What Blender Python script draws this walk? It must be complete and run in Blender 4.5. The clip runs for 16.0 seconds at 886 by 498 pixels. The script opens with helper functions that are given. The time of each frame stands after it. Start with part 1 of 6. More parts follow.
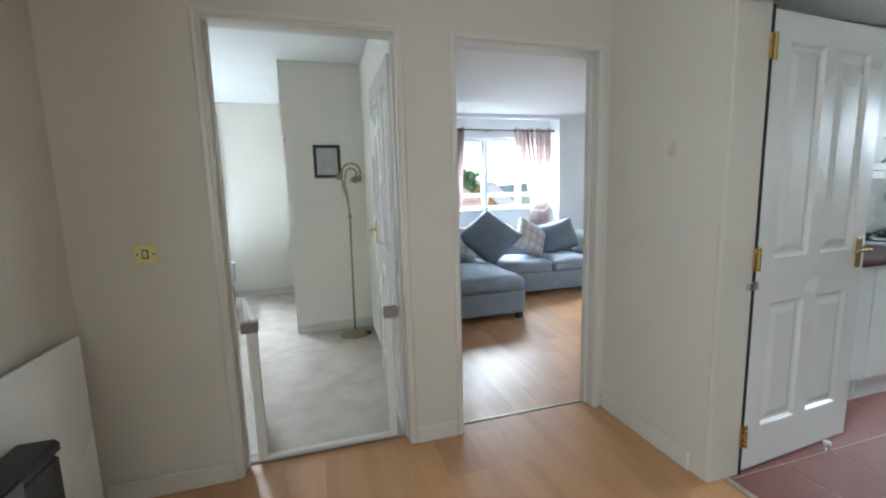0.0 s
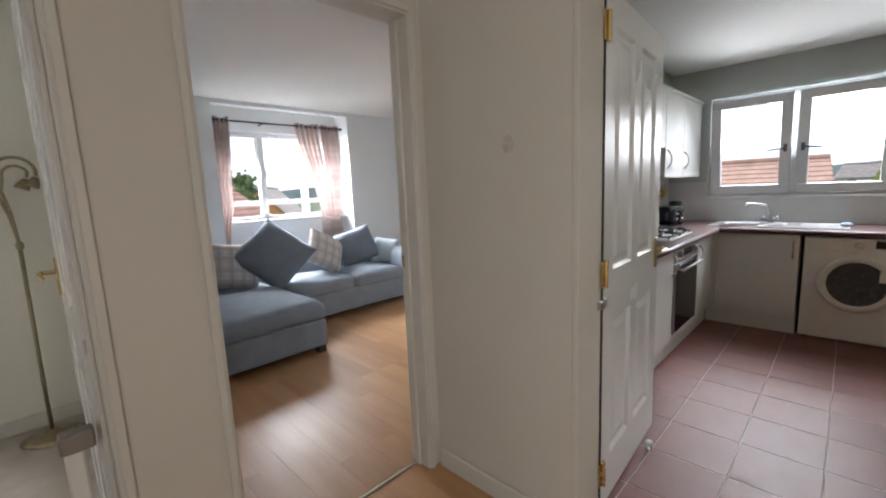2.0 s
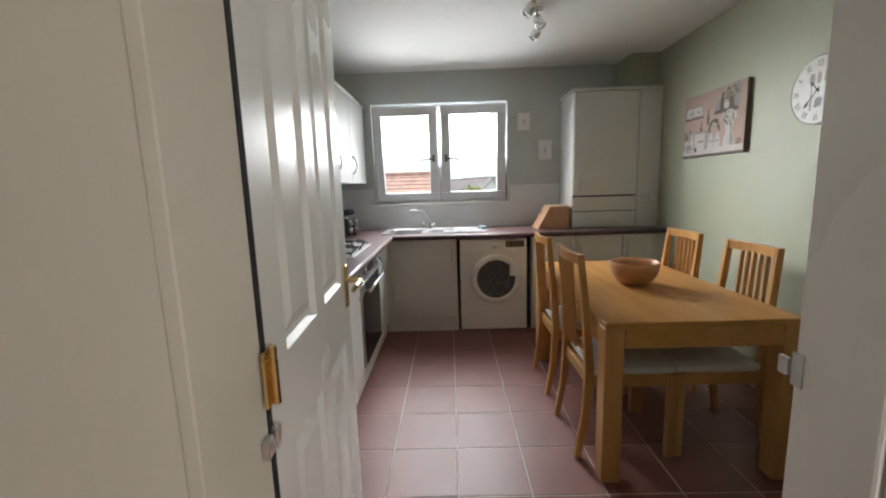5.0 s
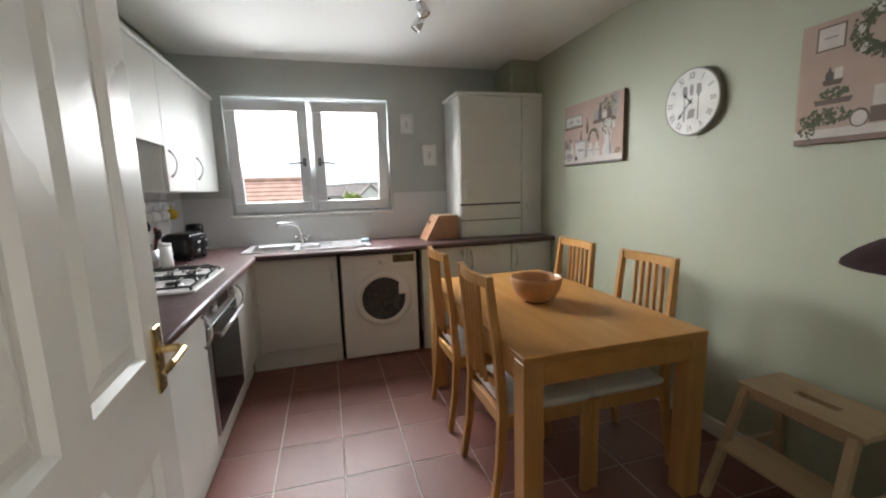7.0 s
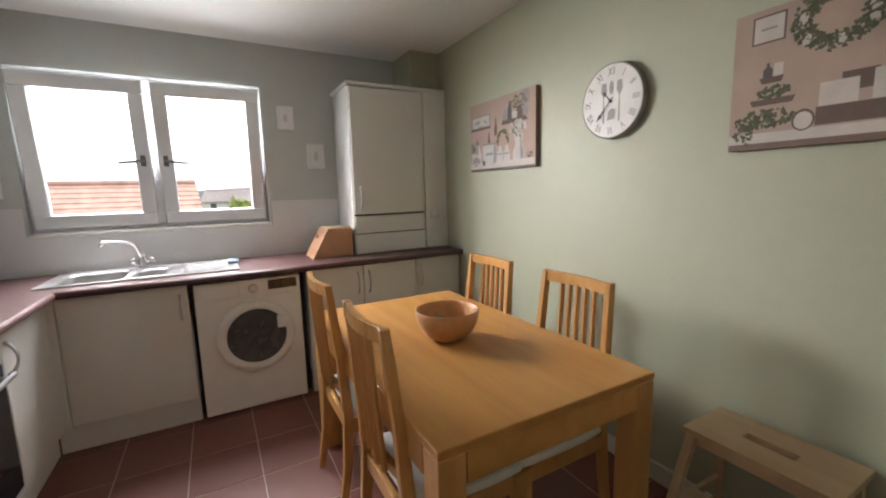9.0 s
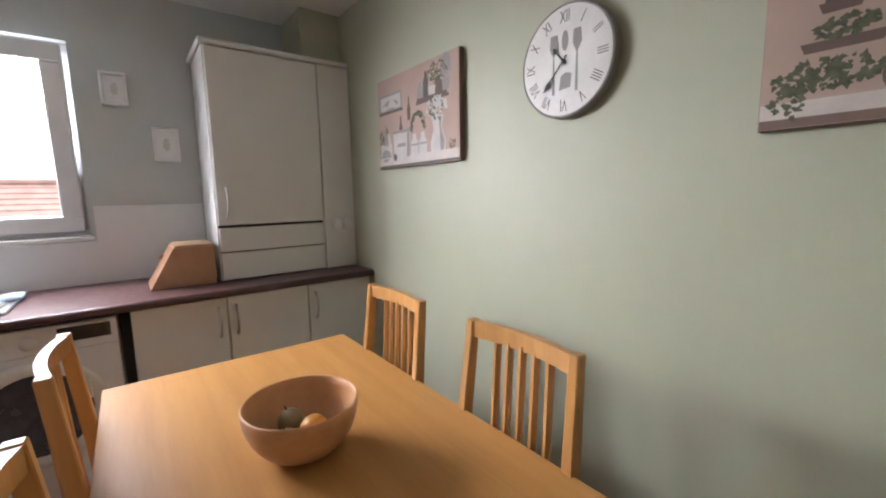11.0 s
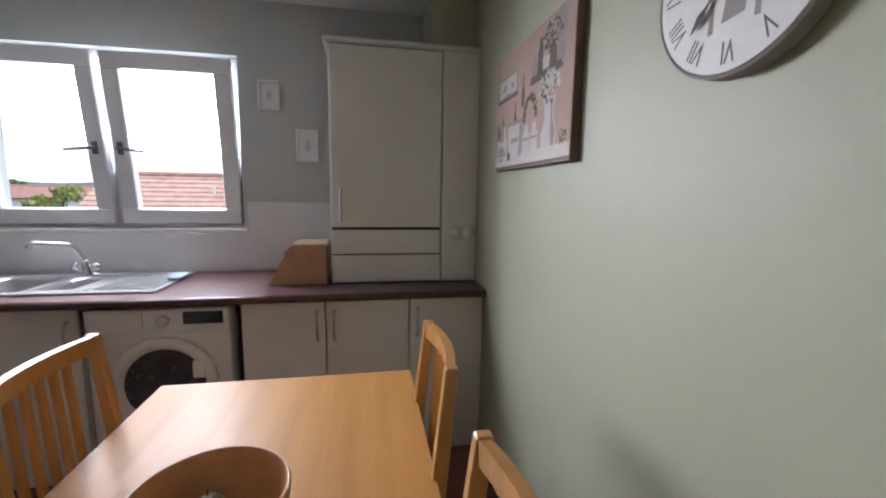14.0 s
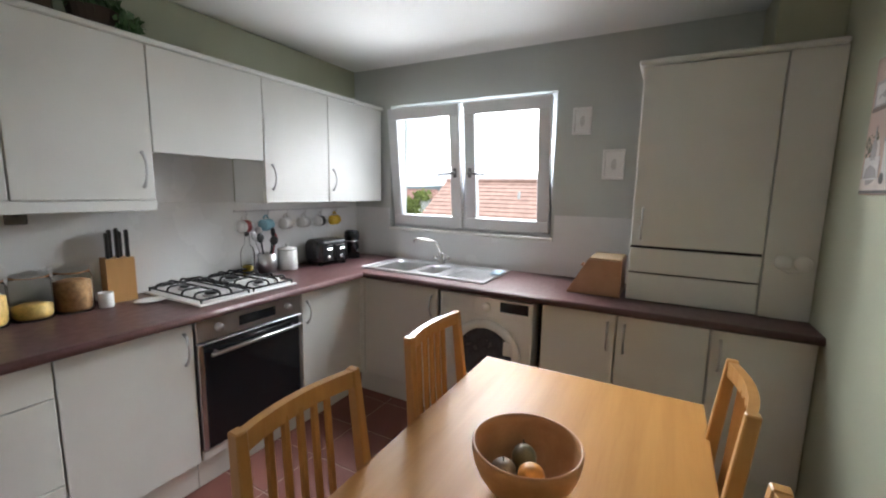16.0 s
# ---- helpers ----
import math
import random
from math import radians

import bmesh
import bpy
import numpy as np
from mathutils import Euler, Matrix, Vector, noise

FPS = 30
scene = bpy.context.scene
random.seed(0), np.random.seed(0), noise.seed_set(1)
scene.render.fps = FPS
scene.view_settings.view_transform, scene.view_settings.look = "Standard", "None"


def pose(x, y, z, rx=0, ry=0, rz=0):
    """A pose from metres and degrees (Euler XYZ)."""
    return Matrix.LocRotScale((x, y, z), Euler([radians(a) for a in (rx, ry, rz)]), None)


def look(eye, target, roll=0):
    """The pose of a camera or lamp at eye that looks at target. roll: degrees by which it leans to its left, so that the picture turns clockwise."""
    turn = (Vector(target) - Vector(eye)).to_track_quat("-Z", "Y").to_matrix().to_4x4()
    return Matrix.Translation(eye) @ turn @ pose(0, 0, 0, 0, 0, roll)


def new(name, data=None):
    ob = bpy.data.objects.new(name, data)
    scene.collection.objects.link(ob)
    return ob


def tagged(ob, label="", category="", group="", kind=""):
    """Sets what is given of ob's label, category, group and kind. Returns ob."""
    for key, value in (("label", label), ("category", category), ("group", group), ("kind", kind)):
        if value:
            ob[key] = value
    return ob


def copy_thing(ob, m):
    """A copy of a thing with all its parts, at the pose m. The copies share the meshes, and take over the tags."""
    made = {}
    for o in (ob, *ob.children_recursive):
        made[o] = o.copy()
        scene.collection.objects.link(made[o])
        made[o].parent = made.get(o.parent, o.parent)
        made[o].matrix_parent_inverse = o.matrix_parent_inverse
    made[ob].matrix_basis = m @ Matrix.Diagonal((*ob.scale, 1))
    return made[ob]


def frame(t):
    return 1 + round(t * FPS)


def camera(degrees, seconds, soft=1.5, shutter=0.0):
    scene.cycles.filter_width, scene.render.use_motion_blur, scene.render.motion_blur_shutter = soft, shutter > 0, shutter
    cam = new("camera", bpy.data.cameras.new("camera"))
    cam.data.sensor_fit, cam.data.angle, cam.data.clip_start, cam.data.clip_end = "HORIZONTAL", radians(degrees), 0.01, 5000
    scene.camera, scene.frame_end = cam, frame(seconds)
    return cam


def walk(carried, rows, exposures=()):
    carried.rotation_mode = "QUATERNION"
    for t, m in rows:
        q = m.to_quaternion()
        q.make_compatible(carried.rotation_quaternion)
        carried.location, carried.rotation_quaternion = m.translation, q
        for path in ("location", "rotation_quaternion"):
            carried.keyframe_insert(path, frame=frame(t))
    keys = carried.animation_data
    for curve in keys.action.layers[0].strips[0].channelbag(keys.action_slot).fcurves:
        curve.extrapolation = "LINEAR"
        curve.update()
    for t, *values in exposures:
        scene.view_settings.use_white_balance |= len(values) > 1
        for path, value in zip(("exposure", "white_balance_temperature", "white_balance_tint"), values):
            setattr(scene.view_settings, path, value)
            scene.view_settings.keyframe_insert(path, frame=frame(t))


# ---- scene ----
cam = camera(94.4, 16.0, soft=2.1)
PATH = [
    (0, (0.592, -0.352, 1.341), (1.149, 1.549, 1.069), -1.6),
    (0.5, (0.61, -0.109, 1.363), (1.328, 1.737, 1.092), -1.8),
    (1, (0.653, 0.055, 1.361), (1.59, 1.799, 1.08), -2.3),
    (1.5, (0.784, 0.209, 1.353), (1.957, 1.804, 1.069), -2.4),
    (2, (0.894, 0.303, 1.357), (2.296, 1.699, 1.069), -2.5),
    (2.5, (1.014, 0.414, 1.353), (2.619, 1.569, 1.055), -2.6),
    (3, (1.139, 0.521, 1.353), (2.905, 1.409, 1.047), -2.5),
    (3.5, (1.267, 0.566, 1.342), (3.134, 1.21, 1.029), -2.3),
    (4, (1.441, 0.589, 1.336), (3.372, 1.0, 1.02), -2.1),
    (6.5, (2.026, 0.643, 1.325), (3.965, 0.247, 1.035), -1.8),
    (7, (2.128, 0.616, 1.345), (4.033, 0.083, 1.051), -1.8),
    (7.5, (2.214, 0.584, 1.354), (4.09, -0.045, 1.063), -1.6),
    (8, (2.3, 0.541, 1.365), (4.139, -0.19, 1.077), -1.7),
    (8.5, (2.392, 0.486, 1.367), (4.187, -0.346, 1.077), -1.7),
    (9, (2.579, 0.397, 1.359), (4.311, -0.564, 1.077), -1.5),
    (9.5, (2.721, 0.318, 1.359), (4.382, -0.759, 1.076), -1.4),
    (10, (2.872, 0.188, 1.336), (4.451, -1.01, 1.073), -1.3),
    (12.5, (3.24, -0.536, 1.372), (4.819, -1.732, 1.096), -0.7),
    (13, (3.279, -0.608, 1.362), (4.996, -1.598, 1.098), 0.2),
    (13.5, (3.323, -0.67, 1.375), (5.166, -1.396, 1.103), 0.5),
    (14, (3.327, -0.693, 1.389), (5.275, -1.056, 1.116), 0.9),
    (14.5, (3.272, -0.724, 1.395), (5.253, -0.735, 1.118), 1.1),
    (15, (3.187, -0.729, 1.429), (5.131, -0.354, 1.145), 1.0),
    (15.5, (3.145, -0.698, 1.455), (5.009, -0.028, 1.172), 1.1),
    (16, (3.118, -0.673, 1.475), (4.857, 0.272, 1.189), 1.1),
]
# the clip's camera opens cool in the hall and warms towards the kitchen
EXPOSURES = [(0.0, 0.74, 5250, 0), (0.7, 0.46, 5500, 3), (1.5, 0.24, 5850, 8), (3.0, 0.24, 6100, 8), (4.0, 0.36, 6150, 7), (6.5, 0.50, 6150, 6), (8.5, 0.68, 6500, 11), (10.0, 0.82, 6200, 13), (12.5, 0.80, 5900, 18), (13.5, 0.50, 5750, 17), (14.5, 0.30, 5900, 14), (15.5, 0.44, 6100, 11), (16.0, 0.56, 6000, 8)]
walk(cam, [(t, look(eye, target, roll)) for t, eye, target, roll in PATH], EXPOSURES)


# ---- world, daylight and lamps ----
world = bpy.data.worlds.new("overcast_sky")
scene.world = world
world.use_nodes = True
wn, wl = world.node_tree.nodes, world.node_tree.links
sky = wn.new("ShaderNodeTexSky")
sky.sky_type, sky.sun_disc = "NISHITA", False
sky.sun_elevation, sky.sun_rotation = radians(48), radians(60)
sky.air_density, sky.dust_density, sky.ozone_density = 1.0, 6.0, 1.0
cloud = wn.new("ShaderNodeMix")
cloud.data_type = "RGBA"
cloud.inputs["Factor"].default_value = 0.8
cloud.inputs["B"].default_value = (11.5, 11.7, 12.2, 1)
wl.new(sky.outputs["Color"], cloud.inputs["A"])
wl.new(cloud.outputs["Result"], wn["Background"].inputs["Color"])
wn["Background"].inputs["Strength"].default_value = 0.13

sun = new("sun", bpy.data.lights.new("sun", "SUN"))
sun.data.energy, sun.data.angle, sun.data.color = 1.8, radians(15), (1.0, 0.96, 0.9)
sun.matrix_world = pose(0, 0, 20, 42, 0, 150)


def window_light(x, y, z, width, height, watts, rz, side=0, color=(1.0, 0.985, 0.975), down=50, spread=76):
    """Sky light that enters by a window's opening; it shines along -y turned by rz."""
    lamp = new("window_daylight", bpy.data.lights.new("window_daylight", "AREA"))
    lamp.data.shape, lamp.data.size, lamp.data.size_y = "RECTANGLE", width, height
    lamp.data.energy, lamp.data.color, lamp.data.spread = watts, color, radians(spread)
    lamp.matrix_world = pose(x, y, z, 0, 0, rz + side) @ pose(0, 0, 0, -90 + down)
    return lamp


window_light(6.12, 0.70, 1.66, 1.25, 0.90, 13, -90, down=60, spread=84)
window_light(6.12, 0.70, 1.86, 1.25, 0.50, 2.2, -90, -3, down=36, spread=44)
window_light(6.12, 0.70, 1.86, 1.25, 0.50, 9, -90, 54, down=20, spread=76)
window_light(6.12, 0.70, 1.86, 1.25, 0.50, 6, -90, 36, down=16, spread=70)
window_light(6.12, 0.70, 1.86, 1.25, 0.50, 3.4, -90, -18, down=18, spread=50)
window_light(6.12, 0.70, 1.86, 1.25, 0.50, 5.5, -90, 10, down=-30, spread=72)
window_light(3.30, 5.95, 1.62, 1.5, 1.0, 50, 0)
window_light(3.30, 5.95, 1.62, 1.5, 1.0, 72, 0, 38, down=17, spread=74)
window_light(-1.45, 5.92, 1.8, 1.2, 1.1, 92, 0)
# added fill lamp for the hall, in an invented window out of view
window_light(-0.43, -1.15, 1.5, 0.9, 1.1, 26, 90, 0, (1.0, 0.96, 0.91), 5, 170)

# ---- materials ----


def material(name, color, rough=0.5, metal=0.0, vary=0.06, scale=6.0, fine=80.0, bump=0.02, second=None, spread=0.0, coat=0.0, stretch=(1, 1, 1)):
    """A painted or solid surface: broad and fine variation of colour, grain relief, uneven gloss. spread: difference from piece to piece."""
    m = bpy.data.materials.new(name)
    m.use_nodes = True
    n, l = m.node_tree.nodes, m.node_tree.links
    b = n["Principled BSDF"]
    at = n.new("ShaderNodeTexCoord")
    map_ = n.new("ShaderNodeMapping")
    map_.inputs["Scale"].default_value = stretch
    l.new(at.outputs["Object"], map_.inputs["Vector"])
    broad, grain = n.new("ShaderNodeTexNoise"), n.new("ShaderNodeTexNoise")
    broad.inputs["Scale"].default_value, broad.inputs["Detail"].default_value = scale, 4
    grain.inputs["Scale"].default_value, grain.inputs["Detail"].default_value = fine, 3
    l.new(map_.outputs["Vector"], broad.inputs["Vector"])
    l.new(map_.outputs["Vector"], grain.inputs["Vector"])
    mix = n.new("ShaderNodeMix")
    mix.data_type = "RGBA"
    dark = second or tuple(c * (1 - 3 * vary) for c in color)
    mix.inputs["A"].default_value, mix.inputs["B"].default_value = (*color, 1), (*dark, 1)
    add = n.new("ShaderNodeMath")
    add.operation = "MULTIPLY_ADD"
    add.inputs[1].default_value = 0.35
    l.new(grain.outputs["Fac"], add.inputs[0])
    l.new(broad.outputs["Fac"], add.inputs[2])
    ramp = n.new("ShaderNodeMapRange")
    ramp.inputs["From Min"].default_value, ramp.inputs["From Max"].default_value = 0.45, 0.95
    l.new(add.outputs["Value"], ramp.inputs["Value"])
    l.new(ramp.outputs["Result"], mix.inputs["Factor"])
    last = mix.outputs["Result"]
    if spread:
        info, hsv, vr = n.new("ShaderNodeObjectInfo"), n.new("ShaderNodeHueSaturation"), n.new("ShaderNodeMapRange")
        vr.inputs["To Min"].default_value, vr.inputs["To Max"].default_value = 1 - spread, 1 + spread
        l.new(info.outputs["Random"], vr.inputs["Value"])
        l.new(vr.outputs["Result"], hsv.inputs["Value"])
        l.new(last, hsv.inputs["Color"])
        last = hsv.outputs["Color"]
    l.new(last, b.inputs["Base Color"])
    rr = n.new("ShaderNodeMapRange")
    rr.inputs["To Min"].default_value, rr.inputs["To Max"].default_value = max(rough - 0.06, 0.02), min(rough + 0.08, 1)
    l.new(broad.outputs["Fac"], rr.inputs["Value"])
    l.new(rr.outputs["Result"], b.inputs["Roughness"])
    b.inputs["Metallic"].default_value = metal
    b.inputs["Coat Weight"].default_value = coat
    if bump:
        bp = n.new("ShaderNodeBump")
        bp.inputs["Strength"].default_value, bp.inputs["Distance"].default_value = bump * 8, 0.002
        l.new(grain.outputs["Fac"], bp.inputs["Height"])
        l.new(bp.outputs["Normal"], b.inputs["Normal"])
    return m


def wood(name, light, dark, rough=0.4, along=0, scale=9.0, spread=0.0):
    """Wood whose grain runs along one axis."""
    stretch = [scale] * 3
    stretch[along] = scale * 0.07
    return material(name, light, rough, second=dark, scale=1.6, fine=11.0, bump=0.015, spread=spread, stretch=stretch)


def plaid(name, base, line_a, line_b, size):
    """Woven cloth with checked bands."""
    m = material(name, base, 0.9, vary=0.05, scale=20, fine=400, bump=0.06)
    n, l = m.node_tree.nodes, m.node_tree.links
    b = n["Principled BSDF"]
    at = n.new("ShaderNodeTexCoord")
    old = b.inputs["Base Color"].links[0].from_socket
    for axis, tint, step, amount in (("X", line_a, size, 0.55), ("Z", line_b, size * 1.1, 0.5), ("X", line_b, size * 0.37, 0.25), ("Z", line_a, size * 0.41, 0.25)):
        wave = n.new("ShaderNodeTexWave")
        wave.bands_direction = axis
        wave.inputs["Scale"].default_value = 0.314 / step
        wave.inputs["Distortion"].default_value = 0.4
        l.new(at.outputs["Object"], wave.inputs["Vector"])
        cut = n.new("ShaderNodeMapRange")
        cut.inputs["From Min"].default_value, cut.inputs["From Max"].default_value = 0.62, 0.72
        cut.inputs["To Max"].default_value = amount
        l.new(wave.outputs["Fac"], cut.inputs["Value"])
        mix = n.new("ShaderNodeMix")
        mix.data_type = "RGBA"
        mix.inputs["B"].default_value = (*tint, 1)
        l.new(cut.outputs["Result"], mix.inputs["Factor"])
        l.new(old, mix.inputs["A"])
        old = mix.outputs["Result"]
    l.new(old, b.inputs["Base Color"])
    return m


def clear_glass(name, tint=(1, 1, 1), rough=0.0):
    m = bpy.data.materials.new(name)
    m.use_nodes = True
    b = m.node_tree.nodes["Principled BSDF"]
    b.inputs["Base Color"].default_value = (*tint, 1)
    b.inputs["Transmission Weight"].default_value = 1.0
    b.inputs["Roughness"].default_value = rough
    b.inputs["IOR"].default_value = 1.05 if name == "pane_glass" else 1.12
    return m


HALL_WALL = material("hall_wall_paint", (0.64, 0.60, 0.53), 0.7, vary=0.03, scale=1.2, fine=160, bump=0.012)
WHITE_WALL = material("white_wall_paint", (0.74, 0.76, 0.77), 0.75, vary=0.02, scale=1.0, fine=150, bump=0.012)
CREAM_WALL = material("cream_wall_paint", (0.78, 0.75, 0.67), 0.75, vary=0.02, scale=1.0, fine=150, bump=0.012)
# sage paint greyed and lightened: window glare and missing fill put into the colour
GLARE_GREEN_WALL = material("sage_paint_with_glare", (0.47, 0.495, 0.475), 0.55, vary=0.03, scale=1.3, fine=170, bump=0.012)
GREEN_WALL = material("sage_green_paint", (0.395, 0.405, 0.300), 0.55, vary=0.03, scale=1.3, fine=170, bump=0.012)
CEILING = material("ceiling_paint", (0.78, 0.78, 0.76), 0.8, vary=0.015, scale=1.0, fine=110, bump=0.02)
GLOSS_WHITE = material("white_gloss_paint", (0.74, 0.73, 0.70), 0.25, vary=0.015, scale=1.5, fine=60, bump=0.008)
UNIT_WHITE = material("cream_white_cabinet", (0.69, 0.69, 0.665), 0.55, vary=0.015, scale=4, fine=90, bump=0.004)
PLASTIC_WHITE = material("white_plastic", (0.74, 0.74, 0.73), 0.35, vary=0.02, scale=9, fine=60, bump=0.004)
UPVC = material("window_plastic", (0.66, 0.67, 0.69), 0.3, vary=0.02, scale=5, fine=60, bump=0.004)
SPLASH = material("white_splashback", (0.68, 0.68, 0.68), 0.25, vary=0.02, scale=3, fine=40, bump=0.004)
WORKTOP = material("plum_brown_worktop", (0.105, 0.052, 0.052), 0.33, vary=0.12, scale=30, fine=240, bump=0.01)
TILE = material("terracotta_tile", (0.19, 0.070, 0.054), 0.46, vary=0.025, scale=5, fine=60, bump=0.008, spread=0.06)
GROUT = material("pale_grout", (0.52, 0.40, 0.36), 0.85, vary=0.08, scale=20, fine=150, bump=0.05)
PLANK = wood("oak_laminate", (0.52, 0.30, 0.145), (0.42, 0.225, 0.10), 0.36, along=1, scale=8.0, spread=0.10)
UNDERLAY = material("floor_joint", (0.16, 0.085, 0.035), 0.8)
CARPET = material("beige_carpet", (0.56, 0.50, 0.44), 0.95, second=(0.40, 0.345, 0.29), scale=5.0, fine=330, bump=0.12)
OAK = wood("oak_veneer", (0.50, 0.255, 0.075), (0.41, 0.195, 0.052), 0.42, along=0, scale=10)
OAK.node_tree.nodes["Principled BSDF"].inputs["Specular IOR Level"].default_value = 0.26
OAK_UP = wood("oak_upright", (0.52, 0.275, 0.09), (0.40, 0.195, 0.058), 0.3, along=2, scale=12)
PINE = wood("pale_birch", (0.50, 0.36, 0.22), (0.42, 0.29, 0.17), 0.5, along=0, scale=9)
BOWL_WOOD = wood("acacia_bowl", (0.58, 0.31, 0.145), (0.47, 0.235, 0.10), 0.4, along=0, scale=14)
BREAD_WOOD = wood("varnished_beech", (0.46, 0.255, 0.15), (0.38, 0.20, 0.11), 0.35, along=1, scale=9)
BLOCK_WOOD = wood("knife_block_wood", (0.52, 0.29, 0.11), (0.44, 0.23, 0.08), 0.45, along=2, scale=10)
SEAT_CLOTH = material("white_seat_cloth", (0.72, 0.70, 0.66), 0.9, vary=0.04, scale=14, fine=300, bump=0.05)
STEEL = material("brushed_steel", (0.60, 0.60, 0.61), 0.3, 1.0, vary=0.05, scale=8, fine=120, bump=0.006)
CHROME = material("chrome", (0.78, 0.78, 0.80), 0.1, 1.0, vary=0.02, bump=0)
BRASS = material("polished_brass", (0.72, 0.55, 0.26), 0.25, 1.0, vary=0.08, scale=30, bump=0.01)
PALE_BRASS = material("pale_brass_plate", (0.78, 0.68, 0.33), 0.35, 0.6, vary=0.05, scale=30, bump=0.01)
BRONZE = material("antique_brass", (0.36, 0.30, 0.19), 0.35, 0.9, vary=0.1, scale=30, bump=0.01)
BLACK = material("black_plastic", (0.014, 0.014, 0.016), 0.3, vary=0.1, bump=0.004)
IRON = material("cast_iron", (0.02, 0.02, 0.021), 0.55, 0.2, vary=0.1, fine=200, bump=0.05)
PORTHOLE = material("smoked_porthole_glass", (0.07, 0.082, 0.10), 0.25, vary=0.2, scale=14, bump=0)
DARK_GLASS = material("dark_oven_glass", (0.012, 0.013, 0.016), 0.06, vary=0.05, bump=0)
ENAMEL = material("white_enamel", (0.74, 0.74, 0.73), 0.18, vary=0.02, bump=0.002)
# near-black filler that paints the shade inside gaps and slots
GAP_SHADE = material("painted_gap_shade", (0.02, 0.02, 0.022), 0.8, bump=0)
SOFA = material("blue_grey_weave", (0.245, 0.278, 0.328), 0.92, vary=0.06, scale=8, fine=420, bump=0.09)
SOFA_DARK = material("slate_cushion_cloth", (0.180, 0.208, 0.252), 0.92, vary=0.06, scale=8, fine=420, bump=0.09)
PLAID = plaid("grey_plaid_cloth", (0.58, 0.57, 0.55), (0.29, 0.29, 0.30), (0.38, 0.30, 0.28), 0.11)


def sheer(m, amount):
    """Lets light shine through a cloth."""
    n, l = m.node_tree.nodes, m.node_tree.links
    b = n["Principled BSDF"]
    glow, mix = n.new("ShaderNodeBsdfTranslucent"), n.new("ShaderNodeMixShader")
    l.new(b.inputs["Base Color"].links[0].from_socket, glow.inputs["Color"])
    mix.inputs["Fac"].default_value = amount
    l.new(b.outputs["BSDF"], mix.inputs[1])
    l.new(glow.outputs["BSDF"], mix.inputs[2])
    l.new(mix.outputs["Shader"], n["Material Output"].inputs["Surface"])
    return m


CURTAIN = sheer(plaid("pink_check_curtain", (0.66, 0.59, 0.565), (0.50, 0.38, 0.355), (0.48, 0.40, 0.385), 0.22), 0.1)
GREY_CLOTH = sheer(material("grey_curtain_cloth", (0.66, 0.67, 0.68), 0.9, vary=0.06, scale=7, fine=300, bump=0.05), 0.25)
NAVY = material("navy_bed_cloth", (0.015, 0.028, 0.07), 0.85, vary=0.1, scale=9, fine=300, bump=0.06)
LINEN = material("white_linen", (0.74, 0.74, 0.76), 0.9, second=(0.5, 0.5, 0.52), scale=12, fine=200, bump=0.05)
TRIM = material("cream_gloss_trim", (0.66, 0.63, 0.57), 0.3, vary=0.02, scale=2, fine=60, bump=0.006)
THRESHOLD = material("worn_aluminium_gold", (0.55, 0.47, 0.35), 0.4, 0.8, vary=0.08, scale=20)
PANE = clear_glass("pane_glass")
JAR_GLASS = clear_glass("jar_glass", (0.97, 0.98, 0.97))
PASTA = material("dried_pasta", (0.78, 0.52, 0.15), 0.6, vary=0.15, scale=60, fine=200, bump=0.1)
CEREAL = material("brown_cereal", (0.45, 0.25, 0.11), 0.8, vary=0.2, scale=60, fine=200, bump=0.1)


def plain(name, color, rough=0.6, metal=0.0):
    return material(name, color, rough, metal, vary=0.07, scale=12, fine=120, bump=0.01)


# ---- mesh tools ----


def part(name, bm, mat, parent=None, label="", m=None, smooth=False):
    """Links a bmesh as one mesh object under a thing or a part."""
    mesh = bpy.data.meshes.new(name)
    bmesh.ops.recalc_face_normals(bm, faces=bm.faces)
    if smooth:
        for face in bm.faces:
            face.smooth = True
    bm.to_mesh(mesh)
    bm.free()
    mesh.materials.append(mat)
    ob = new(name, mesh)
    if m is not None:
        ob.matrix_basis = m
    if parent is not None:
        ob.parent = parent
    if label:
        tagged(ob, label)
    return ob


def thing(name, label, category, m=None, group="", kind=""):
    """An Empty at a thing's base, which parents its parts."""
    ob = new(name)
    ob.empty_display_size = 0.05
    if m is not None:
        ob.matrix_basis = m
    return tagged(ob, label, category, group, kind)


def box(x0, x1, y0, y1, z0, z1, bevel=0.0, bm=None, segments=1):
    bm = bm or bmesh.new()
    made = bmesh.ops.create_cube(bm, size=1)["verts"]
    for v in made:
        v.co = Vector(((x0 + x1) / 2 + v.co.x * (x1 - x0), (y0 + y1) / 2 + v.co.y * (y1 - y0), (z0 + z1) / 2 + v.co.z * (z1 - z0)))
    if bevel:
        edges = {e for v in made for e in v.link_edges}
        bmesh.ops.bevel(bm, geom=list(edges), offset=bevel, segments=segments, affect="EDGES", profile=0.5)
    return bm


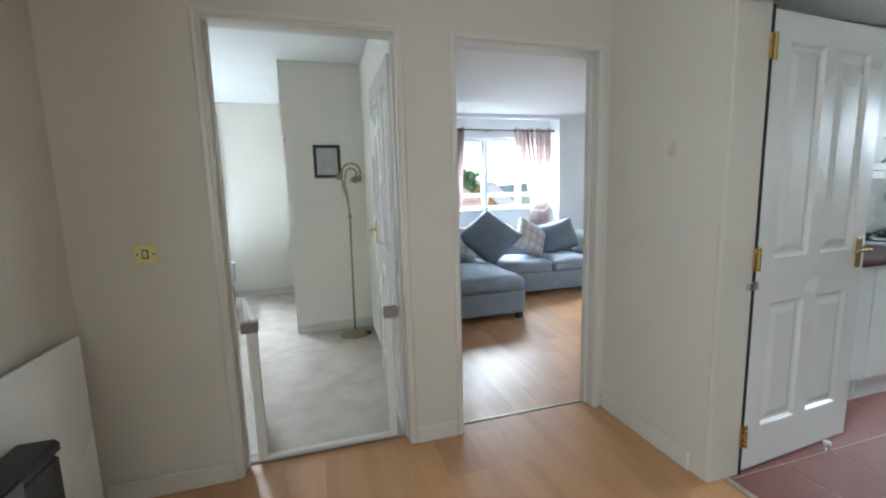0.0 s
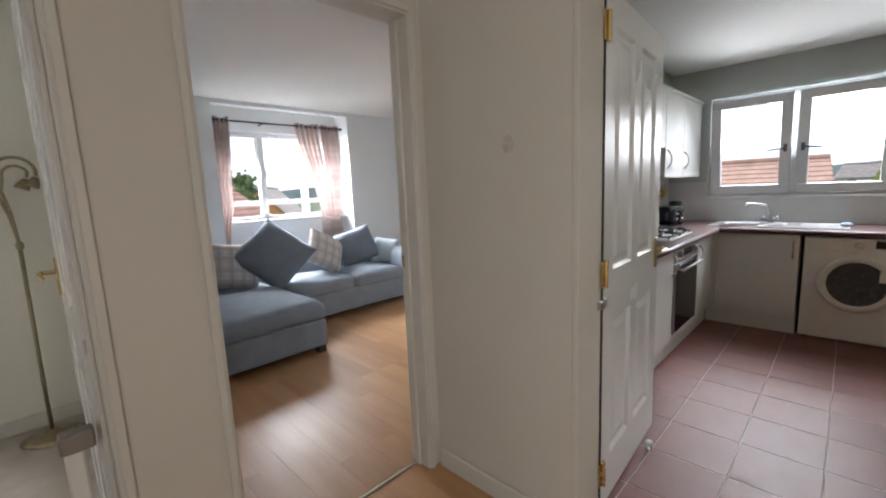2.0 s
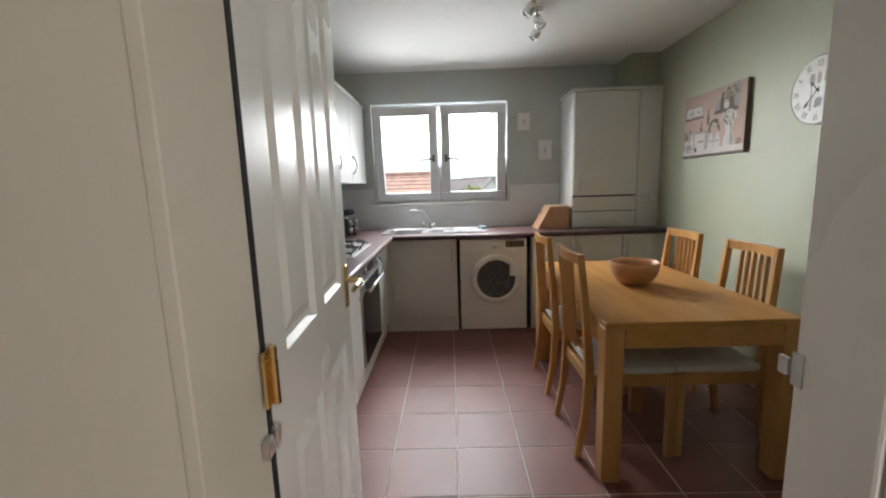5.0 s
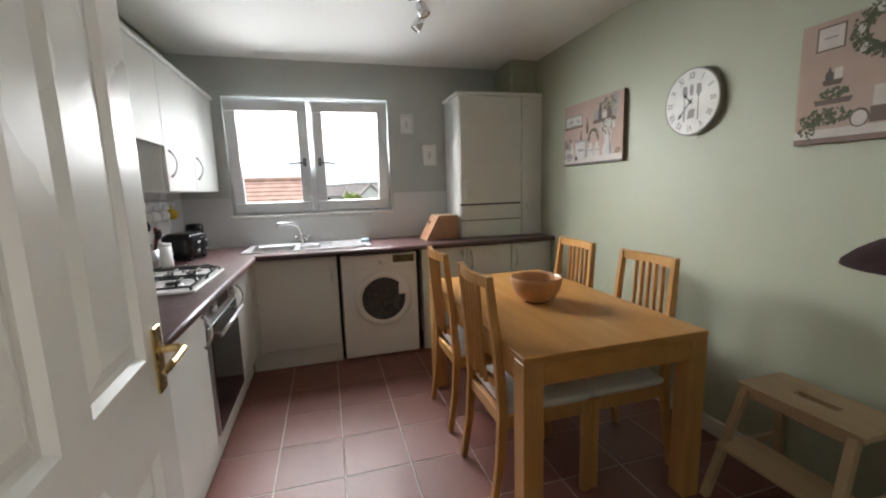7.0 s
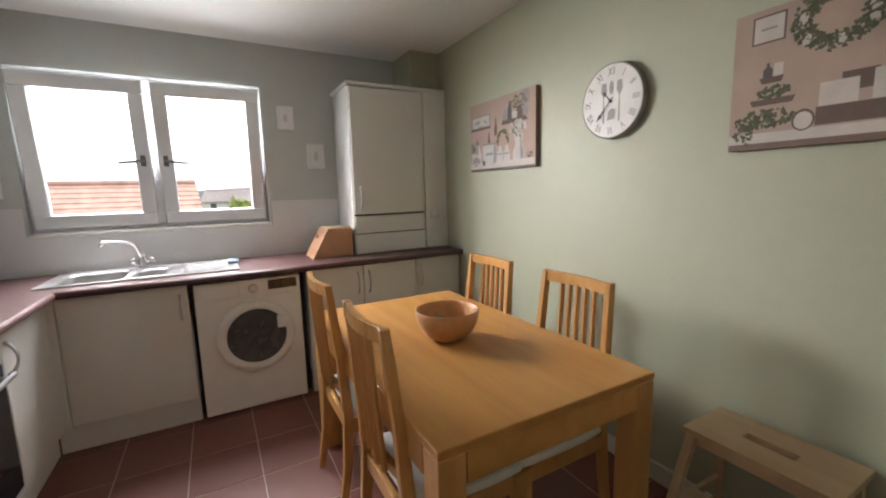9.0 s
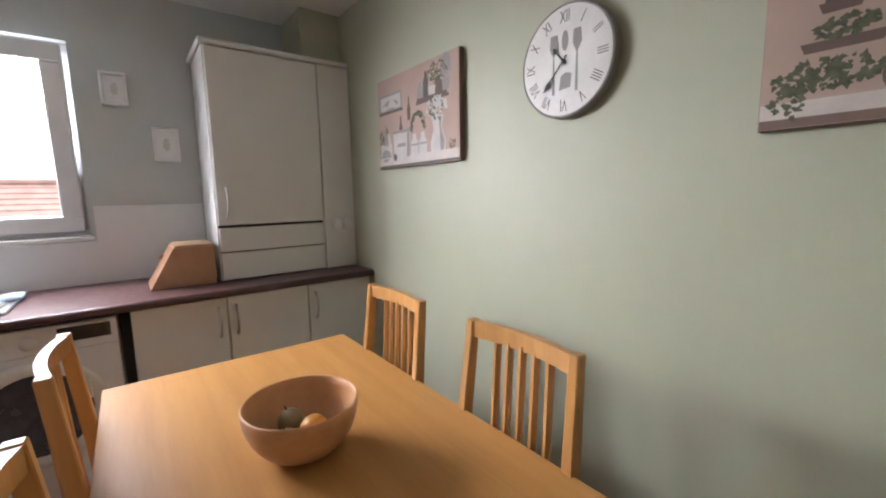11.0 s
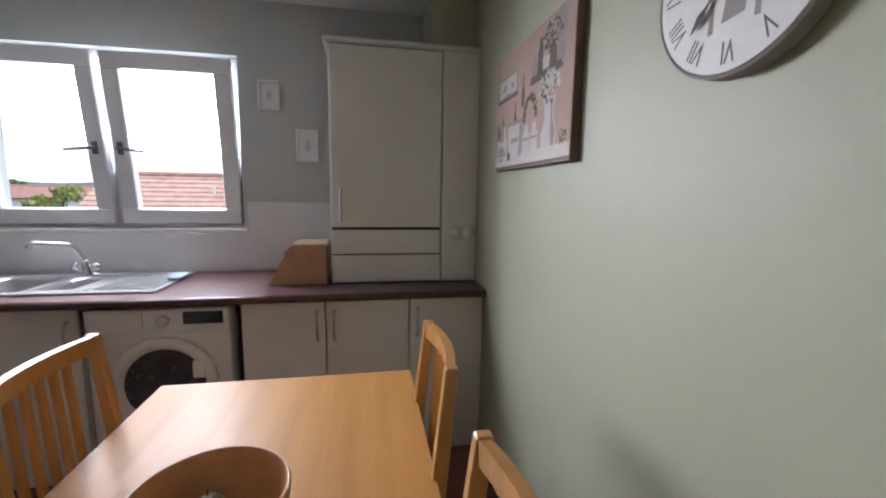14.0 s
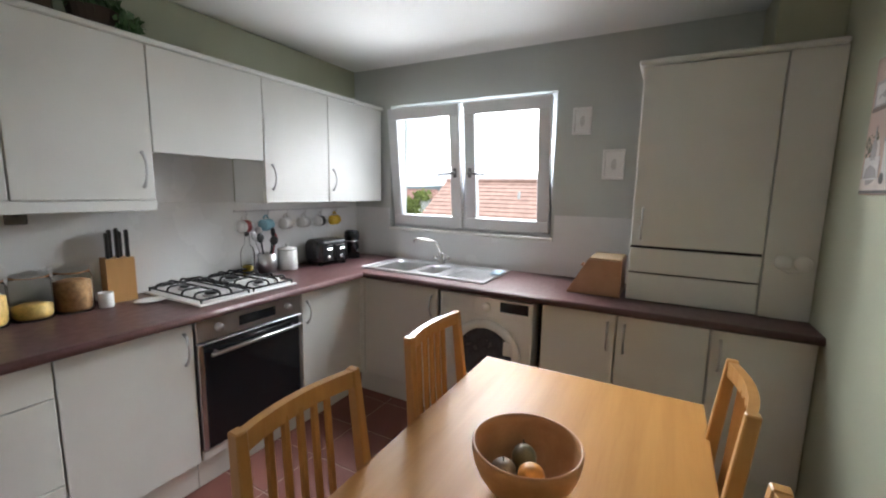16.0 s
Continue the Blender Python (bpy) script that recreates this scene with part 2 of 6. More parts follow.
def lathe(profile, steps=24, bm=None, at=(0, 0, 0)):
    """A turned shape from (radius, height) pairs."""
    bm = bm or bmesh.new()
    rings = []
    for r, z in profile:
        if r < 1e-5:
            rings.append([bm.verts.new((at[0], at[1], at[2] + z))])
        else:
            rings.append([bm.verts.new((at[0] + r * math.cos(2 * math.pi * k / steps), at[1] + r * math.sin(2 * math.pi * k / steps), at[2] + z)) for k in range(steps)])
    for a, b in zip(rings, rings[1:]):
        for k in range(steps):
            j = (k + 1) % steps
            if len(a) == 1 and len(b) > 1:
                bm.faces.new((a[0], b[j], b[k]))
            elif len(b) == 1 and len(a) > 1:
                bm.faces.new((a[k], a[j], b[0]))
            elif len(a) > 1:
                bm.faces.new((a[k], a[j], b[j], b[k]))
    return bm


def tube(points, radius, steps=8, bm=None, close=True):
    """A round bar along a line of points; radius may be a list."""
    bm = bm or bmesh.new()
    pts = [Vector(p) for p in points]
    radii = radius if isinstance(radius, (list, tuple)) else [radius] * len(pts)
    rings, side = [], None
    for i, p in enumerate(pts):
        way = (pts[min(i + 1, len(pts) - 1)] - pts[max(i - 1, 0)]).normalized()
        if side is None or abs(side.dot(way)) > 0.95:
            side = way.orthogonal().normalized()
        side = (side - way * side.dot(way)).normalized()
        up = way.cross(side)
        rings.append([bm.verts.new(p + radii[i] * (math.cos(2 * math.pi * k / steps) * side + math.sin(2 * math.pi * k / steps) * up)) for k in range(steps)])
    for a, b in zip(rings, rings[1:]):
        for k in range(steps):
            bm.faces.new((a[k], a[(k + 1) % steps], b[(k + 1) % steps], b[k]))
    if close:
        bm.faces.new(rings[0])
        bm.faces.new(rings[-1])
    return bm


def arc(center, radius, a0, a1, n, plane="xz"):
    out = []
    for i in range(n + 1):
        a = radians(a0 + (a1 - a0) * i / n)
        c, s = radius * math.cos(a), radius * math.sin(a)
        x, y, z = center
        out.append({"xz": (x + c, y, z + s), "yz": (x, y + c, z + s), "xy": (x + c, y + s, z)}[plane])
    return out


def sweep(outline, thickness, bm=None):
    """A flat outline of (x, z) pairs, made solid along y."""
    bm = bm or bmesh.new()
    front = [bm.verts.new((x, 0, z)) for x, z in outline]
    back = [bm.verts.new((x, thickness, z)) for x, z in outline]
    bm.faces.new(front)
    bm.faces.new(back[::-1])
    for i in range(len(front)):
        j = (i + 1) % len(front)
        bm.faces.new((front[i], back[i], back[j], front[j]))
    return bm


def pillow(width, height, depth, n=12, sag=0.0, seed=0):
    """A stuffed cushion in the x-z plane, thick in y, with pinched corners."""
    bm = bmesh.new()
    sides = []
    for s in (-1, 1):
        grid = []
        for i in range(n + 1):
            row = []
            for j in range(n + 1):
                u, v = 2 * i / n - 1, 2 * j / n - 1
                puff = max(0.0, (1 - u * u) * (1 - v * v)) ** 0.42
                pinch = 1 - 0.06 * (1 - abs(u * v)) * (abs(u) + abs(v)) / 2
                lump = 0.1 * noise.noise((u * 1.7 + seed, v * 1.7, s + seed))
                row.append(bm.verts.new((u * width / 2 * pinch, s * depth / 2 * puff * (1 + lump), v * height / 2 * pinch - sag * puff * (1 - v))))
            grid.append(row)
        sides.append(grid)
        for i in range(n):
            for j in range(n):
                bm.faces.new((grid[i][j], grid[i + 1][j], grid[i + 1][j + 1], grid[i][j + 1]))
    bmesh.ops.remove_doubles(bm, verts=bm.verts, dist=0.0004)
    return bm


def soft_box(x0, x1, y0, y1, z0, z1, crown=0.03, round_=0.05, seed=0.0, n=9):
    """An upholstered block: rounded edges and a domed top."""
    bm = box(x0, x1, y0, y1, z0, z1)
    bmesh.ops.subdivide_edges(bm, edges=bm.edges, cuts=n, use_grid_fill=True)
    cx, cy, cz = (x0 + x1) / 2, (y0 + y1) / 2, (z0 + z1) / 2
    hx, hy, hz = (x1 - x0) / 2, (y1 - y0) / 2, (z1 - z0) / 2
    r = min(round_, hx, hy, hz)
    for v in bm.verts:
        d = v.co - Vector((cx, cy, cz))
        core = Vector((max(-hx + r, min(hx - r, d.x)), max(-hy + r, min(hy - r, d.y)), max(-hz + r, min(hz - r, d.z))))
        off = d - core
        if off.length > 1e-6:
            d = core + off.normalized() * r
        if d.z > 0:
            d.z += crown * (1 - (d.x / hx) ** 2) * (1 - (d.y / hy) ** 2) * d.z / hz
        d += 0.010 * Vector((noise.noise((d.x * 5 + seed, d.y * 5, d.z * 5)), noise.noise((d.x * 5, d.y * 5 + seed, 3 + d.z * 5)), noise.noise((d.x * 4, 7 + d.y * 4, d.z * 4 + seed))))
        d.z += 0.006 * noise.noise((d.x * 11 + seed, d.y * 9, seed)) * (d.z > 0)
        v.co = Vector((cx, cy, cz)) + d
    return bm


def leaves(bm, center, reach, count, size, rng, squash=1.0):
    """Many small leaves scattered through a rounded, uneven crown."""
    for _ in range(count):
        d = Vector((rng.gauss(0, 1), rng.gauss(0, 1), rng.gauss(0, 1)))
        d = d.normalized() * reach * rng.uniform(0.45, 1.0) * (0.8 + 0.4 * noise.noise(d.normalized() * 2.1 + Vector(center)))
        d.z *= squash
        p = Vector(center) + d
        turn = Euler((rng.uniform(0, 6), rng.uniform(0, 6), rng.uniform(0, 6))).to_matrix()
        s = size * rng.uniform(0.6, 1.3)
        quad = [(-0.2, 0, 0.02), (0.25, -0.42, 0), (1, 0, -0.05), (0.25, 0.42, 0)]
        bm.faces.new([bm.verts.new(p + turn @ (Vector(q) * s)) for q in quad])
    return bm


def structure(name, bm, mat, label, category):
    return tagged(part(name, bm, mat), label, category, kind="structure")


# ---- structure: walls, floors, ceilings ----
TOP = 2.445


def wall(name, x0, x1, y0, y1, mat, label, holes=(), z1=TOP):
    """A wall along its longer side; holes are (from, to, bottom, top) along it."""
    bm, along_x = bmesh.new(), (x1 - x0) > (y1 - y0)
    lo, hi = (x0, x1) if along_x else (y0, y1)

    def block(a, b, za, zb):
        if b - a > 1e-4 and zb - za > 1e-4:
            box(*((a, b, y0, y1) if along_x else (x0, x1, a, b)), za, zb, bm=bm)

    at = lo
    for a, b, za, zb in sorted(holes):
        block(at, a, 0, z1)
        block(a, b, 0, za)
        block(a, b, zb, z1)
        at = b
    block(at, hi, 0, z1)
    return structure(name, bm, mat, label, "wall")


BED_DOOR, LOUNGE_DOOR, KITCHEN_DOOR = (0.134, 0.997, 0, 2.122), (1.258, 2.140, 0, 2.106), (0.085, 0.969, 0, 2.07)
wall("wall_hall_north", -0.42, 2.245, 1.68, 1.74, HALL_WALL, "magnolia painted hall wall with two doorways", (BED_DOOR, LOUNGE_DOOR))
wall("wall_bedroom_south", -3.0, 1.15, 1.74, 1.80, CREAM_WALL, "cream painted bedroom wall", (BED_DOOR,), 2.57)
wall("wall_lounge_south", 1.15, 2.245, 1.74, 1.80, WHITE_WALL, "white painted lounge wall with the doorway", (LOUNGE_DOOR,))
wall("wall_lounge_south_east", 2.245, 6.2, 1.84, 1.90, WHITE_WALL, "white painted lounge wall")
wall("wall_hall_east", 2.19, 2.245, -2.1, 1.68, HALL_WALL, "magnolia painted hall wall beside the kitchen doorway", (KITCHEN_DOOR,))
wall("wall_kitchen_west", 2.245, 2.30, -1.40, 0.969, GREEN_WALL, "sage green kitchen wall beside the doorway", (KITCHEN_DOOR,))
structure("wall_kitchen_nib", box(2.245, 2.37, 0.969, 1.84, 0, TOP), GREEN_WALL, "sage green wall nib behind the open door", "wall")
wall("wall_kitchen_north", 2.37, 6.2, 1.76, 1.84, GREEN_WALL, "sage green kitchen wall behind the cabinets")
wall("wall_kitchen_east", 5.96, 6.20, -1.29, 1.76, GLARE_GREEN_WALL, "sage green kitchen wall with the window, glare painted into its colour", ((0.028, 1.380, 1.154, 2.140),))
wall("wall_kitchen_south", 2.30, 6.20, -1.41, -1.29, GREEN_WALL, "plain sage green kitchen wall")
wall("wall_hall_west", -0.54, -0.42, -2.1, 1.74, HALL_WALL, "magnolia painted hall wall with an opening for the added window", ((-1.6, -0.7, 0.9, 2.1),))
wall("wall_hall_south", -0.54, 2.295, -2.22, -2.1, HALL_WALL, "magnolia painted hall wall")
wall("wall_lounge_west", 1.15, 1.27, 1.80, 5.32, WHITE_WALL, "white painted lounge wall")
wall("wall_lounge_east", 5.9, 6.02, 1.90, 5.32, WHITE_WALL, "white painted lounge wall")
wall("wall_lounge_north", 1.15, 6.02, 5.32, 5.44, WHITE_WALL, "white painted lounge wall beside the bay", ((2.45, 4.16, 0, 2.40),))
wall("wall_bay_west", 2.33, 2.45, 5.44, 5.86, WHITE_WALL, "white side wall of the window bay")
wall("wall_bay_east", 4.16, 4.28, 5.44, 5.86, WHITE_WALL, "white side wall of the window bay", ((5.52, 5.64, 1.06, 2.14),))
wall("wall_bay_north", 2.33, 4.28, 5.62, 5.86, WHITE_WALL, "white wall under and over the bay window", ((2.50, 4.10, 1.06, 2.16),))
wall("wall_bedroom_north", -3.0, 0.40, 5.72, 5.87, CREAM_WALL, "cream painted bedroom wall with the window", ((-2.1, -0.85, 1.2, 2.4),), 2.57)
wall("wall_bedroom_west", -3.12, -3.0, 1.74, 5.87, CREAM_WALL, "cream painted bedroom wall", z1=2.57)
structure("wall_closet", box(0.293, 1.15, 3.80, 5.72, 0, 2.57), CREAM_WALL, "cream painted boxed closet in the bedroom", "wall")
wall("wall_bedroom_east", 1.03, 1.15, 1.80, 3.80, CREAM_WALL, "cream painted bedroom wall", z1=2.57)

structure("ceiling_hall", box(-0.54, 2.295, -2.22, 1.742, TOP, 2.62), CEILING, "white painted hall ceiling", "ceiling")
structure("ceiling_kitchen", box(2.295, 6.2, -1.41, 1.84, TOP, 2.62), CEILING, "white painted kitchen ceiling", "ceiling")
structure("ceiling_lounge", box(1.15, 6.02, 1.743, 5.86, TOP, 2.62), CEILING, "white painted lounge ceiling", "ceiling")
structure("ceiling_bedroom", box(-3.12, 1.15, 1.74, 5.87, 2.57, 2.69), CEILING, "white painted bedroom ceiling", "ceiling")
structure("corner_boxing", box(5.62, 5.96, -1.29, -1.04, 2.14, TOP, 0.004), GREEN_WALL, "sage green boxed pipe duct in the ceiling corner", "boxing")

kitchen_floor = structure("floor_kitchen", box(2.295, 5.96, -1.29, 1.76, -0.12, -0.0018), GROUT, "pale grout bed under terracotta tiles", "floor")
hall_floor = structure("floor_hall", box(-0.42, 2.295, -2.1, 1.782, -0.12, -0.010), UNDERLAY, "wood laminate hall floor", "floor")
lounge_floor = structure("floor_lounge", box(1.15, 5.96, 1.785, 5.62, -0.12, -0.010), UNDERLAY, "wood laminate lounge floor", "floor")
structure("floor_bedroom", box(-3.0, 1.15, 1.785, 5.72, -0.12, 0.004), CARPET, "beige mottled bedroom carpet", "floor")


def skirting(name, x0, x1, y0, y1, label="white gloss skirting board"):
    structure(name, box(x0, x1, y0, y1, 0.0, 0.095, 0.006), TRIM, label, "skirting")


skirting("baseboard_hall_east", 2.172, 2.19, 1.039, 1.66)
skirting("baseboard_hall_pier", 1.012, 1.244, 1.662, 1.68)
skirting("baseboard_hall_north", -0.40, 0.120, 1.662, 1.68)
skirting("baseboard_kitchen_south", 2.32, 5.30, -1.29, -1.272)
skirting("baseboard_closet", 0.297, 1.03, 3.782, 3.80)
skirting("baseboard_bedroom_north", -2.98, 0.293, 5.702, 5.72)
skirting("baseboard_lounge_north", 4.30, 5.88, 5.302, 5.32)


def door_lining(name, lo, hi, top, face, back, along_x, label, edge=0.022, trim=(True, True), mats=(TRIM, TRIM)):
    """Lining inside a doorway with a narrow architrave on the hall side."""
    owner = thing(name, label, "door frame", kind="structure")

    def bar(kind, a, b, c, d, z0, z1, mat=TRIM):
        part(kind, box(*((a, b, c, d) if along_x else (c, d, a, b)), z0, z1, 0.003), mat, owner)

    f0, f1 = min(face, back), max(face, back)
    bar("jamb", lo, lo + edge, f0 - 0.003, f1 + 0.003, 0, top)
    bar("jamb", hi - edge, hi, f0 - (0.003 if mats[1] is TRIM else -0.001), f1 + 0.003, 0, top, mats[1])
    bar("head", lo, hi, f0 - 0.002, f1 + 0.002, top - edge, top + 0.001)
    s = 1 if back > face else -1
    o0, o1 = sorted((face - s * 0.003, face - s * 0.012))
    if trim[0]:
        bar("architrave", lo - 0.012, lo + 0.012, o0, o1, 0, top + 0.012)
    if trim[1]:
        bar("architrave", hi - 0.012, hi + 0.012, o0, o1, 0, top + 0.012)
    bar("architrave", lo + 0.012, hi - 0.012, o0, o1, top - 0.012, top + 0.012)
    mid = (face + back) / 2
    bar("stop", lo + edge, lo + edge + 0.012, mid + 0.0, mid + 0.03, 0, top - edge)
    bar("stop", hi - edge - 0.012, hi - edge, mid + 0.0, mid + 0.03, 0, top - edge)
    return owner


door_lining("door_1_frame", 0.134, 0.997, 2.122, 1.68, 1.80, True, "white gloss bedroom door frame")
door_lining("door_2_frame", 1.258, 2.140, 2.106, 1.68, 1.80, True, "white gloss lounge door frame")
kitchen_frame = thing("door_3_frame", "white gloss kitchen door frame", "door frame", kind="structure")
part("jamb", box(2.187, 2.318, 0.085, 0.107, 0, 2.07, 0.003), GLOSS_WHITE, kitchen_frame)
part("architrave", box(2.302, 2.314, 0.025, 0.084, 0, 2.07, 0.004), GLOSS_WHITE, kitchen_frame)
part("jamb", box(2.191, 2.373, 0.947, 0.9685, 0, 2.07, 0.002), HALL_WALL, kitchen_frame, "magnolia painted jamb")
part("head", box(2.188, 2.302, 0.107, 0.947, 2.048, 2.07, 0.003), GLOSS_WHITE, kitchen_frame)
part("architrave", box(2.176, 2.1865, 0.025, 0.097, 0, 2.08, 0.003), GLOSS_WHITE, kitchen_frame)
part("architrave", box(2.176, 2.1865, 0.097, 0.964, 2.06, 2.08, 0.003), GLOSS_WHITE, kitchen_frame)
structure("threshold_lounge", box(1.282, 2.118, 1.762, 1.780, -0.002, 0.006, 0.002), THRESHOLD, "thin brass threshold strip in the lounge doorway", "threshold")
structure("threshold_kitchen", box(2.28, 2.31, 0.109, 0.945, -0.002, 0.006, 0.002), THRESHOLD, "thin brass threshold strip in the kitchen doorway", "threshold")


def lever(parent, x, z, side, y, metal=BRASS):
    """Lever handle on a backplate; side is -1 or 1 along y."""
    h = part("door_handle", box(x - 0.022, x + 0.022, min(y, y + side * 0.008), max(y, y + side * 0.008), z - 0.075, z + 0.075, 0.003), metal, parent, "brass backplate")
    part("lever", tube([(x, y + side * 0.004, z + 0.02), (x, y + side * 0.045, z + 0.02), (x - 0.012, y + side * 0.055, z + 0.02), (x - 0.10, y + side * 0.055, z + 0.02), (x - 0.118, y + side * 0.045, z + 0.008)], [0.010, 0.009, 0.009, 0.008, 0.006], 8), metal, h, "brass lever")
    return h


def panel_door(name, label, width, height, m):
    """Moulded four-panel door leaf; hinge edge at x = 0, leaf towards +x, thick in y."""
    owner = thing(name, label, "door", m, kind="structure")
    t = 0.036
    z_rows, cols = ((0.21, 0.80), (1.005, height - 0.115)), ((0.115, width / 2 - 0.045), (width / 2 + 0.045, width - 0.115))
    leaf = bmesh.new()
    edges_x = [0, cols[0][0], cols[0][1], cols[1][0], cols[1][1], width]
    edges_z = [0.008, z_rows[0][0], z_rows[0][1], z_rows[1][0], z_rows[1][1], height]
    for i in range(5):
        for j in range(5):
            if i in (1, 3) and j in (1, 3):
                continue
            box(edges_x[i], edges_x[i + 1], 0, t, edges_z[j], edges_z[j + 1], bm=leaf)
    bmesh.ops.remove_doubles(leaf, verts=leaf.verts, dist=1e-5)
    part("leaf", leaf, GLOSS_WHITE, owner)
    for x0, x1 in cols:
        for z0, z1 in z_rows:
            bm = bmesh.new()
            for y, s in ((0.0, 1), (t, -1)):
                rings = []
                for inset, depth in ((0, 0.0), (0.012, 0.014), (0.026, 0.014), (0.056, 0.003), (0.060, 0.003)):
                    rings.append([bm.verts.new((x, y + s * depth, z)) for x, z in ((x0 + inset, z0 + inset), (x1 - inset, z0 + inset), (x1 - inset, z1 - inset), (x0 + inset, z1 - inset))])
                for a, b in zip(rings, rings[1:]):
                    for k in range(4):
                        bm.faces.new((a[k], a[(k + 1) % 4], b[(k + 1) % 4], b[k]))
                bm.faces.new(rings[-1])
            part("panel", bm, GLOSS_WHITE, owner)
    return owner


def hinges(owner, zs, y):
    for z in zs:
        h = part("hinge", box(-0.036, 0.010, y - 0.002, y + 0.004, z - 0.05, z + 0.05, 0.001), BRASS, owner, "brass butt hinge")
        part("knuckle", tube([(-0.008, y - 0.006, z - 0.052), (-0.008, y - 0.006, z + 0.052)], 0.0075, 8), BRASS, h)


kitchen_door = panel_door("door_3", "white gloss moulded panel door standing open into the kitchen", 0.80, 2.03, pose(2.390, 0.950, 0.006, 0, 0, 3.8))
hinges(kitchen_door, (0.19, 1.012, 1.882), -0.012)
lever(kitchen_door, 0.745, 0.985, -1, 0.0)
lever(kitchen_door, 0.745, 0.985, 1, 0.036)
closer = part("door_closer", box(-0.012, 0.012, -0.014, 0.02, 0.875, 0.915, 0.003), STEEL, kitchen_door, "small steel door closer plate")
part("keep_plate", box(-0.052, -0.022, -0.014, 0.0, 0.878, 0.912, 0.003), STEEL, closer)

bed_door = panel_door("door_1", "white gloss moulded panel door standing open into the bedroom", 0.76, 2.03, pose(0.990, 1.812, 0.012, 0, 0, 90))
hinges(bed_door, (0.25, 1.10, 1.93), 0.0)
lever(bed_door, 0.70, 1.07, 1, 0.036)
lever(bed_door, 0.70, 1.07, -1, 0.0)
part("door_closer", box(-0.012, 0.003, 0.003, 0.034, 0.93, 0.97, 0.003), STEEL, bed_door, "small steel door closer plate")

# solid dark strip stands in for the shade at the hinge side
structure("hinge_gap", box(2.3735, 2.388, 0.945, 0.964, 0.0, 2.05), GAP_SHADE, "dark strip painted as the shade between door and frame", "gap")
strike = thing("strike_plate", "dull steel latch plate let into the kitchen door frame", "latch", pose(2.310, 0.1085, 1.040))
part("plate", box(-0.010, 0.010, -0.0015, 0.0015, -0.026, 0.026, 0.0005), STEEL, strike)
part("lip", box(0.012, 0.03, -0.001, 0.006, -0.014, 0.014, 0.001), STEEL, strike)
strike2 = thing("strike_plate", "brass latch plate let into the lounge door frame", "latch", pose(2.1165, 1.785, 1.03))
part("plate", box(-0.0015, 0.0015, -0.012, 0.012, -0.03, 0.03, 0.0005), BRASS, strike2)
stop = thing("door_stop", "chrome and rubber door stop screwed to the tiles", "door stop", pose(2.964, 0.945, 0))
part("post", lathe([(0, 0), (0.016, 0), (0.016, 0.006), (0.009, 0.01), (0.009, 0.03), (0, 0.03)], 14), CHROME, stop, smooth=True)
part("rubber_ring", lathe([(0.009, 0.028), (0.017, 0.03), (0.017, 0.042), (0.012, 0.046), (0, 0.046)], 14), PLASTIC_WHITE, stop, smooth=True)

# ---- windows ----


HANDLE_GREY = plain("dark_grey_handle", (0.10, 0.10, 0.11), 0.4)


def casement(parent, w, h, m, tilt, handle_side, handle=True):
    """A sash hung at its foot: x across, z up, thick in y; tilt leans its head into the room (-y)."""
    s = part("sash", bmesh.new(), UPVC, parent, m=m @ pose(0, 0, 0, tilt))
    bm, b = bmesh.new(), 0.085
    for x0, x1, z0, z1 in ((0, w, 0, b), (0, w, h - b, h), (0, b, b, h - b), (w - b, w, b, h - b)):
        box(x0, x1, -0.03, 0.03, z0, z1, 0.006, bm=bm)
    bm.to_mesh(s.data)
    bm.free()
    g = part("pane", box(b - 0.005, w - b + 0.005, -0.004, 0.004, b - 0.005, h - b + 0.005), PANE, s)
    g.visible_shadow = False
    if handle:
        x = b / 2 if handle_side < 0 else w - b / 2
        z = h * 0.46
        bm = box(x - 0.014, x + 0.014, -0.040, -0.028, z - 0.035, z + 0.035, 0.003)
        tube([(x, -0.035, z), (x, -0.062, z), (x - handle_side * 0.02, -0.066, z), (x - handle_side * 0.13, -0.066, z - 0.012)], [0.010, 0.009, 0.009, 0.007], 8, bm=bm)
        part("window_handle", bm, HANDLE_GREY, s, "dark grey window handle")
    return s


kitchen_window = thing("window_1", "white plastic double window with both sashes tilted inwards", "window", pose(6.045, 0.704, 1.154, 0, 0, -90), kind="structure")
W, H = 1.355, 0.987
bm = bmesh.new()
for x0, x1, z0, z1 in ((-W / 2, W / 2, 0, 0.045), (-W / 2, W / 2, H - 0.045, H), (-W / 2, -W / 2 + 0.045, 0.045, H - 0.045), (W / 2 - 0.045, W / 2, 0.045, H - 0.045), (-0.03, 0.03, 0.045, H - 0.045)):
    box(x0, x1, -0.03, 0.04, z0, z1, 0.004, bm=bm)
part("window_frame", bm, UPVC, kitchen_window)
part("window_sill", box(-W / 2 - 0.012, W / 2 + 0.012, -0.100, -0.03, -0.022, 0.004, 0.004), GLOSS_WHITE, kitchen_window)
casement(kitchen_window, 0.635, 0.925, pose(-0.655, -0.03, 0.030), 7, 1)
casement(kitchen_window, 0.635, 0.925, pose(0.020, -0.03, 0.030), 7, -1)

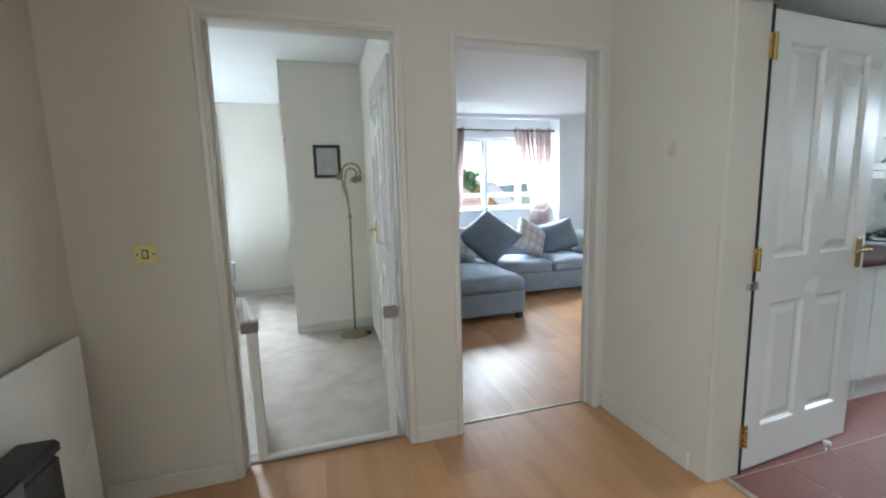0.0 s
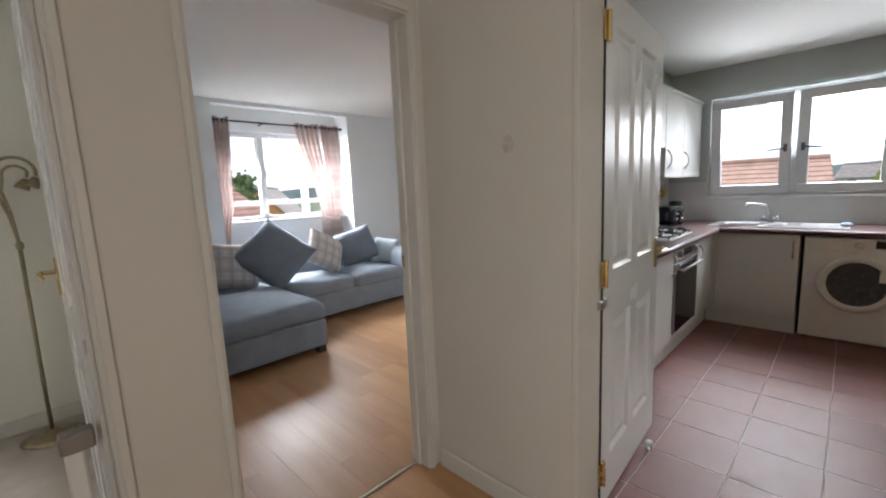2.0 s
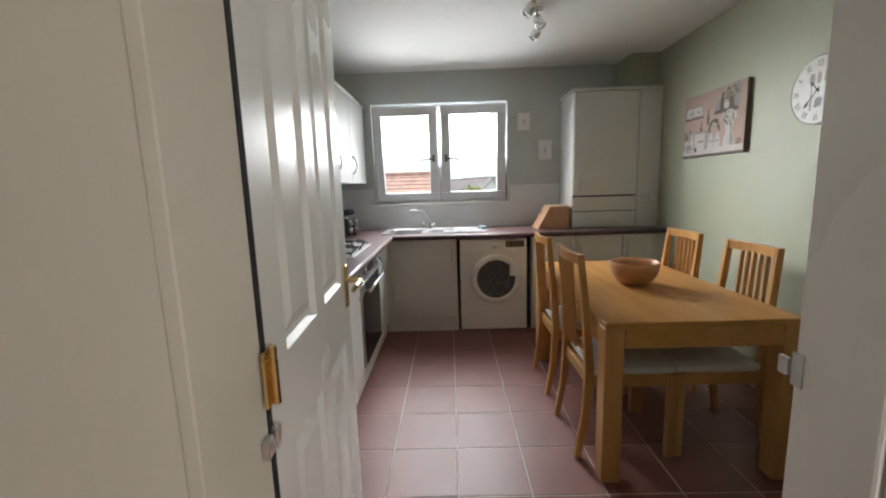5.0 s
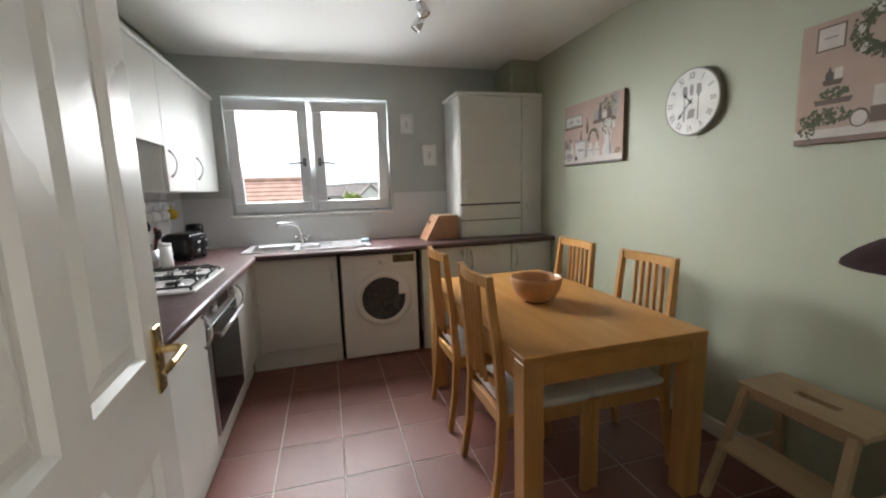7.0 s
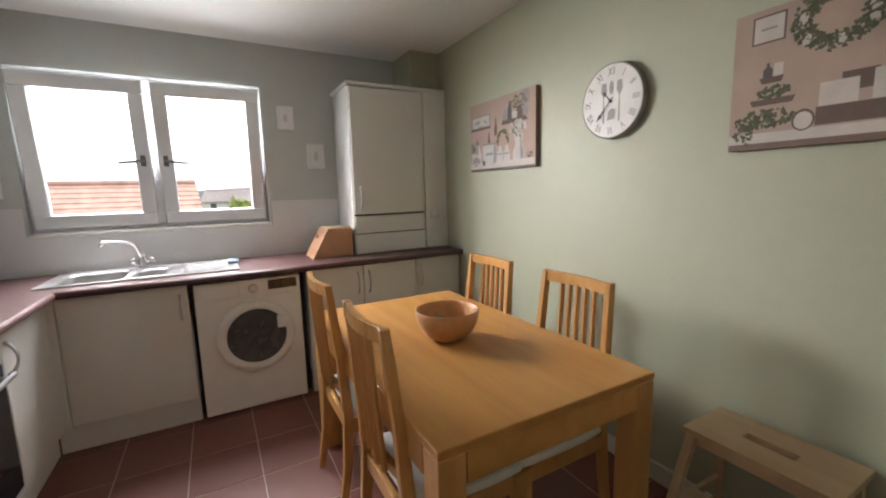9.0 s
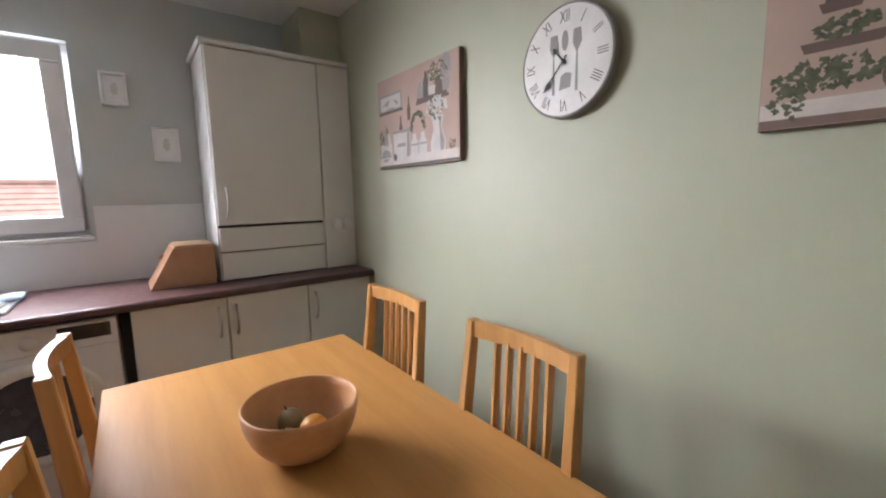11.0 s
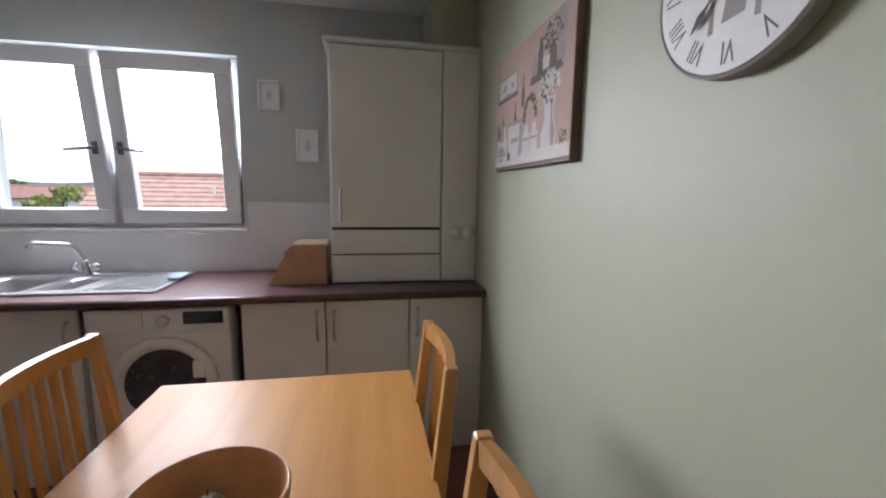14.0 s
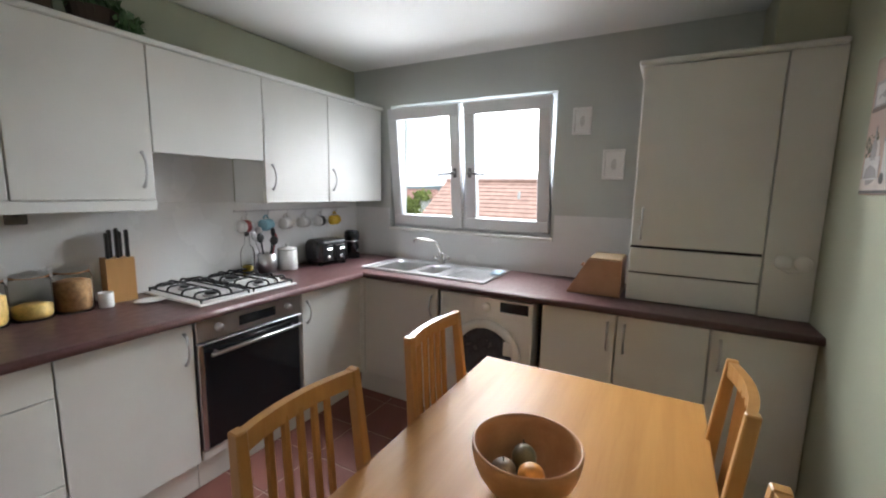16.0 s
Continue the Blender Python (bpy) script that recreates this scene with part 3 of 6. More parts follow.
lounge_window = thing("window_2", "white plastic bay window with opening lights over fixed lower panes", "window", pose(0, 5.72, 0), kind="structure")
bm = bmesh.new()
for x0, x1, z0, z1 in ((2.50, 4.10, 1.06, 1.115), (2.50, 4.10, 2.10, 2.16), (2.50, 2.56, 1.115, 2.10), (4.04, 4.10, 1.115, 2.10), (3.045, 3.125, 1.115, 2.10), (3.62, 3.70, 1.115, 2.10), (2.56, 3.045, 1.255, 1.315), (3.125, 3.62, 1.255, 1.315), (3.70, 4.04, 1.255, 1.315)):
    box(x0, x1, -0.035, 0.035, z0, z1, 0.005, bm=bm)
part("window_frame", bm, UPVC, lounge_window)
part("window_sill", box(2.46, 4.15, -0.22, -0.035, 1.04, 1.075, 0.006), GLOSS_WHITE, lounge_window, "white window board")
for x0, x1 in ((2.555, 3.05), (3.12, 3.625), (3.695, 4.045)):
    g = part("pane", box(x0, x1, -0.004, 0.004, 1.31, 2.105), PANE, lounge_window)
    g.visible_shadow = False
    g = part("pane", box(x0, x1, -0.004, 0.004, 1.11, 1.26), PANE, lounge_window)
    g.visible_shadow = False
for x, s in ((3.055, -1), (3.115, 1)):
    part("window_handle", tube([(x, -0.035, 1.70), (x, -0.06, 1.70), (x + s * 0.004, -0.06, 1.60)], 0.009, 8), STEEL, lounge_window, "grey metal window handle")

bedroom_window = thing("window_3", "white plastic bedroom window", "window", pose(0, 5.81, 0), kind="structure")
bm = bmesh.new()
for x0, x1, z0, z1 in ((-2.1, -0.85, 1.2, 1.26), (-2.1, -0.85, 2.34, 2.4), (-2.1, -2.04, 1.26, 2.34), (-0.91, -0.85, 1.26, 2.34), (-1.51, -1.44, 1.26, 2.34)):
    box(x0, x1, -0.03, 0.03, z0, z1, 0.005, bm=bm)
part("window_frame", bm, UPVC, bedroom_window)
for x0, x1 in ((-2.045, -1.505), (-1.445, -0.905)):
    g = part("pane", box(x0, x1, -0.004, 0.004, 1.255, 2.345), PANE, bedroom_window)
    g.visible_shadow = False
part("window_sill", box(-2.12, -0.83, -0.13, -0.03, 1.18, 1.205, 0.004), GLOSS_WHITE, bedroom_window)
# invented window out of view, only there to house the hall fill lamp
added_hall_window = thing("window_4", "unseen white hall window, added for the fill lamp", "window", pose(-0.50, -2.05, 0, 0, 0, 90), kind="structure")
bm = bmesh.new()
for x0, x1, z0, z1 in ((0.45, 1.35, 0.9, 0.96), (0.45, 1.35, 2.04, 2.1), (0.45, 0.51, 0.96, 2.04), (1.29, 1.35, 0.96, 2.04)):
    box(x0, x1, -0.03, 0.03, z0, z1, 0.005, bm=bm)
part("window_frame", bm, UPVC, added_hall_window)
g = part("pane", box(0.505, 1.295, -0.004, 0.004, 0.955, 2.045), PANE, added_hall_window)
g.visible_shadow = False

# ---- kitchen: fitted units ----
FX, FY, UY = 5.345, 1.185, 1.455


def bow(parent, x, y, z0, z1, way, mat=STEEL):
    """A bowed bar handle standing off a door; way is the unit direction out of the door."""
    pts = []
    for i in range(9):
        u = i / 8
        out = 0.004 + 0.034 * math.sin(math.pi * u) ** 0.7
        pts.append((x + way[0] * out, y + way[1] * out, z0 + (z1 - z0) * u))
    part("handle", tube(pts, [0.0085, 0.0065, 0.006, 0.006, 0.006, 0.006, 0.006, 0.0065, 0.0085], 8), mat, parent, "brushed steel bow handle", smooth=True)


def unit(name, label, body, doors, group, way, plinth=None):
    """A cabinet: body box, doors as (box, handle x, y, z0, z1) with a small gap round each."""
    owner = thing(name, label, "cabinet", group=group)
    part("body", box(*body), UNIT_WHITE, owner)
    if plinth:
        part("plinth", box(*plinth, 0.003), UNIT_WHITE, owner)
    for d, hx, hy, z0, z1, kind in doors:
        leaf = part(kind, box(*d, 0.003), UNIT_WHITE, owner)
        if z1 > z0:
            bow(leaf, hx, hy, z0, z1, way)
        elif z1 == z0 and z0 > 0:
            pts = [(hx - 0.06 + 0.12 * i / 8, hy - 0.004 - 0.022 * math.sin(math.pi * i / 8), z0) for i in range(9)]
            part("handle", tube(pts, 0.0055, 8), STEEL, leaf, "brushed steel bow handle", smooth=True)
    return owner


G1, G2, G3 = "base cabinets along the hob wall", "base cabinets under the window", "wall cabinets"
NY = (0, -1, 0)
unit("base_cabinet", "cream white base cabinet beside the door", (2.62, 3.066, FY + 0.022, 1.755, 0.15, 0.855), [((2.622, 3.064, FY, FY + 0.02, 0.155, 0.855), 3.02, FY, 0.66, 0.80, "door")], G1, NY, (2.62, 3.068, FY + 0.045, FY + 0.06, 0.0, 0.148))
unit("drawer_cabinet", "cream white cabinet with three drawers and steel handles", (3.068, 3.666, FY + 0.022, 1.755, 0.15, 0.855), [((3.07, 3.664, FY, FY + 0.02, 0.715, 0.855), 3.37, FY, 0.79, 0.79, "drawer"), ((3.07, 3.664, FY, FY + 0.02, 0.375, 0.711), 3.37, FY, 0.64, 0.64, "drawer"), ((3.07, 3.664, FY, FY + 0.02, 0.155, 0.371), 3.37, FY, 0.32, 0.32, "drawer")], G1, NY, (3.068, 3.667, FY + 0.045, FY + 0.06, 0.0, 0.148))
unit("base_cabinet", "cream white base cabinet with one door", (3.668, 4.158, FY + 0.022, 1.755, 0.15, 0.855), [((3.672, 4.156, FY, FY + 0.02, 0.155, 0.855), 4.115, FY, 0.665, 0.815, "door")], G1, NY, (3.668, 4.16, FY + 0.045, FY + 0.06, 0.0, 0.148))
unit("base_cabinet", "cream white corner base cabinet with one door", (4.792, 5.33, FY + 0.022, 1.755, 0.15, 0.855), [((4.794, 5.322, FY, FY + 0.02, 0.155, 0.855), 4.832, FY, 0.66, 0.80, "door")], G1, NY, (4.162, 5.37, FY + 0.045, FY + 0.06, 0.0, 0.148))
NX = (-1, 0, 0)
unit("sink_cabinet", "cream white cabinet below the sink", (FX + 0.022, 5.94, 0.568, 1.16, 0.15, 0.68), [((FX, FX + 0.02, 0.572, 1.155, 0.155, 0.855), FX, 0.612, 0.66, 0.80, "door")], G2, NX, (FX + 0.03, FX + 0.045, 0.566, 1.225, 0.0, 0.148))
for a, b, hy in ((-0.488, -0.102, -0.45), (-0.898, -0.491, -0.53), (-1.286, -0.901, -0.94)):
    unit("base_cabinet", "cream white base cabinet with one door", (FX + 0.022, 5.94, a, b, 0.15, 0.855), [((FX, FX + 0.02, a + 0.002, b - 0.002, 0.155, 0.855), FX, hy, 0.66, 0.81, "door")], G2, NX, (FX + 0.03, FX + 0.045, a, b, 0.0, 0.148))

structure("corner_post", box(5.325, 5.366, 1.158, 1.206, 0.15, 0.855), UNIT_WHITE, "cream white corner post between cabinets", "post")
# continuous worktop, with its cut-outs for sink and hob
WT0, WT1 = 0.862, 0.90
worktop = thing("worktop", "plum brown laminate worktop with rounded edge", "worktop")
for x0, x1, y0, y1 in ((2.60, 4.27, 1.146, 1.758), (4.27, 4.75, 1.146, 1.262), (4.27, 4.75, 1.70, 1.758), (4.75, 5.306, 1.146, 1.758), (5.306, 5.46, -1.288, 1.758), (5.46, 5.86, 0.62, 0.66), (5.46, 5.86, 1.21, 1.758), (5.46, 5.86, -1.288, 0.32), (5.86, 5.958, -1.288, 1.758)):
    part("slab", box(x0, x1, y0, y1, WT0, WT1), WORKTOP, worktop)
part("front_edge", tube([(2.60, 1.146, 0.881), (5.306, 1.146, 0.881)], 0.019, 12), WORKTOP, worktop, "rounded laminate edge", smooth=True)
part("front_edge", tube([(5.306, 1.15, 0.881), (5.306, -1.288, 0.881)], 0.019, 12), WORKTOP, worktop, "rounded laminate edge", smooth=True)
bm = box(5.952, 5.96, -0.50, 0.005, WT1, 1.316)
box(5.952, 5.96, 0.005, 1.39, WT1, 1.131, bm=bm)
box(5.952, 5.96, 1.39, 1.752, WT1, 1.316, bm=bm)
structure("splashback_east", bm, SPLASH, "white tiled splashback round the window foot", "splashback")
structure("splashback_north", box(2.60, 5.952, 1.752, 1.76, WT1, 1.375, 0.001), SPLASH, "white tiled splashback behind the hob", "splashback")

structure("splashback_hood", box(4.187, 4.789, 1.752, 1.76, 1.3755, 1.66, 0.001), SPLASH, "white tiled splashback under the cooker hood", "splashback")

# wall cabinets
unit("wall_cabinet", "cream white wall cabinet with one door", (3.10, 3.684, UY + 0.022, 1.75, 1.38, 2.10), [((3.102, 3.682, UY, UY + 0.02, 1.404, 2.10), 3.16, UY, 1.46, 1.61, "door")], G3, NY)
unit("wall_cabinet", "cream white wall cabinet beside the hood", (3.686, 4.184, UY + 0.022, 1.75, 1.38, 2.10), [((3.688, 4.182, UY, UY + 0.02, 1.404, 2.10), 4.135, UY, 1.46, 1.62, "door")], G3, NY)
pelmet = thing("light_pelmet", "cream white pelmet strip below the wall cabinets", "pelmet", pose(3.64, UY + 0.012, 1.352))
part("strip", box(-0.54, 0.548, -0.008, 0.010, 0.0, 0.048, 0.003), UNIT_WHITE, pelmet)
part("return", box(0.530, 0.548, 0.0105, 0.29, 0.0, 0.027, 0.002), UNIT_WHITE, pelmet)
unit("wall_cabinet", "cream white wall cabinet beside the hood", (4.792, 5.32, UY + 0.022, 1.75, 1.372, 2.10), [((4.794, 5.318, UY, UY + 0.02, 1.374, 2.10), 4.842, UY, 1.455, 1.605, "door")], G3, NY)
unit("wall_cabinet", "cream white wall cabinet beside the window", (5.322, 5.93, UY + 0.022, 1.75, 1.372, 2.10), [((5.324, 5.928, UY, UY + 0.02, 1.374, 2.10), 5.36, UY, 1.455, 1.605, "door")], G3, NY)
hood = thing("cooker_hood", "built-in cooker hood behind a cream white fascia", "cooker hood")
part("fascia", box(4.188, 4.788, UY, UY + 0.02, 1.622, 2.10, 0.003), UNIT_WHITE, hood)
part("body", box(4.19, 4.786, UY + 0.022, 1.75, 1.66, 2.10), UNIT_WHITE, hood)
part("grease_filter", box(4.22, 4.756, UY + 0.04, 1.70, 1.648, 1.659, 0.002), STEEL, hood, "steel mesh grease filter")
structure("cornice_wall_cabinets", box(3.10, 5.94, UY - 0.014, 1.752, 2.101, 2.128, 0.006), UNIT_WHITE, "cream white cornice over the wall cabinets", "cornice")

# tall boiler cupboard on the worktop
tall = thing("boiler_cupboard", "cream white boiler cupboard standing on the worktop", "cupboard")
part("body", box(5.552, 5.95, -1.286, -0.506, 0.901, 2.115), UNIT_WHITE, tall)
tall_door = part("door", box(5.53, 5.55, -1.086, -0.512, 1.20, 2.11, 0.003), UNIT_WHITE, tall)
bow(tall_door, 5.53, -0.56, 1.235, 1.40, NX)
# dark sheet behind the fronts paints the shade between them
part("gap_strip", box(5.548, 5.5515, -1.086, -0.512, 1.05, 1.20), GAP_SHADE, tall)
part("drawer_front", box(5.53, 5.55, -1.086, -0.512, 1.058, 1.186, 0.003), UNIT_WHITE, tall)
part("drawer_front", box(5.53, 5.55, -1.086, -0.512, 0.904, 1.050, 0.003), UNIT_WHITE, tall)
part("end_panel", box(5.524, 5.5515, -1.286, -1.092, 0.902, 2.114, 0.002), UNIT_WHITE, tall)
part("cornice", box(5.512, 5.952, -1.286, -0.485, 2.116, 2.142, 0.008), UNIT_WHITE, tall)
spur = thing("heating_control", "white plastic round heating control on the cupboard side", "control", pose(5.524, -1.19, 1.17))
part("dial", lathe([(0, 0), (0.034, 0), (0.034, 0.012), (0.030, 0.022), (0, 0.024)], 24), PLASTIC_WHITE, spur, m=pose(0, 0.028, 0, 0, -90), smooth=True)
part("dial", lathe([(0, 0), (0.034, 0), (0.034, 0.012), (0.030, 0.022), (0, 0.024)], 24), PLASTIC_WHITE, spur, m=pose(0, -0.045, 0, 0, -90), smooth=True)
part("link_pipe", tube([(-0.006, 0.03, -0.03), (-0.008, 0.0, -0.047), (-0.006, -0.04, -0.03)], 0.006, 8), PLASTIC_WHITE, spur)

# ---- kitchen: appliances ----
washer = thing("washing_machine", "white front-loading washing machine with dark porthole", "washing machine", pose(FX - 0.012, 0.244, 0, 0, 0, -90))
part("body", box(-0.298, 0.298, 0.0, 0.55, 0.02, 0.848, 0.008, segments=2), PLASTIC_WHITE, washer)
part("control_panel", box(-0.296, 0.296, -0.006, 0.004, 0.735, 0.846, 0.004), PLASTIC_WHITE, washer)
part("display", box(0.105, 0.275, -0.010, -0.004, 0.772, 0.832, 0.002), DARK_GLASS, washer, "dark display panel")
part("drawer", box(-0.28, -0.06, -0.009, -0.004, 0.755, 0.835, 0.004), PLASTIC_WHITE, washer, "detergent drawer")
part("programme_dial", lathe([(0, 0), (0.028, 0), (0.026, 0.018), (0, 0.02)], 20), PLASTIC_WHITE, washer, m=pose(0.02, -0.006, 0.79, 90), smooth=True)
hatch = part("door_ring", lathe([(0.168, 0.0), (0.222, 0.0), (0.226, 0.014), (0.216, 0.026), (0.192, 0.030), (0.172, 0.020)], 40), PLASTIC_WHITE, washer, "white porthole ring", m=pose(0.02, -0.001, 0.49, 90), smooth=True)
part("door_glass", lathe([(0.174, 0.019), (0.165, 0.016), (0.12, 0.012), (0, 0.009)], 40), PORTHOLE, hatch, "dark bowl glass", smooth=True)
part("door_grip", box(0.120, 0.172, 0.03, 0.112, 0.018, 0.032, 0.004), PLASTIC_WHITE, hatch)
part("kick_panel", box(-0.29, 0.29, 0.002, 0.012, 0.022, 0.10, 0.002), PLASTIC_WHITE, washer)
for x in (-0.26, 0.26):
    for y in (0.06, 0.50):
        part("foot", lathe([(0, 0), (0.02, 0), (0.02, 0.022), (0, 0.022)], 10), BLACK, washer, m=pose(x, y, 0))
# dark sheets put shade into the gaps on both sides of the machine
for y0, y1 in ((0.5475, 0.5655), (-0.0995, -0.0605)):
    structure("machine_gap", box(FX + 0.10, FX + 0.12, y0, y1, 0.0, 0.86), GAP_SHADE, "dark strip painted as the shade beside the washing machine", "gap")

oven = thing("oven", "stainless steel built-in electric oven with black glass door", "oven", pose(4.475, FY, 0))
part("body", box(-0.30, 0.30, 0.022, 0.55, 0.165, 0.85), STEEL, oven)
part("control_panel", box(-0.308, 0.308, -0.004, 0.02, 0.745, 0.852, 0.003), STEEL, oven)
part("clock_display", box(-0.09, 0.13, -0.006, -0.003, 0.775, 0.825, 0.001), DARK_GLASS, oven, "black clock display")
for x in (-0.20, 0.21):
    part("knob", lathe([(0, 0), (0.021, 0), (0.019, 0.022), (0, 0.024)], 18), STEEL, oven, "round steel knob", m=pose(x, -0.004, 0.80, 90), smooth=True)
oven_door = part("door", box(-0.308, 0.308, -0.010, 0.02, 0.205, 0.738, 0.003), STEEL, oven)
part("door_glass", box(-0.282, 0.282, -0.013, -0.009, 0.212, 0.734, 0.001), DARK_GLASS, oven_door, "black oven glass")
part("handle", tube([(-0.23, -0.012, 0.690), (-0.23, -0.048, 0.690)], 0.008, 8, bm=tube([(0.23, -0.012, 0.690), (0.23, -0.048, 0.690)], 0.008, 8, bm=tube([(-0.265, -0.05, 0.690), (0.265, -0.05, 0.690)], 0.0105, 10))), STEEL, oven_door, "steel bar handle", smooth=True)
part("drawer_front", box(-0.308, 0.308, 0.0, 0.02, 0.155, 0.20, 0.003), UNIT_WHITE, oven)
part("plinth_block", box(-0.30, 0.30, 0.065, 0.075, 0.0, 0.165), UNIT_WHITE, oven)

hob = thing("gas_hob", "white enamel four-burner gas hob with black pan supports", "hob", pose(4.51, 1.475, 0.90))
part("hob_plate", box(-0.29, 0.29, -0.25, 0.25, 0.001, 0.013, 0.005, segments=2), ENAMEL, hob)
for bx, by, r in ((-0.15, -0.12, 0.042), (-0.15, 0.12, 0.032), (0.13, -0.12, 0.032), (0.13, 0.12, 0.05)):
    ring = part("burner", lathe([(0, 0.013), (r, 0.013), (r, 0.022), (r * 0.8, 0.026), (0, 0.026)], 24), STEEL, hob, "steel burner ring", m=pose(bx, by, 0), smooth=True)
    part("burner_cap", lathe([(0, 0.026), (r * 0.78, 0.026), (r * 0.75, 0.033), (0, 0.034)], 24), IRON, ring, "black burner cap", smooth=True)
for side in (-1, 1):
    cx = side * 0.142
    edge = [(cx - 0.128, -0.228, 0.030), (cx + 0.128, -0.228, 0.030), (cx + 0.128, 0.228, 0.030), (cx - 0.128, 0.228, 0.030), (cx - 0.128, -0.228, 0.030)]
    rack = part("pan_support", tube(edge, 0.0056, 6), IRON, hob, "black iron pan support", smooth=True)
    for y in (-0.17, -0.065, 0.065, 0.17):
        part("bar", tube([(cx - 0.128, y, 0.030), (cx - 0.120, y, 0.050), (cx - 0.105, y, 0.055), (cx - 0.03, y, 0.055)], 0.0056, 6), IRON, rack, smooth=True)
        part("bar", tube([(cx + 0.128, y, 0.030), (cx + 0.120, y, 0.050), (cx + 0.105, y, 0.055), (cx + 0.03, y, 0.055)], 0.0056, 6), IRON, rack, smooth=True)
    for x in (cx - 0.03, cx + 0.03):
        part("bar", tube([(x, -0.228, 0.030), (x, -0.222, 0.048), (x, -0.205, 0.055), (x, 0.205, 0.055), (x, 0.222, 0.048), (x, 0.228, 0.030)], 0.0056, 6), IRON, rack, smooth=True)
    for x, y in ((-0.128, -0.228), (0.128, -0.228), (-0.128, 0.228), (0.128, 0.228)):
        part("rubber_foot", tube([(cx + x, y, 0.012), (cx + x, y, 0.030)], 0.005, 6), IRON, rack)
for k in range(4):
    part("knob", lathe([(0, 0.013), (0.017, 0.013), (0.015, 0.034), (0, 0.036)], 16), PLASTIC_WHITE, hob, "white gas knob", m=pose(0.245, -0.13 + k * 0.075, 0), smooth=True)

# ---- sink and tap ----


def basin(x0, x1, y0, y1, depth, bm):
    """An open bowl with rounded corners, rim at z = 0."""
    rings = []
    for inset, z in ((-0.012, 0.004), (0, 0.003), (0.006, -0.012), (0.02, -depth + 0.02), (0.045, -depth)):
        ring = []
        for cx, cy, a0 in ((x1, y1, 0), (x0, y1, 90), (x0, y0, 180), (x1, y0, 270)):
            r = max(0.055 - max(inset, 0) * 0.4, 0.012)
            sx, sy = (1 if cx == x1 else -1), (1 if cy == y1 else -1)
            ox, oy = cx - sx * (r + inset), cy - sy * (r + inset)
            for k in range(5):
                a = radians(a0 + 22.5 * k)
                ring.append(bm.verts.new((ox + r * math.cos(a), oy + r * math.sin(a), z)))
        rings.append(ring)
    n = len(rings[0])
    for a, b in zip(rings, rings[1:]):
        for k in range(n):
            bm.faces.new((a[k], a[(k + 1) % n], b[(k + 1) % n], b[k]))
    bm.faces.new(rings[-1])
    return bm


sink = thing("kitchen_sink", "stainless steel one and a half bowl sink with drainer", "sink", pose(0, 0, 0.901))
part("bowl", basin(5.475, 5.845, 0.885, 1.20, 0.16, bmesh.new()), STEEL, sink, smooth=True)
part("half_bowl", basin(5.50, 5.80, 0.68, 0.845, 0.12, bmesh.new()), STEEL, sink, smooth=True)
bm = bmesh.new()
for x0, x1, y0, y1 in ((5.42, 5.475, 0.29, 1.25), (5.845, 5.905, 0.29, 1.25), (5.475, 5.845, 1.20, 1.25), (5.475, 5.845, 0.845, 0.885), (5.475, 5.50, 0.66, 0.845), (5.80, 5.845, 0.66, 0.845), (5.475, 5.845, 0.62, 0.68)):
    box(x0, x1, y0, y1, 0.0, 0.0055, bm=bm)
part("rim", bm, STEEL, sink)
bm = box(5.475, 5.845, 0.29, 0.62, -0.004, 0.002)
for k in range(9):
    part("drainer_rib", box(5.50 + k * 0.038, 5.515 + k * 0.038, 0.32, 0.59, 0.002, 0.008, 0.002), STEEL, sink)
part("drainer", bm, STEEL, sink, "ribbed steel drainer")
part("raised_edge", tube([(5.42, 0.29, 0.006), (5.905, 0.29, 0.006), (5.905, 1.25, 0.006), (5.42, 1.25, 0.006), (5.42, 0.29, 0.006)], 0.006, 6), STEEL, sink)
for y in (1.04, 0.762):
    part("waste", lathe([(0, 0.002), (0.035, 0.002), (0.038, 0.004), (0.03, 0.006), (0, 0.003)], 20), CHROME, sink, m=pose(5.65, y, -0.160 if y > 0.9 else -0.120), smooth=True)
tap = thing("mixer_tap", "chrome kitchen mixer tap with long swivel spout", "tap", pose(5.875, 0.83, 0.9065))
part("body", lathe([(0, 0), (0.028, 0), (0.026, 0.008), (0.020, 0.014), (0.019, 0.075), (0.015, 0.085), (0, 0.086)], 20), CHROME, tap, smooth=True)
part("spout", tube([(0, 0, 0.05), (-0.01, 0.01, 0.09), (-0.02, 0.02, 0.13), (-0.03, 0.04, 0.165), (-0.05, 0.07, 0.178), (-0.11, 0.17, 0.192), (-0.115, 0.18, 0.185), (-0.118, 0.185, 0.165)], [0.013, 0.012, 0.011, 0.011, 0.011, 0.010, 0.010, 0.011], 10), CHROME, tap, smooth=True)
for s in (-1, 1):
    arm = part("tap_arm", tube([(0, s * 0.012, 0.03), (0, s * 0.045, 0.034)], 0.011, 10), CHROME, tap)
    part("tap_handle", lathe([(0, 0), (0.018, 0.002), (0.021, 0.014), (0.018, 0.034), (0, 0.038)], 14), CHROME, arm, m=pose(0, s * 0.05, 0.03), smooth=True)

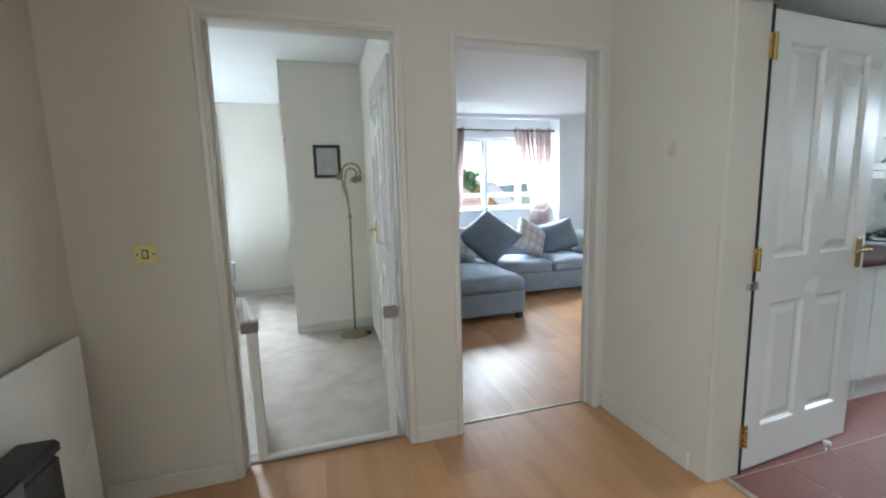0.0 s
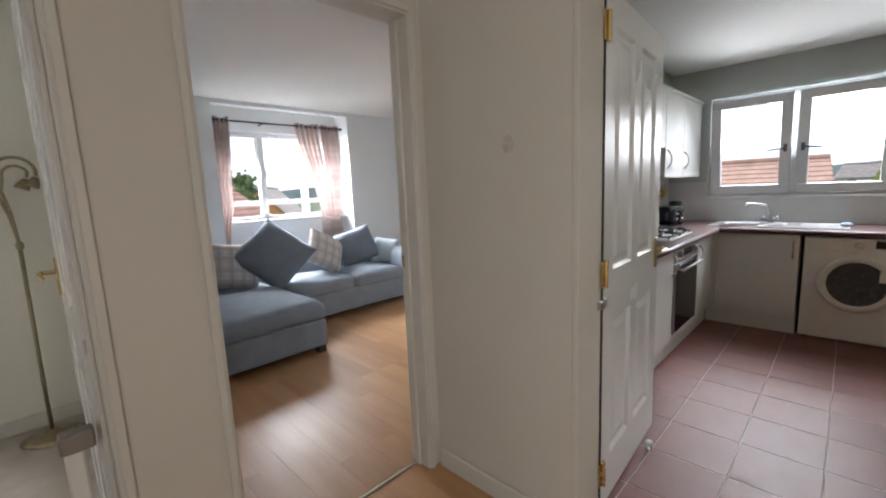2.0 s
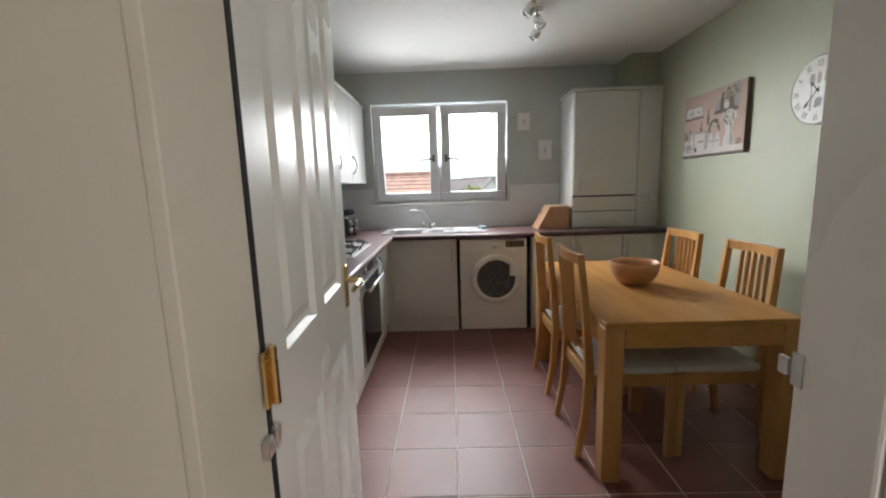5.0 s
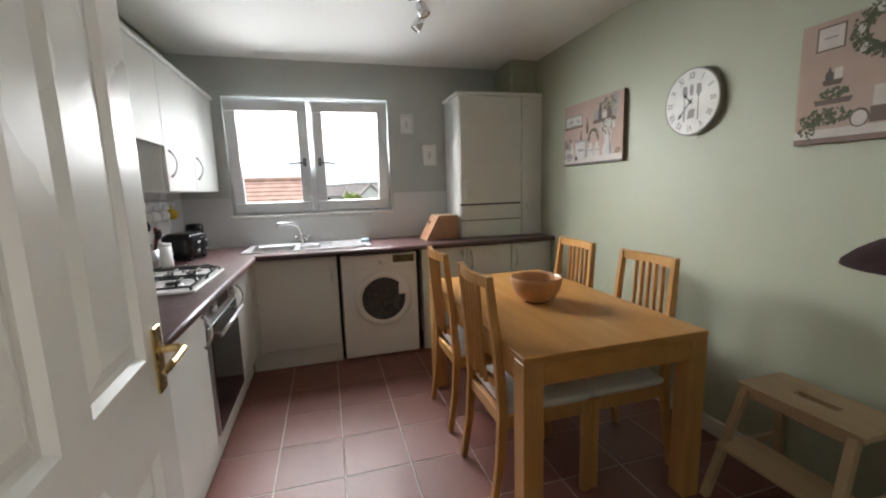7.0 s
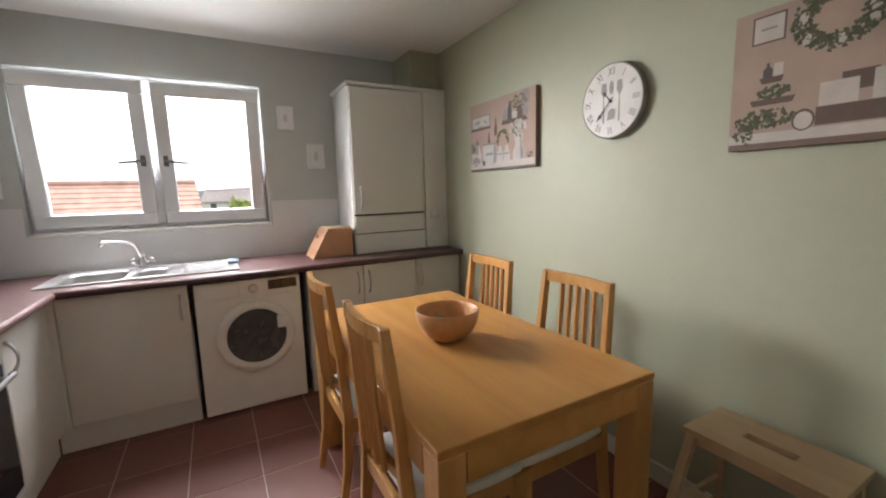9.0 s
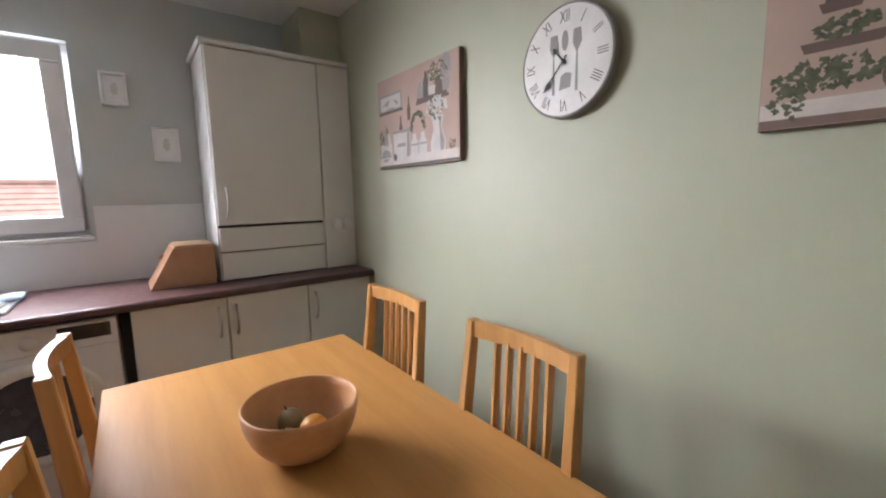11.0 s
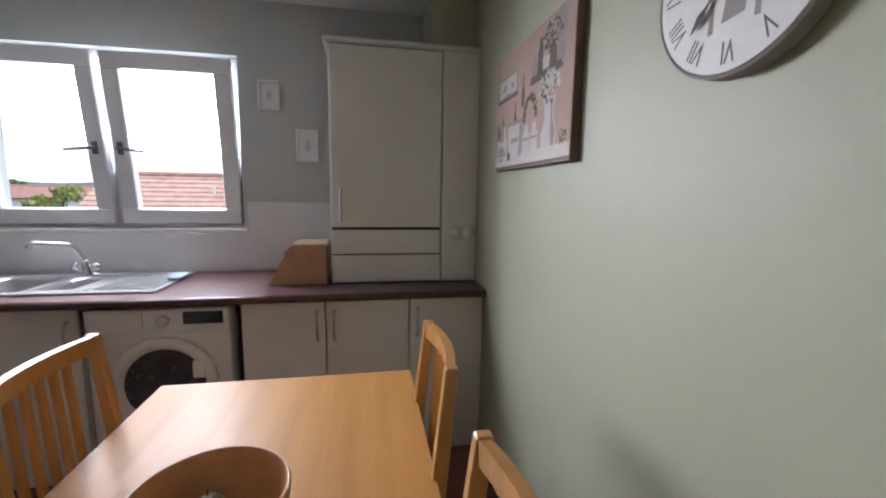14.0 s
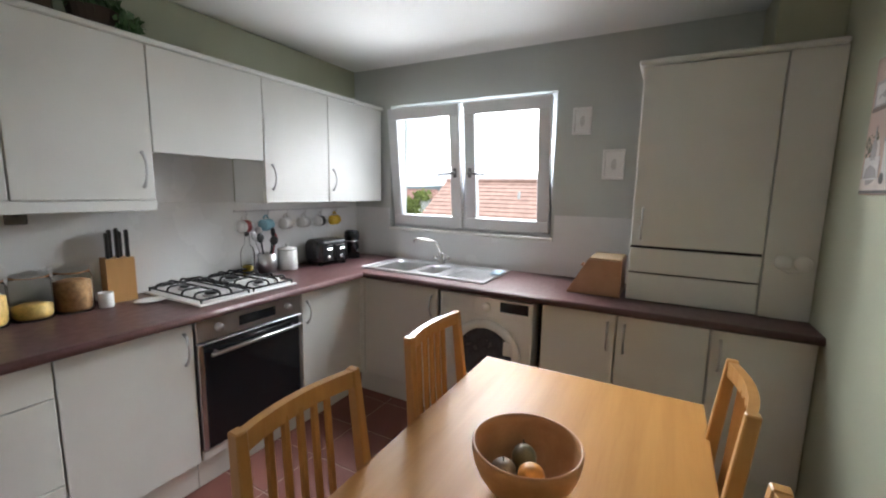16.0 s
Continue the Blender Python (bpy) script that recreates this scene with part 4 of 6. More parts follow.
# ---- dining table, chairs, bowl ----
table = thing("dining_table", "oak veneer rectangular dining table with square legs", "table", pose(4.068, -0.430, 0))
part("tabletop", box(-0.6925, 0.6925, -0.415, 0.415, 0.715, 0.74, 0.003), OAK, table)
for x0, x1, y0, y1 in ((-0.60, 0.60, -0.413, -0.391), (-0.60, 0.60, 0.391, 0.413)):
    part("apron", box(x0, x1, y0, y1, 0.625, 0.7145, 0.002), OAK, table)
for x0, x1 in ((-0.69, -0.668), (0.668, 0.69)):
    part("apron", box(x0, x1, -0.33, 0.33, 0.625, 0.7145, 0.002), OAK, table)
for x in (-0.65, 0.65):
    for y in (-0.373, 0.373):
        part("leg", box(x - 0.041, x + 0.041, y - 0.041, y + 0.041, 0, 0.7145, 0.003), OAK_UP, table)


def dining_chair(m):
    c = thing("dining_chair", "oak dining chair with slatted back and white seat pad", "chair", m, "chairs round the dining table")
    for s in (-1, 1):
        bm, rows = bmesh.new(), []
        for x, y, z, w, d in ((0.190, -0.045, 0, 0.026, 0.030), (0.188, -0.01, 0.22, 0.030, 0.036), (0.184, 0.005, 0.44, 0.032, 0.042), (0.178, -0.012, 0.70, 0.030, 0.036), (0.168, -0.042, 1.0, 0.026, 0.030)):
            rows.append([bm.verts.new((s * x + dx * w / 2, y + dy * d / 2, z)) for dx, dy in ((-1, -1), (1, -1), (1, 1), (-1, 1))])
        for a, b in zip(rows, rows[1:]):
            for k in range(4):
                bm.faces.new((a[k], a[(k + 1) % 4], b[(k + 1) % 4], b[k]))
        bm.faces.new(rows[0])
        bm.faces.new(rows[-1])
        bmesh.ops.bevel(bm, geom=bm.edges[:], offset=0.003, segments=1, affect="EDGES")
        part("back_post", bm, OAK_UP, c)
        part("front_leg", box(s * 0.195 - 0.018, s * 0.195 + 0.018, 0.372, 0.408, 0, 0.425, 0.004), OAK_UP, c)
        part("side_rail", box(s * 0.192 - 0.011, s * 0.192 + 0.011, 0.02, 0.372, 0.365, 0.425, 0.003), OAK_UP, c)

    def bowed(z, height, depth, half, y):
        bm, rows = bmesh.new(), []
        for i in range(9):
            u = -1 + i / 4
            cy = y - 0.022 * (1 - u * u)
            rows.append([bm.verts.new((u * half, cy + dy * depth / 2, z + dz * height / 2)) for dy, dz in ((-1, -1), (1, -1), (1, 1), (-1, 1))])
        for a, b in zip(rows, rows[1:]):
            for k in range(4):
                bm.faces.new((a[k], a[(k + 1) % 4], b[(k + 1) % 4], b[k]))
        bm.faces.new(rows[0])
        bm.faces.new(rows[-1])
        return bm

    part("top_rail", bowed(0.975, 0.045, 0.022, 0.158, -0.040), OAK_UP, c)
    part("lower_rail", bowed(0.545, 0.03, 0.022, 0.168, 0.004), OAK_UP, c)
    for k in range(5):
        x = -0.088 + k * 0.044
        part("slat", tube([(x, -0.014 - 0.015, 0.53), (x * 1.0, -0.028 - 0.018, 0.75), (x * 0.98, -0.058, 0.965)], 0.0105, 6), OAK_UP, c)
    part("front_rail", box(-0.177, 0.177, 0.379, 0.401, 0.365, 0.425, 0.003), OAK_UP, c)
    part("rear_rail", box(-0.17, 0.17, -0.005, 0.017, 0.365, 0.425, 0.003), OAK_UP, c)
    part("seat_pad", soft_box(-0.205, 0.205, 0.018, 0.415, 0.418, 0.462, 0.012, 0.02, 1.0, 6), SEAT_CLOTH, c, "white cloth seat pad", smooth=True)
    return c


first = dining_chair(pose(3.75, -0.012, 0, 0, 0, 180))
copy_thing(first, pose(4.36, -0.012, 0, 0, 0, 180))
copy_thing(first, pose(3.758, -0.835, 0))
copy_thing(first, pose(4.355, -0.835, 0))

bowl = thing("fruit_bowl", "turned wooden fruit bowl standing on the table", "bowl", pose(4.032, -0.420, 0.74) @ Matrix.Diagonal((1.03, 1.03, 1.03, 1)))
part("bowl_body", lathe([(0, 0.001), (0.045, 0), (0.062, 0.004), (0.082, 0.016), (0.100, 0.034), (0.114, 0.056), (0.124, 0.082), (0.129, 0.106), (0.130, 0.124), (0.1275, 0.128), (0.123, 0.125), (0.121, 0.104), (0.114, 0.078), (0.102, 0.053), (0.086, 0.033), (0.062, 0.018), (0.03, 0.012), (0, 0.011)], 48), BOWL_WOOD, bowl, smooth=True)


def fruit(name, label, color, x, y, z, r, squash=1.0, tip=0.0):
    f = thing(name, label, "fruit", pose(x, y, z, 20 * tip, 30 * tip, 60))
    prof = [(r * math.sin(a) * (1 - tip * 0.35 * max(0, math.cos(a * 0.8))), -r * squash * math.cos(a)) for a in [math.pi * i / 12 for i in range(13)]]
    prof[0], prof[-1] = (0, prof[0][1] + 0.003), (0, prof[-1][1] - 0.004)
    part("flesh", lathe(prof, 20), material(name + "_skin", color, 0.45, vary=0.15, scale=40, fine=260, bump=0.06), f, smooth=True)
    if name != "orange":
        part("stalk", tube([(0, 0, r * squash - 0.005), (0.002, 0, r * squash + 0.008)], 0.002, 6), plain("stalk", (0.10, 0.07, 0.03)), f)


fruit("orange", "ripe orange lying in the bowl", (0.72, 0.33, 0.05), 4.010, -0.440, 0.798, 0.033)
fruit("green_pear", "green pear lying in the bowl", (0.24, 0.20, 0.10), 4.068, -0.405, 0.795, 0.033, 1.2, 0.6)
fruit("green_apple", "dull brownish green apple lying in the bowl", (0.28, 0.21, 0.12), 4.005, -0.372, 0.792, 0.033, 0.92)

stool = thing("step_stool", "pale birch two-step stool standing by the wall", "stool", pose(3.15, -1.13, 0))
bm = bmesh.new()
for x0, x1, y0, y1 in ((-0.215, 0.215, -0.125, -0.02), (-0.215, 0.215, 0.02, 0.125), (-0.215, -0.075, -0.02, 0.02), (0.075, 0.215, -0.02, 0.02)):
    box(x0, x1, y0, y1, 0.478, 0.50, bm=bm)
part("top_step", bm, PINE, stool, "birch top with a hand slot")
part("lower_step", box(-0.20, 0.20, 0.07, 0.24, 0.235, 0.255, 0.004), PINE, stool)
for s in (-1, 1):
    part("front_leg", tube([(s * 0.185, 0.115, 0.478), (s * 0.215, 0.265, 0.0)], 0.021, 4), PINE, stool)
    part("rear_leg", tube([(s * 0.185, -0.10, 0.478), (s * 0.205, -0.135, 0.0)], 0.021, 4), PINE, stool)
    part("side_rail", box(s * 0.198 - 0.01, s * 0.198 + 0.01, -0.12, 0.20, 0.20, 0.234, 0.003), PINE, stool)
part("top_rail", box(-0.18, 0.18, 0.09, 0.108, 0.44, 0.478, 0.003), PINE, stool)

# ---- kitchen: wall pieces ----


def flat(owner, name, outline, mat, y, label="", thick=0.0015):
    """A flat painted shape of (x, z) pairs, raised to y in front of its ground."""
    return part(name, sweep(outline, thick), mat, owner, label, m=pose(0, y, 0))


def oval(cx, cz, rx, rz, n=20, wobble=0.0, seed=0):
    out = []
    for i in range(n):
        a = 2 * math.pi * i / n
        k = 1 + wobble * noise.noise((math.cos(a) * 2 + seed, math.sin(a) * 2, seed))
        out.append((cx + rx * k * math.cos(a), cz + rz * k * math.sin(a)))
    return out


def rect(x0, x1, z0, z1):
    return [(x0, z0), (x1, z0), (x1, z1), (x0, z1)]


def words(owner, name, text, size, mat, m, bold=0.0):
    curve = bpy.data.curves.new("lettering", "FONT")
    curve.body, curve.size, curve.extrude, curve.offset = text, size, 0.0002, bold
    curve.align_x, curve.align_y = "CENTER", "CENTER"
    ghost = bpy.data.objects.new("lettering", curve)
    mesh = bpy.data.meshes.new_from_object(ghost)
    bpy.data.objects.remove(ghost)
    mesh.materials.append(mat)
    ob = new(name, mesh)
    ob.parent, ob.matrix_basis = owner, m
    return ob


INK = plain("grey_print_ink", (0.085, 0.078, 0.075))
PINK = material("dusty_pink_canvas", (0.43, 0.31, 0.26), 0.85, vary=0.06, scale=6, fine=500, bump=0.05)
PINK2 = material("faded_pink_canvas", (0.41, 0.30, 0.245), 0.85, vary=0.06, scale=6, fine=500, bump=0.05)
PRINT_WHITE = plain("printed_white", (0.50, 0.475, 0.46))
PRINT_GREY = plain("printed_grey", (0.27, 0.25, 0.24))
PRINT_GREEN = material("printed_leaf_green", (0.115, 0.125, 0.075), 0.8, vary=0.2, scale=60, fine=300)
PRINT_BROWN = plain("printed_brown", (0.13, 0.085, 0.065))
PRINT_SHELF = plain("printed_pale_shelf", (0.52, 0.46, 0.42))
CANVAS_EDGE = plain("dark_canvas_edge", (0.17, 0.11, 0.085))
rng = random.Random(5)


def foliage(owner, cx, cz, rx, rz, count, y, mat=PRINT_GREEN, size=0.012):
    bm = bmesh.new()
    for _ in range(count):
        a, r = rng.uniform(0, 6.28), rng.uniform(0, 1) ** 0.5
        x, z, t = cx + rx * r * math.cos(a), cz + rz * r * math.sin(a), rng.uniform(0, 6.28)
        s = size * rng.uniform(0.6, 1.2)
        pts = [(0, -0.3), (0.5, 0), (0, 1), (-0.5, 0)]
        d = rng.uniform(0, 0.0003)
        bm.faces.new([bm.verts.new((x + s * (px * math.cos(t) - pz * math.sin(t)), y - d, z + s * (px * math.sin(t) + pz * math.cos(t)))) for px, pz in pts])
    part("leaves", bm, mat, owner, "printed leaves")


def canvas(label, m, w, h, ground):
    c = thing("canvas_print", label, "picture", m)
    part("stretcher", box(0, w, -0.028, -0.003, 0, h, 0.002), CANVAS_EDGE, c, "dark canvas edge")
    part("canvas", box(0.002, w - 0.002, -0.030, -0.0275, 0.002, h - 0.002), ground, c)
    return c


one = canvas("pink canvas print of kitchen crockery and plants", pose(5.115, -1.29, 1.485, 0, 0, 180), 0.682, 0.455, PINK)
Y1, Y2, Y3 = -0.0303, -0.0307, -0.0311
flat(one, "printed_shelf", rect(0.003, 0.679, 0.015, 0.055), PRINT_SHELF, Y1)
flat(one, "printed_line", rect(0.003, 0.679, 0.004, 0.015), INK, Y1)
flat(one, "printed_frame", rect(0.02, 0.24, 0.285, 0.375), PRINT_GREY, Y1)
flat(one, "printed_frame", rect(0.032, 0.228, 0.297, 0.363), PRINT_WHITE, Y2)
flat(one, "printed_hill", oval(0.13, 0.318, 0.075, 0.022, 16, 0.5, 3), PRINT_GREY, Y3)
flat(one, "printed_shelf", rect(0.37, 0.60, 0.285, 0.302), PRINT_BROWN, Y1)
for k, (x, w, hh) in enumerate(((0.40, 0.024, 0.07), (0.445, 0.02, 0.11), (0.54, 0.034, 0.07))):
    flat(one, "printed_bottle", [(x - w, 0.302), (x + w, 0.302), (x + w, 0.302 + hh * 0.6), (x + w * 0.4, 0.302 + hh * 0.8), (x + w * 0.4, 0.302 + hh), (x - w * 0.4, 0.302 + hh), (x - w * 0.4, 0.302 + hh * 0.8), (x - w, 0.302 + hh * 0.6)], (PRINT_GREY, INK, PRINT_BROWN)[k], Y2)
foliage(one, 0.53, 0.395, 0.075, 0.04, 90, Y3)
for x, z in ((0.30, 0.27), (0.225, 0.19)):
    flat(one, "printed_pepper_mill", [(x - 0.012, z - 0.05), (x + 0.012, z - 0.05), (x + 0.016, z), (x + 0.006, z + 0.03), (x + 0.006, z + 0.06), (x - 0.006, z + 0.06), (x - 0.006, z + 0.03), (x - 0.016, z)], PRINT_BROWN, Y1)
flat(one, "printed_crock", [(0.16, 0.05), (0.30, 0.045), (0.305, 0.165), (0.15, 0.17)], PRINT_WHITE, Y2)
flat(one, "printed_lettering", rect(0.19, 0.265, 0.10, 0.118), PRINT_GREY, Y3)
flat(one, "printed_lid", rect(0.145, 0.31, 0.168, 0.182), PRINT_GREY, Y3)
for x in (0.345, 0.415):
    flat(one, "printed_jar", [(x - 0.032, 0.045), (x + 0.03, 0.045), (x + 0.03, 0.11), (x + 0.014, 0.13), (x + 0.014, 0.15), (x - 0.014, 0.15), (x - 0.014, 0.13), (x - 0.032, 0.11)], PRINT_WHITE, Y2)
    flat(one, "printed_band", rect(x - 0.03, x + 0.028, 0.095, 0.103), PRINT_GREY, Y3)
flat(one, "printed_jug", [(0.48, 0.05), (0.58, 0.05), (0.588, 0.09), (0.56, 0.155), (0.575, 0.205), (0.485, 0.205), (0.50, 0.15), (0.475, 0.09)], PRINT_WHITE, Y2)
flat(one, "printed_shade", [(0.55, 0.055), (0.575, 0.055), (0.58, 0.09), (0.555, 0.155), (0.562, 0.2), (0.54, 0.2), (0.545, 0.15)], PRINT_GREY, Y3)
foliage(one, 0.525, 0.245, 0.075, 0.045, 90, Y3, PRINT_WHITE, 0.016)
foliage(one, 0.06, 0.16, 0.055, 0.05, 80, Y1)
flat(one, "printed_vase", oval(0.10, 0.13, 0.022, 0.05), PRINT_SHELF, Y2)
flat(one, "printed_board", oval(0.075, 0.075, 0.06, 0.04, 16, 0.5, 9), PRINT_GREY, Y2)
foliage(one, 0.635, 0.075, 0.022, 0.022, 22, Y2, PRINT_BROWN)
foliage(one, 0.595, 0.40, 0.035, 0.05, 90, Y3, PRINT_GREY, 0.014)
flat(one, "printed_shelf_edge", rect(0.365, 0.612, 0.276, 0.29), PRINT_BROWN, Y2)
flat(one, "printed_pot", [(0.47, 0.302), (0.515, 0.302), (0.52, 0.34), (0.465, 0.34)], PRINT_SHELF, Y3)
flat(one, "printed_pot", [(0.572, 0.302), (0.615, 0.302), (0.622, 0.35), (0.566, 0.35)], PRINT_GREY, Y3)
flat(one, "printed_frame_sill", rect(0.015, 0.245, 0.276, 0.29), PRINT_BROWN, Y3)
flat(one, "printed_peak", [(0.05, 0.302), (0.075, 0.325), (0.10, 0.312), (0.135, 0.348), (0.17, 0.33), (0.20, 0.302)], PRINT_WHITE, Y3 - 0.0004)
flat(one, "printed_bottle", [(0.06, 0.115), (0.10, 0.115), (0.098, 0.165), (0.084, 0.185), (0.082, 0.225), (0.074, 0.225), (0.072, 0.185), (0.06, 0.165)], PRINT_GREY, Y3)
flat(one, "printed_box", rect(0.02, 0.135, 0.05, 0.125), PRINT_WHITE, Y3)
flat(one, "printed_shade", [(0.028, 0.055), (0.128, 0.055), (0.115, 0.085), (0.07, 0.10), (0.04, 0.088)], PRINT_GREY, Y3 - 0.0004)
flat(one, "printed_crock_shade", [(0.275, 0.05), (0.298, 0.048), (0.302, 0.165), (0.282, 0.165)], PRINT_GREY, Y3)
for k in range(9):
    foliage(one, 0.375 + 0.055 * math.cos(0.35 * k + 0.2), 0.165 + 0.075 * math.sin(0.35 * k + 0.2), 0.014, 0.014, 12, Y2, PRINT_GREEN, 0.012)
foliage(one, 0.525, 0.235, 0.07, 0.05, 30, Y3, PRINT_GREEN, 0.016)
flat(one, "printed_cup", oval(0.165, 0.052, 0.016, 0.018), INK, Y3)

two = canvas("faded pink canvas print of a wreath and shelf", pose(3.408, -1.29, 1.470, 0, 0, 180), 0.682, 0.455, PINK2)
flat(two, "printed_shelf", rect(0.003, 0.679, 0.022, 0.055), PRINT_SHELF, Y1)
flat(two, "printed_line", rect(0.003, 0.679, 0.003, 0.022), CANVAS_EDGE, Y1)
flat(two, "printed_frame", rect(0.055, 0.15, 0.345, 0.435), PRINT_BROWN, Y1)
flat(two, "printed_paper", rect(0.061, 0.144, 0.351, 0.429), PRINT_SHELF, Y2)
flat(two, "printed_lettering", rect(0.08, 0.125, 0.387, 0.394), PRINT_GREY, Y3)
for k in range(26):
    a = 2 * math.pi * k / 26
    foliage(two, 0.275 + 0.085 * math.cos(a), 0.375 + 0.072 * math.sin(a), 0.028, 0.026, 22, Y2)
    if k % 4 == 0:
        foliage(two, 0.275 + 0.085 * math.cos(a), 0.375 + 0.072 * math.sin(a), 0.012, 0.012, 5, Y3 - 0.0004, PRINT_SHELF, 0.014)
for x0, x1, z in ((0.062, 0.19, 0.145), (0.085, 0.155, 0.215)):
    flat(two, "printed_tray", [(x0, z + 0.02), (x0 + 0.008, z), (x1 - 0.008, z), (x1, z + 0.02)], PRINT_BROWN, Y2)
foliage(two, 0.13, 0.185, 0.045, 0.022, 60, Y2)
foliage(two, 0.105, 0.10, 0.085, 0.03, 150, Y2)
foliage(two, 0.05, 0.055, 0.03, 0.035, 40, Y3)
flat(two, "printed_bottle", [(0.095, 0.235), (0.122, 0.235), (0.122, 0.26), (0.112, 0.268), (0.112, 0.28), (0.104, 0.28), (0.104, 0.268), (0.095, 0.26)], INK, Y3)
flat(two, "printed_cup", rect(0.125, 0.15, 0.235, 0.275), PRINT_SHELF, Y3)
flat(two, "printed_alarm_clock", oval(0.215, 0.082, 0.03, 0.034), PRINT_BROWN, Y2)
flat(two, "printed_clock_face", oval(0.215, 0.08, 0.024, 0.027), PRINT_SHELF, Y3)
flat(two, "printed_drawer", rect(0.245, 0.66, 0.06, 0.115), PRINT_BROWN, Y2)
for x0, x1, z1 in ((0.25, 0.34, 0.185), (0.37, 0.46, 0.20), (0.50, 0.64, 0.19)):
    flat(two, "printed_crock", rect(x0, x1, 0.116, z1), PRINT_SHELF, Y2)
flat(two, "printed_box", rect(0.30, 0.38, 0.15, 0.205), PRINT_BROWN, Y1)

clock = thing("wall_clock", "round white wall clock with Roman numerals and cutlery print", "clock", pose(3.920, -1.29, 1.749, 0, 0, 180))
CLOCK_FACE = material("aged_white_clock_face", (0.68, 0.66, 0.63), 0.5, vary=0.06, scale=9, fine=90, bump=0.004)
part("clock_rim", lathe([(0, -0.004), (0.168, -0.004), (0.171, 0.002), (0.170, 0.026), (0.166, 0.029), (0.163, 0.026), (0, 0.026)], 64), plain("grey_clock_rim", (0.30, 0.28, 0.26)), clock, "thin grey rim", m=pose(0, -0.006, 0, 90), smooth=False)
part("clock_face", lathe([(0, 0.0265), (0.162, 0.0265), (0.162, 0.028), (0, 0.028)], 64), CLOCK_FACE, clock, m=pose(0, -0.006, 0, 90))
CY = -0.0345
CLOCK_INK = plain('faded_numeral_ink', (0.11, 0.105, 0.10))
for k, text in enumerate(("XII", "I", "II", "III", "IIII", "V", "VI", "VII", "VIII", "IX", "X", "XI")):
    a = radians(90 - 30 * k)
    words(clock, "numeral", text, 0.043, CLOCK_INK, pose(0.130 * math.cos(a), CY, 0.130 * math.sin(a), 90, 0, 0) @ pose(0, 0, 0, 0, 0, -30 * k) @ Matrix.Diagonal((0.72, 1.2, 1, 1)), 0.0)
for kind, tail, length, width, angle in (("hour_hand", 0.012, 0.062, 0.010, 90 - 30 * 10.62), ("minute_hand", 0.02, 0.112, 0.008, 90 - 6 * 37)):
    out = [(-tail, -width / 3), (length * 0.6, -width / 4), (length * 0.75, -width), (length, 0), (length * 0.75, width), (length * 0.6, width / 4), (-tail, width / 3)]
    part(kind, sweep(out, 0.0012), IRON, clock, "black metal hand", m=pose(0, CY - (0.004 if kind == "hour_hand" else 0.007), 0, 0, -angle, 0))
part("hub", lathe([(0, 0), (0.006, 0), (0.005, 0.008), (0, 0.009)], 12), IRON, clock, m=pose(0, CY, 0, 90))
for x, head in ((-0.04, "fork"), (0.045, "spoon")):
    o = [(x - 0.004, -0.095), (x + 0.006, -0.095), (x + 0.003, 0.02), (x + 0.017, 0.045), (x + 0.013, 0.085), (x - 0.012, 0.085), (x - 0.015, 0.045), (x - 0.002, 0.02)]
    flat(clock, "printed_" + head, o, PRINT_GREY, CY, thick=0.0008)
flat(clock, "printed_cup", [(-0.018, -0.085), (0.024, -0.08), (0.028, -0.04), (0.005, -0.034), (-0.012, -0.044)], PRINT_GREY, CY, thick=0.0008)
flat(clock, "printed_whisk", oval(0.002, 0.06, 0.012, 0.03), PRINT_GREY, CY, thick=0.0008)

PLAQUE_GREY = plain("pale_plaque_print", (0.60, 0.60, 0.59))
for y0, y1, z0, z1 in ((-0.198, -0.082, 1.845, 2.015), (-0.412, -0.284, 1.558, 1.746)):
    pl = thing("wall_plaque", "small white framed plaque with a grey print", "picture", pose(5.96, (y0 + y1) / 2, (z0 + z1) / 2, 0, 0, -90), "plaques on the window wall")
    w, h = (y1 - y0) / 2, (z1 - z0) / 2
    bm = bmesh.new()
    for a, b, c, d in ((-w, w, -h, -h + 0.016), (-w, w, h - 0.016, h), (-w, -w + 0.016, -h + 0.016, h - 0.016), (w - 0.016, w, -h + 0.016, h - 0.016)):
        box(a, b, -0.032, -0.002, c, d, 0.003, bm=bm)
    part("frame", bm, PLASTIC_WHITE, pl)
    part("print", box(-w + 0.012, w - 0.012, -0.012, -0.003, -h + 0.012, h - 0.012), PLASTIC_WHITE, pl)
    flat(pl, "printed_shape", oval(0.002, 0.0, w * 0.26, h * 0.38, 14, 0.5, 4), PLAQUE_GREY, -0.0135)

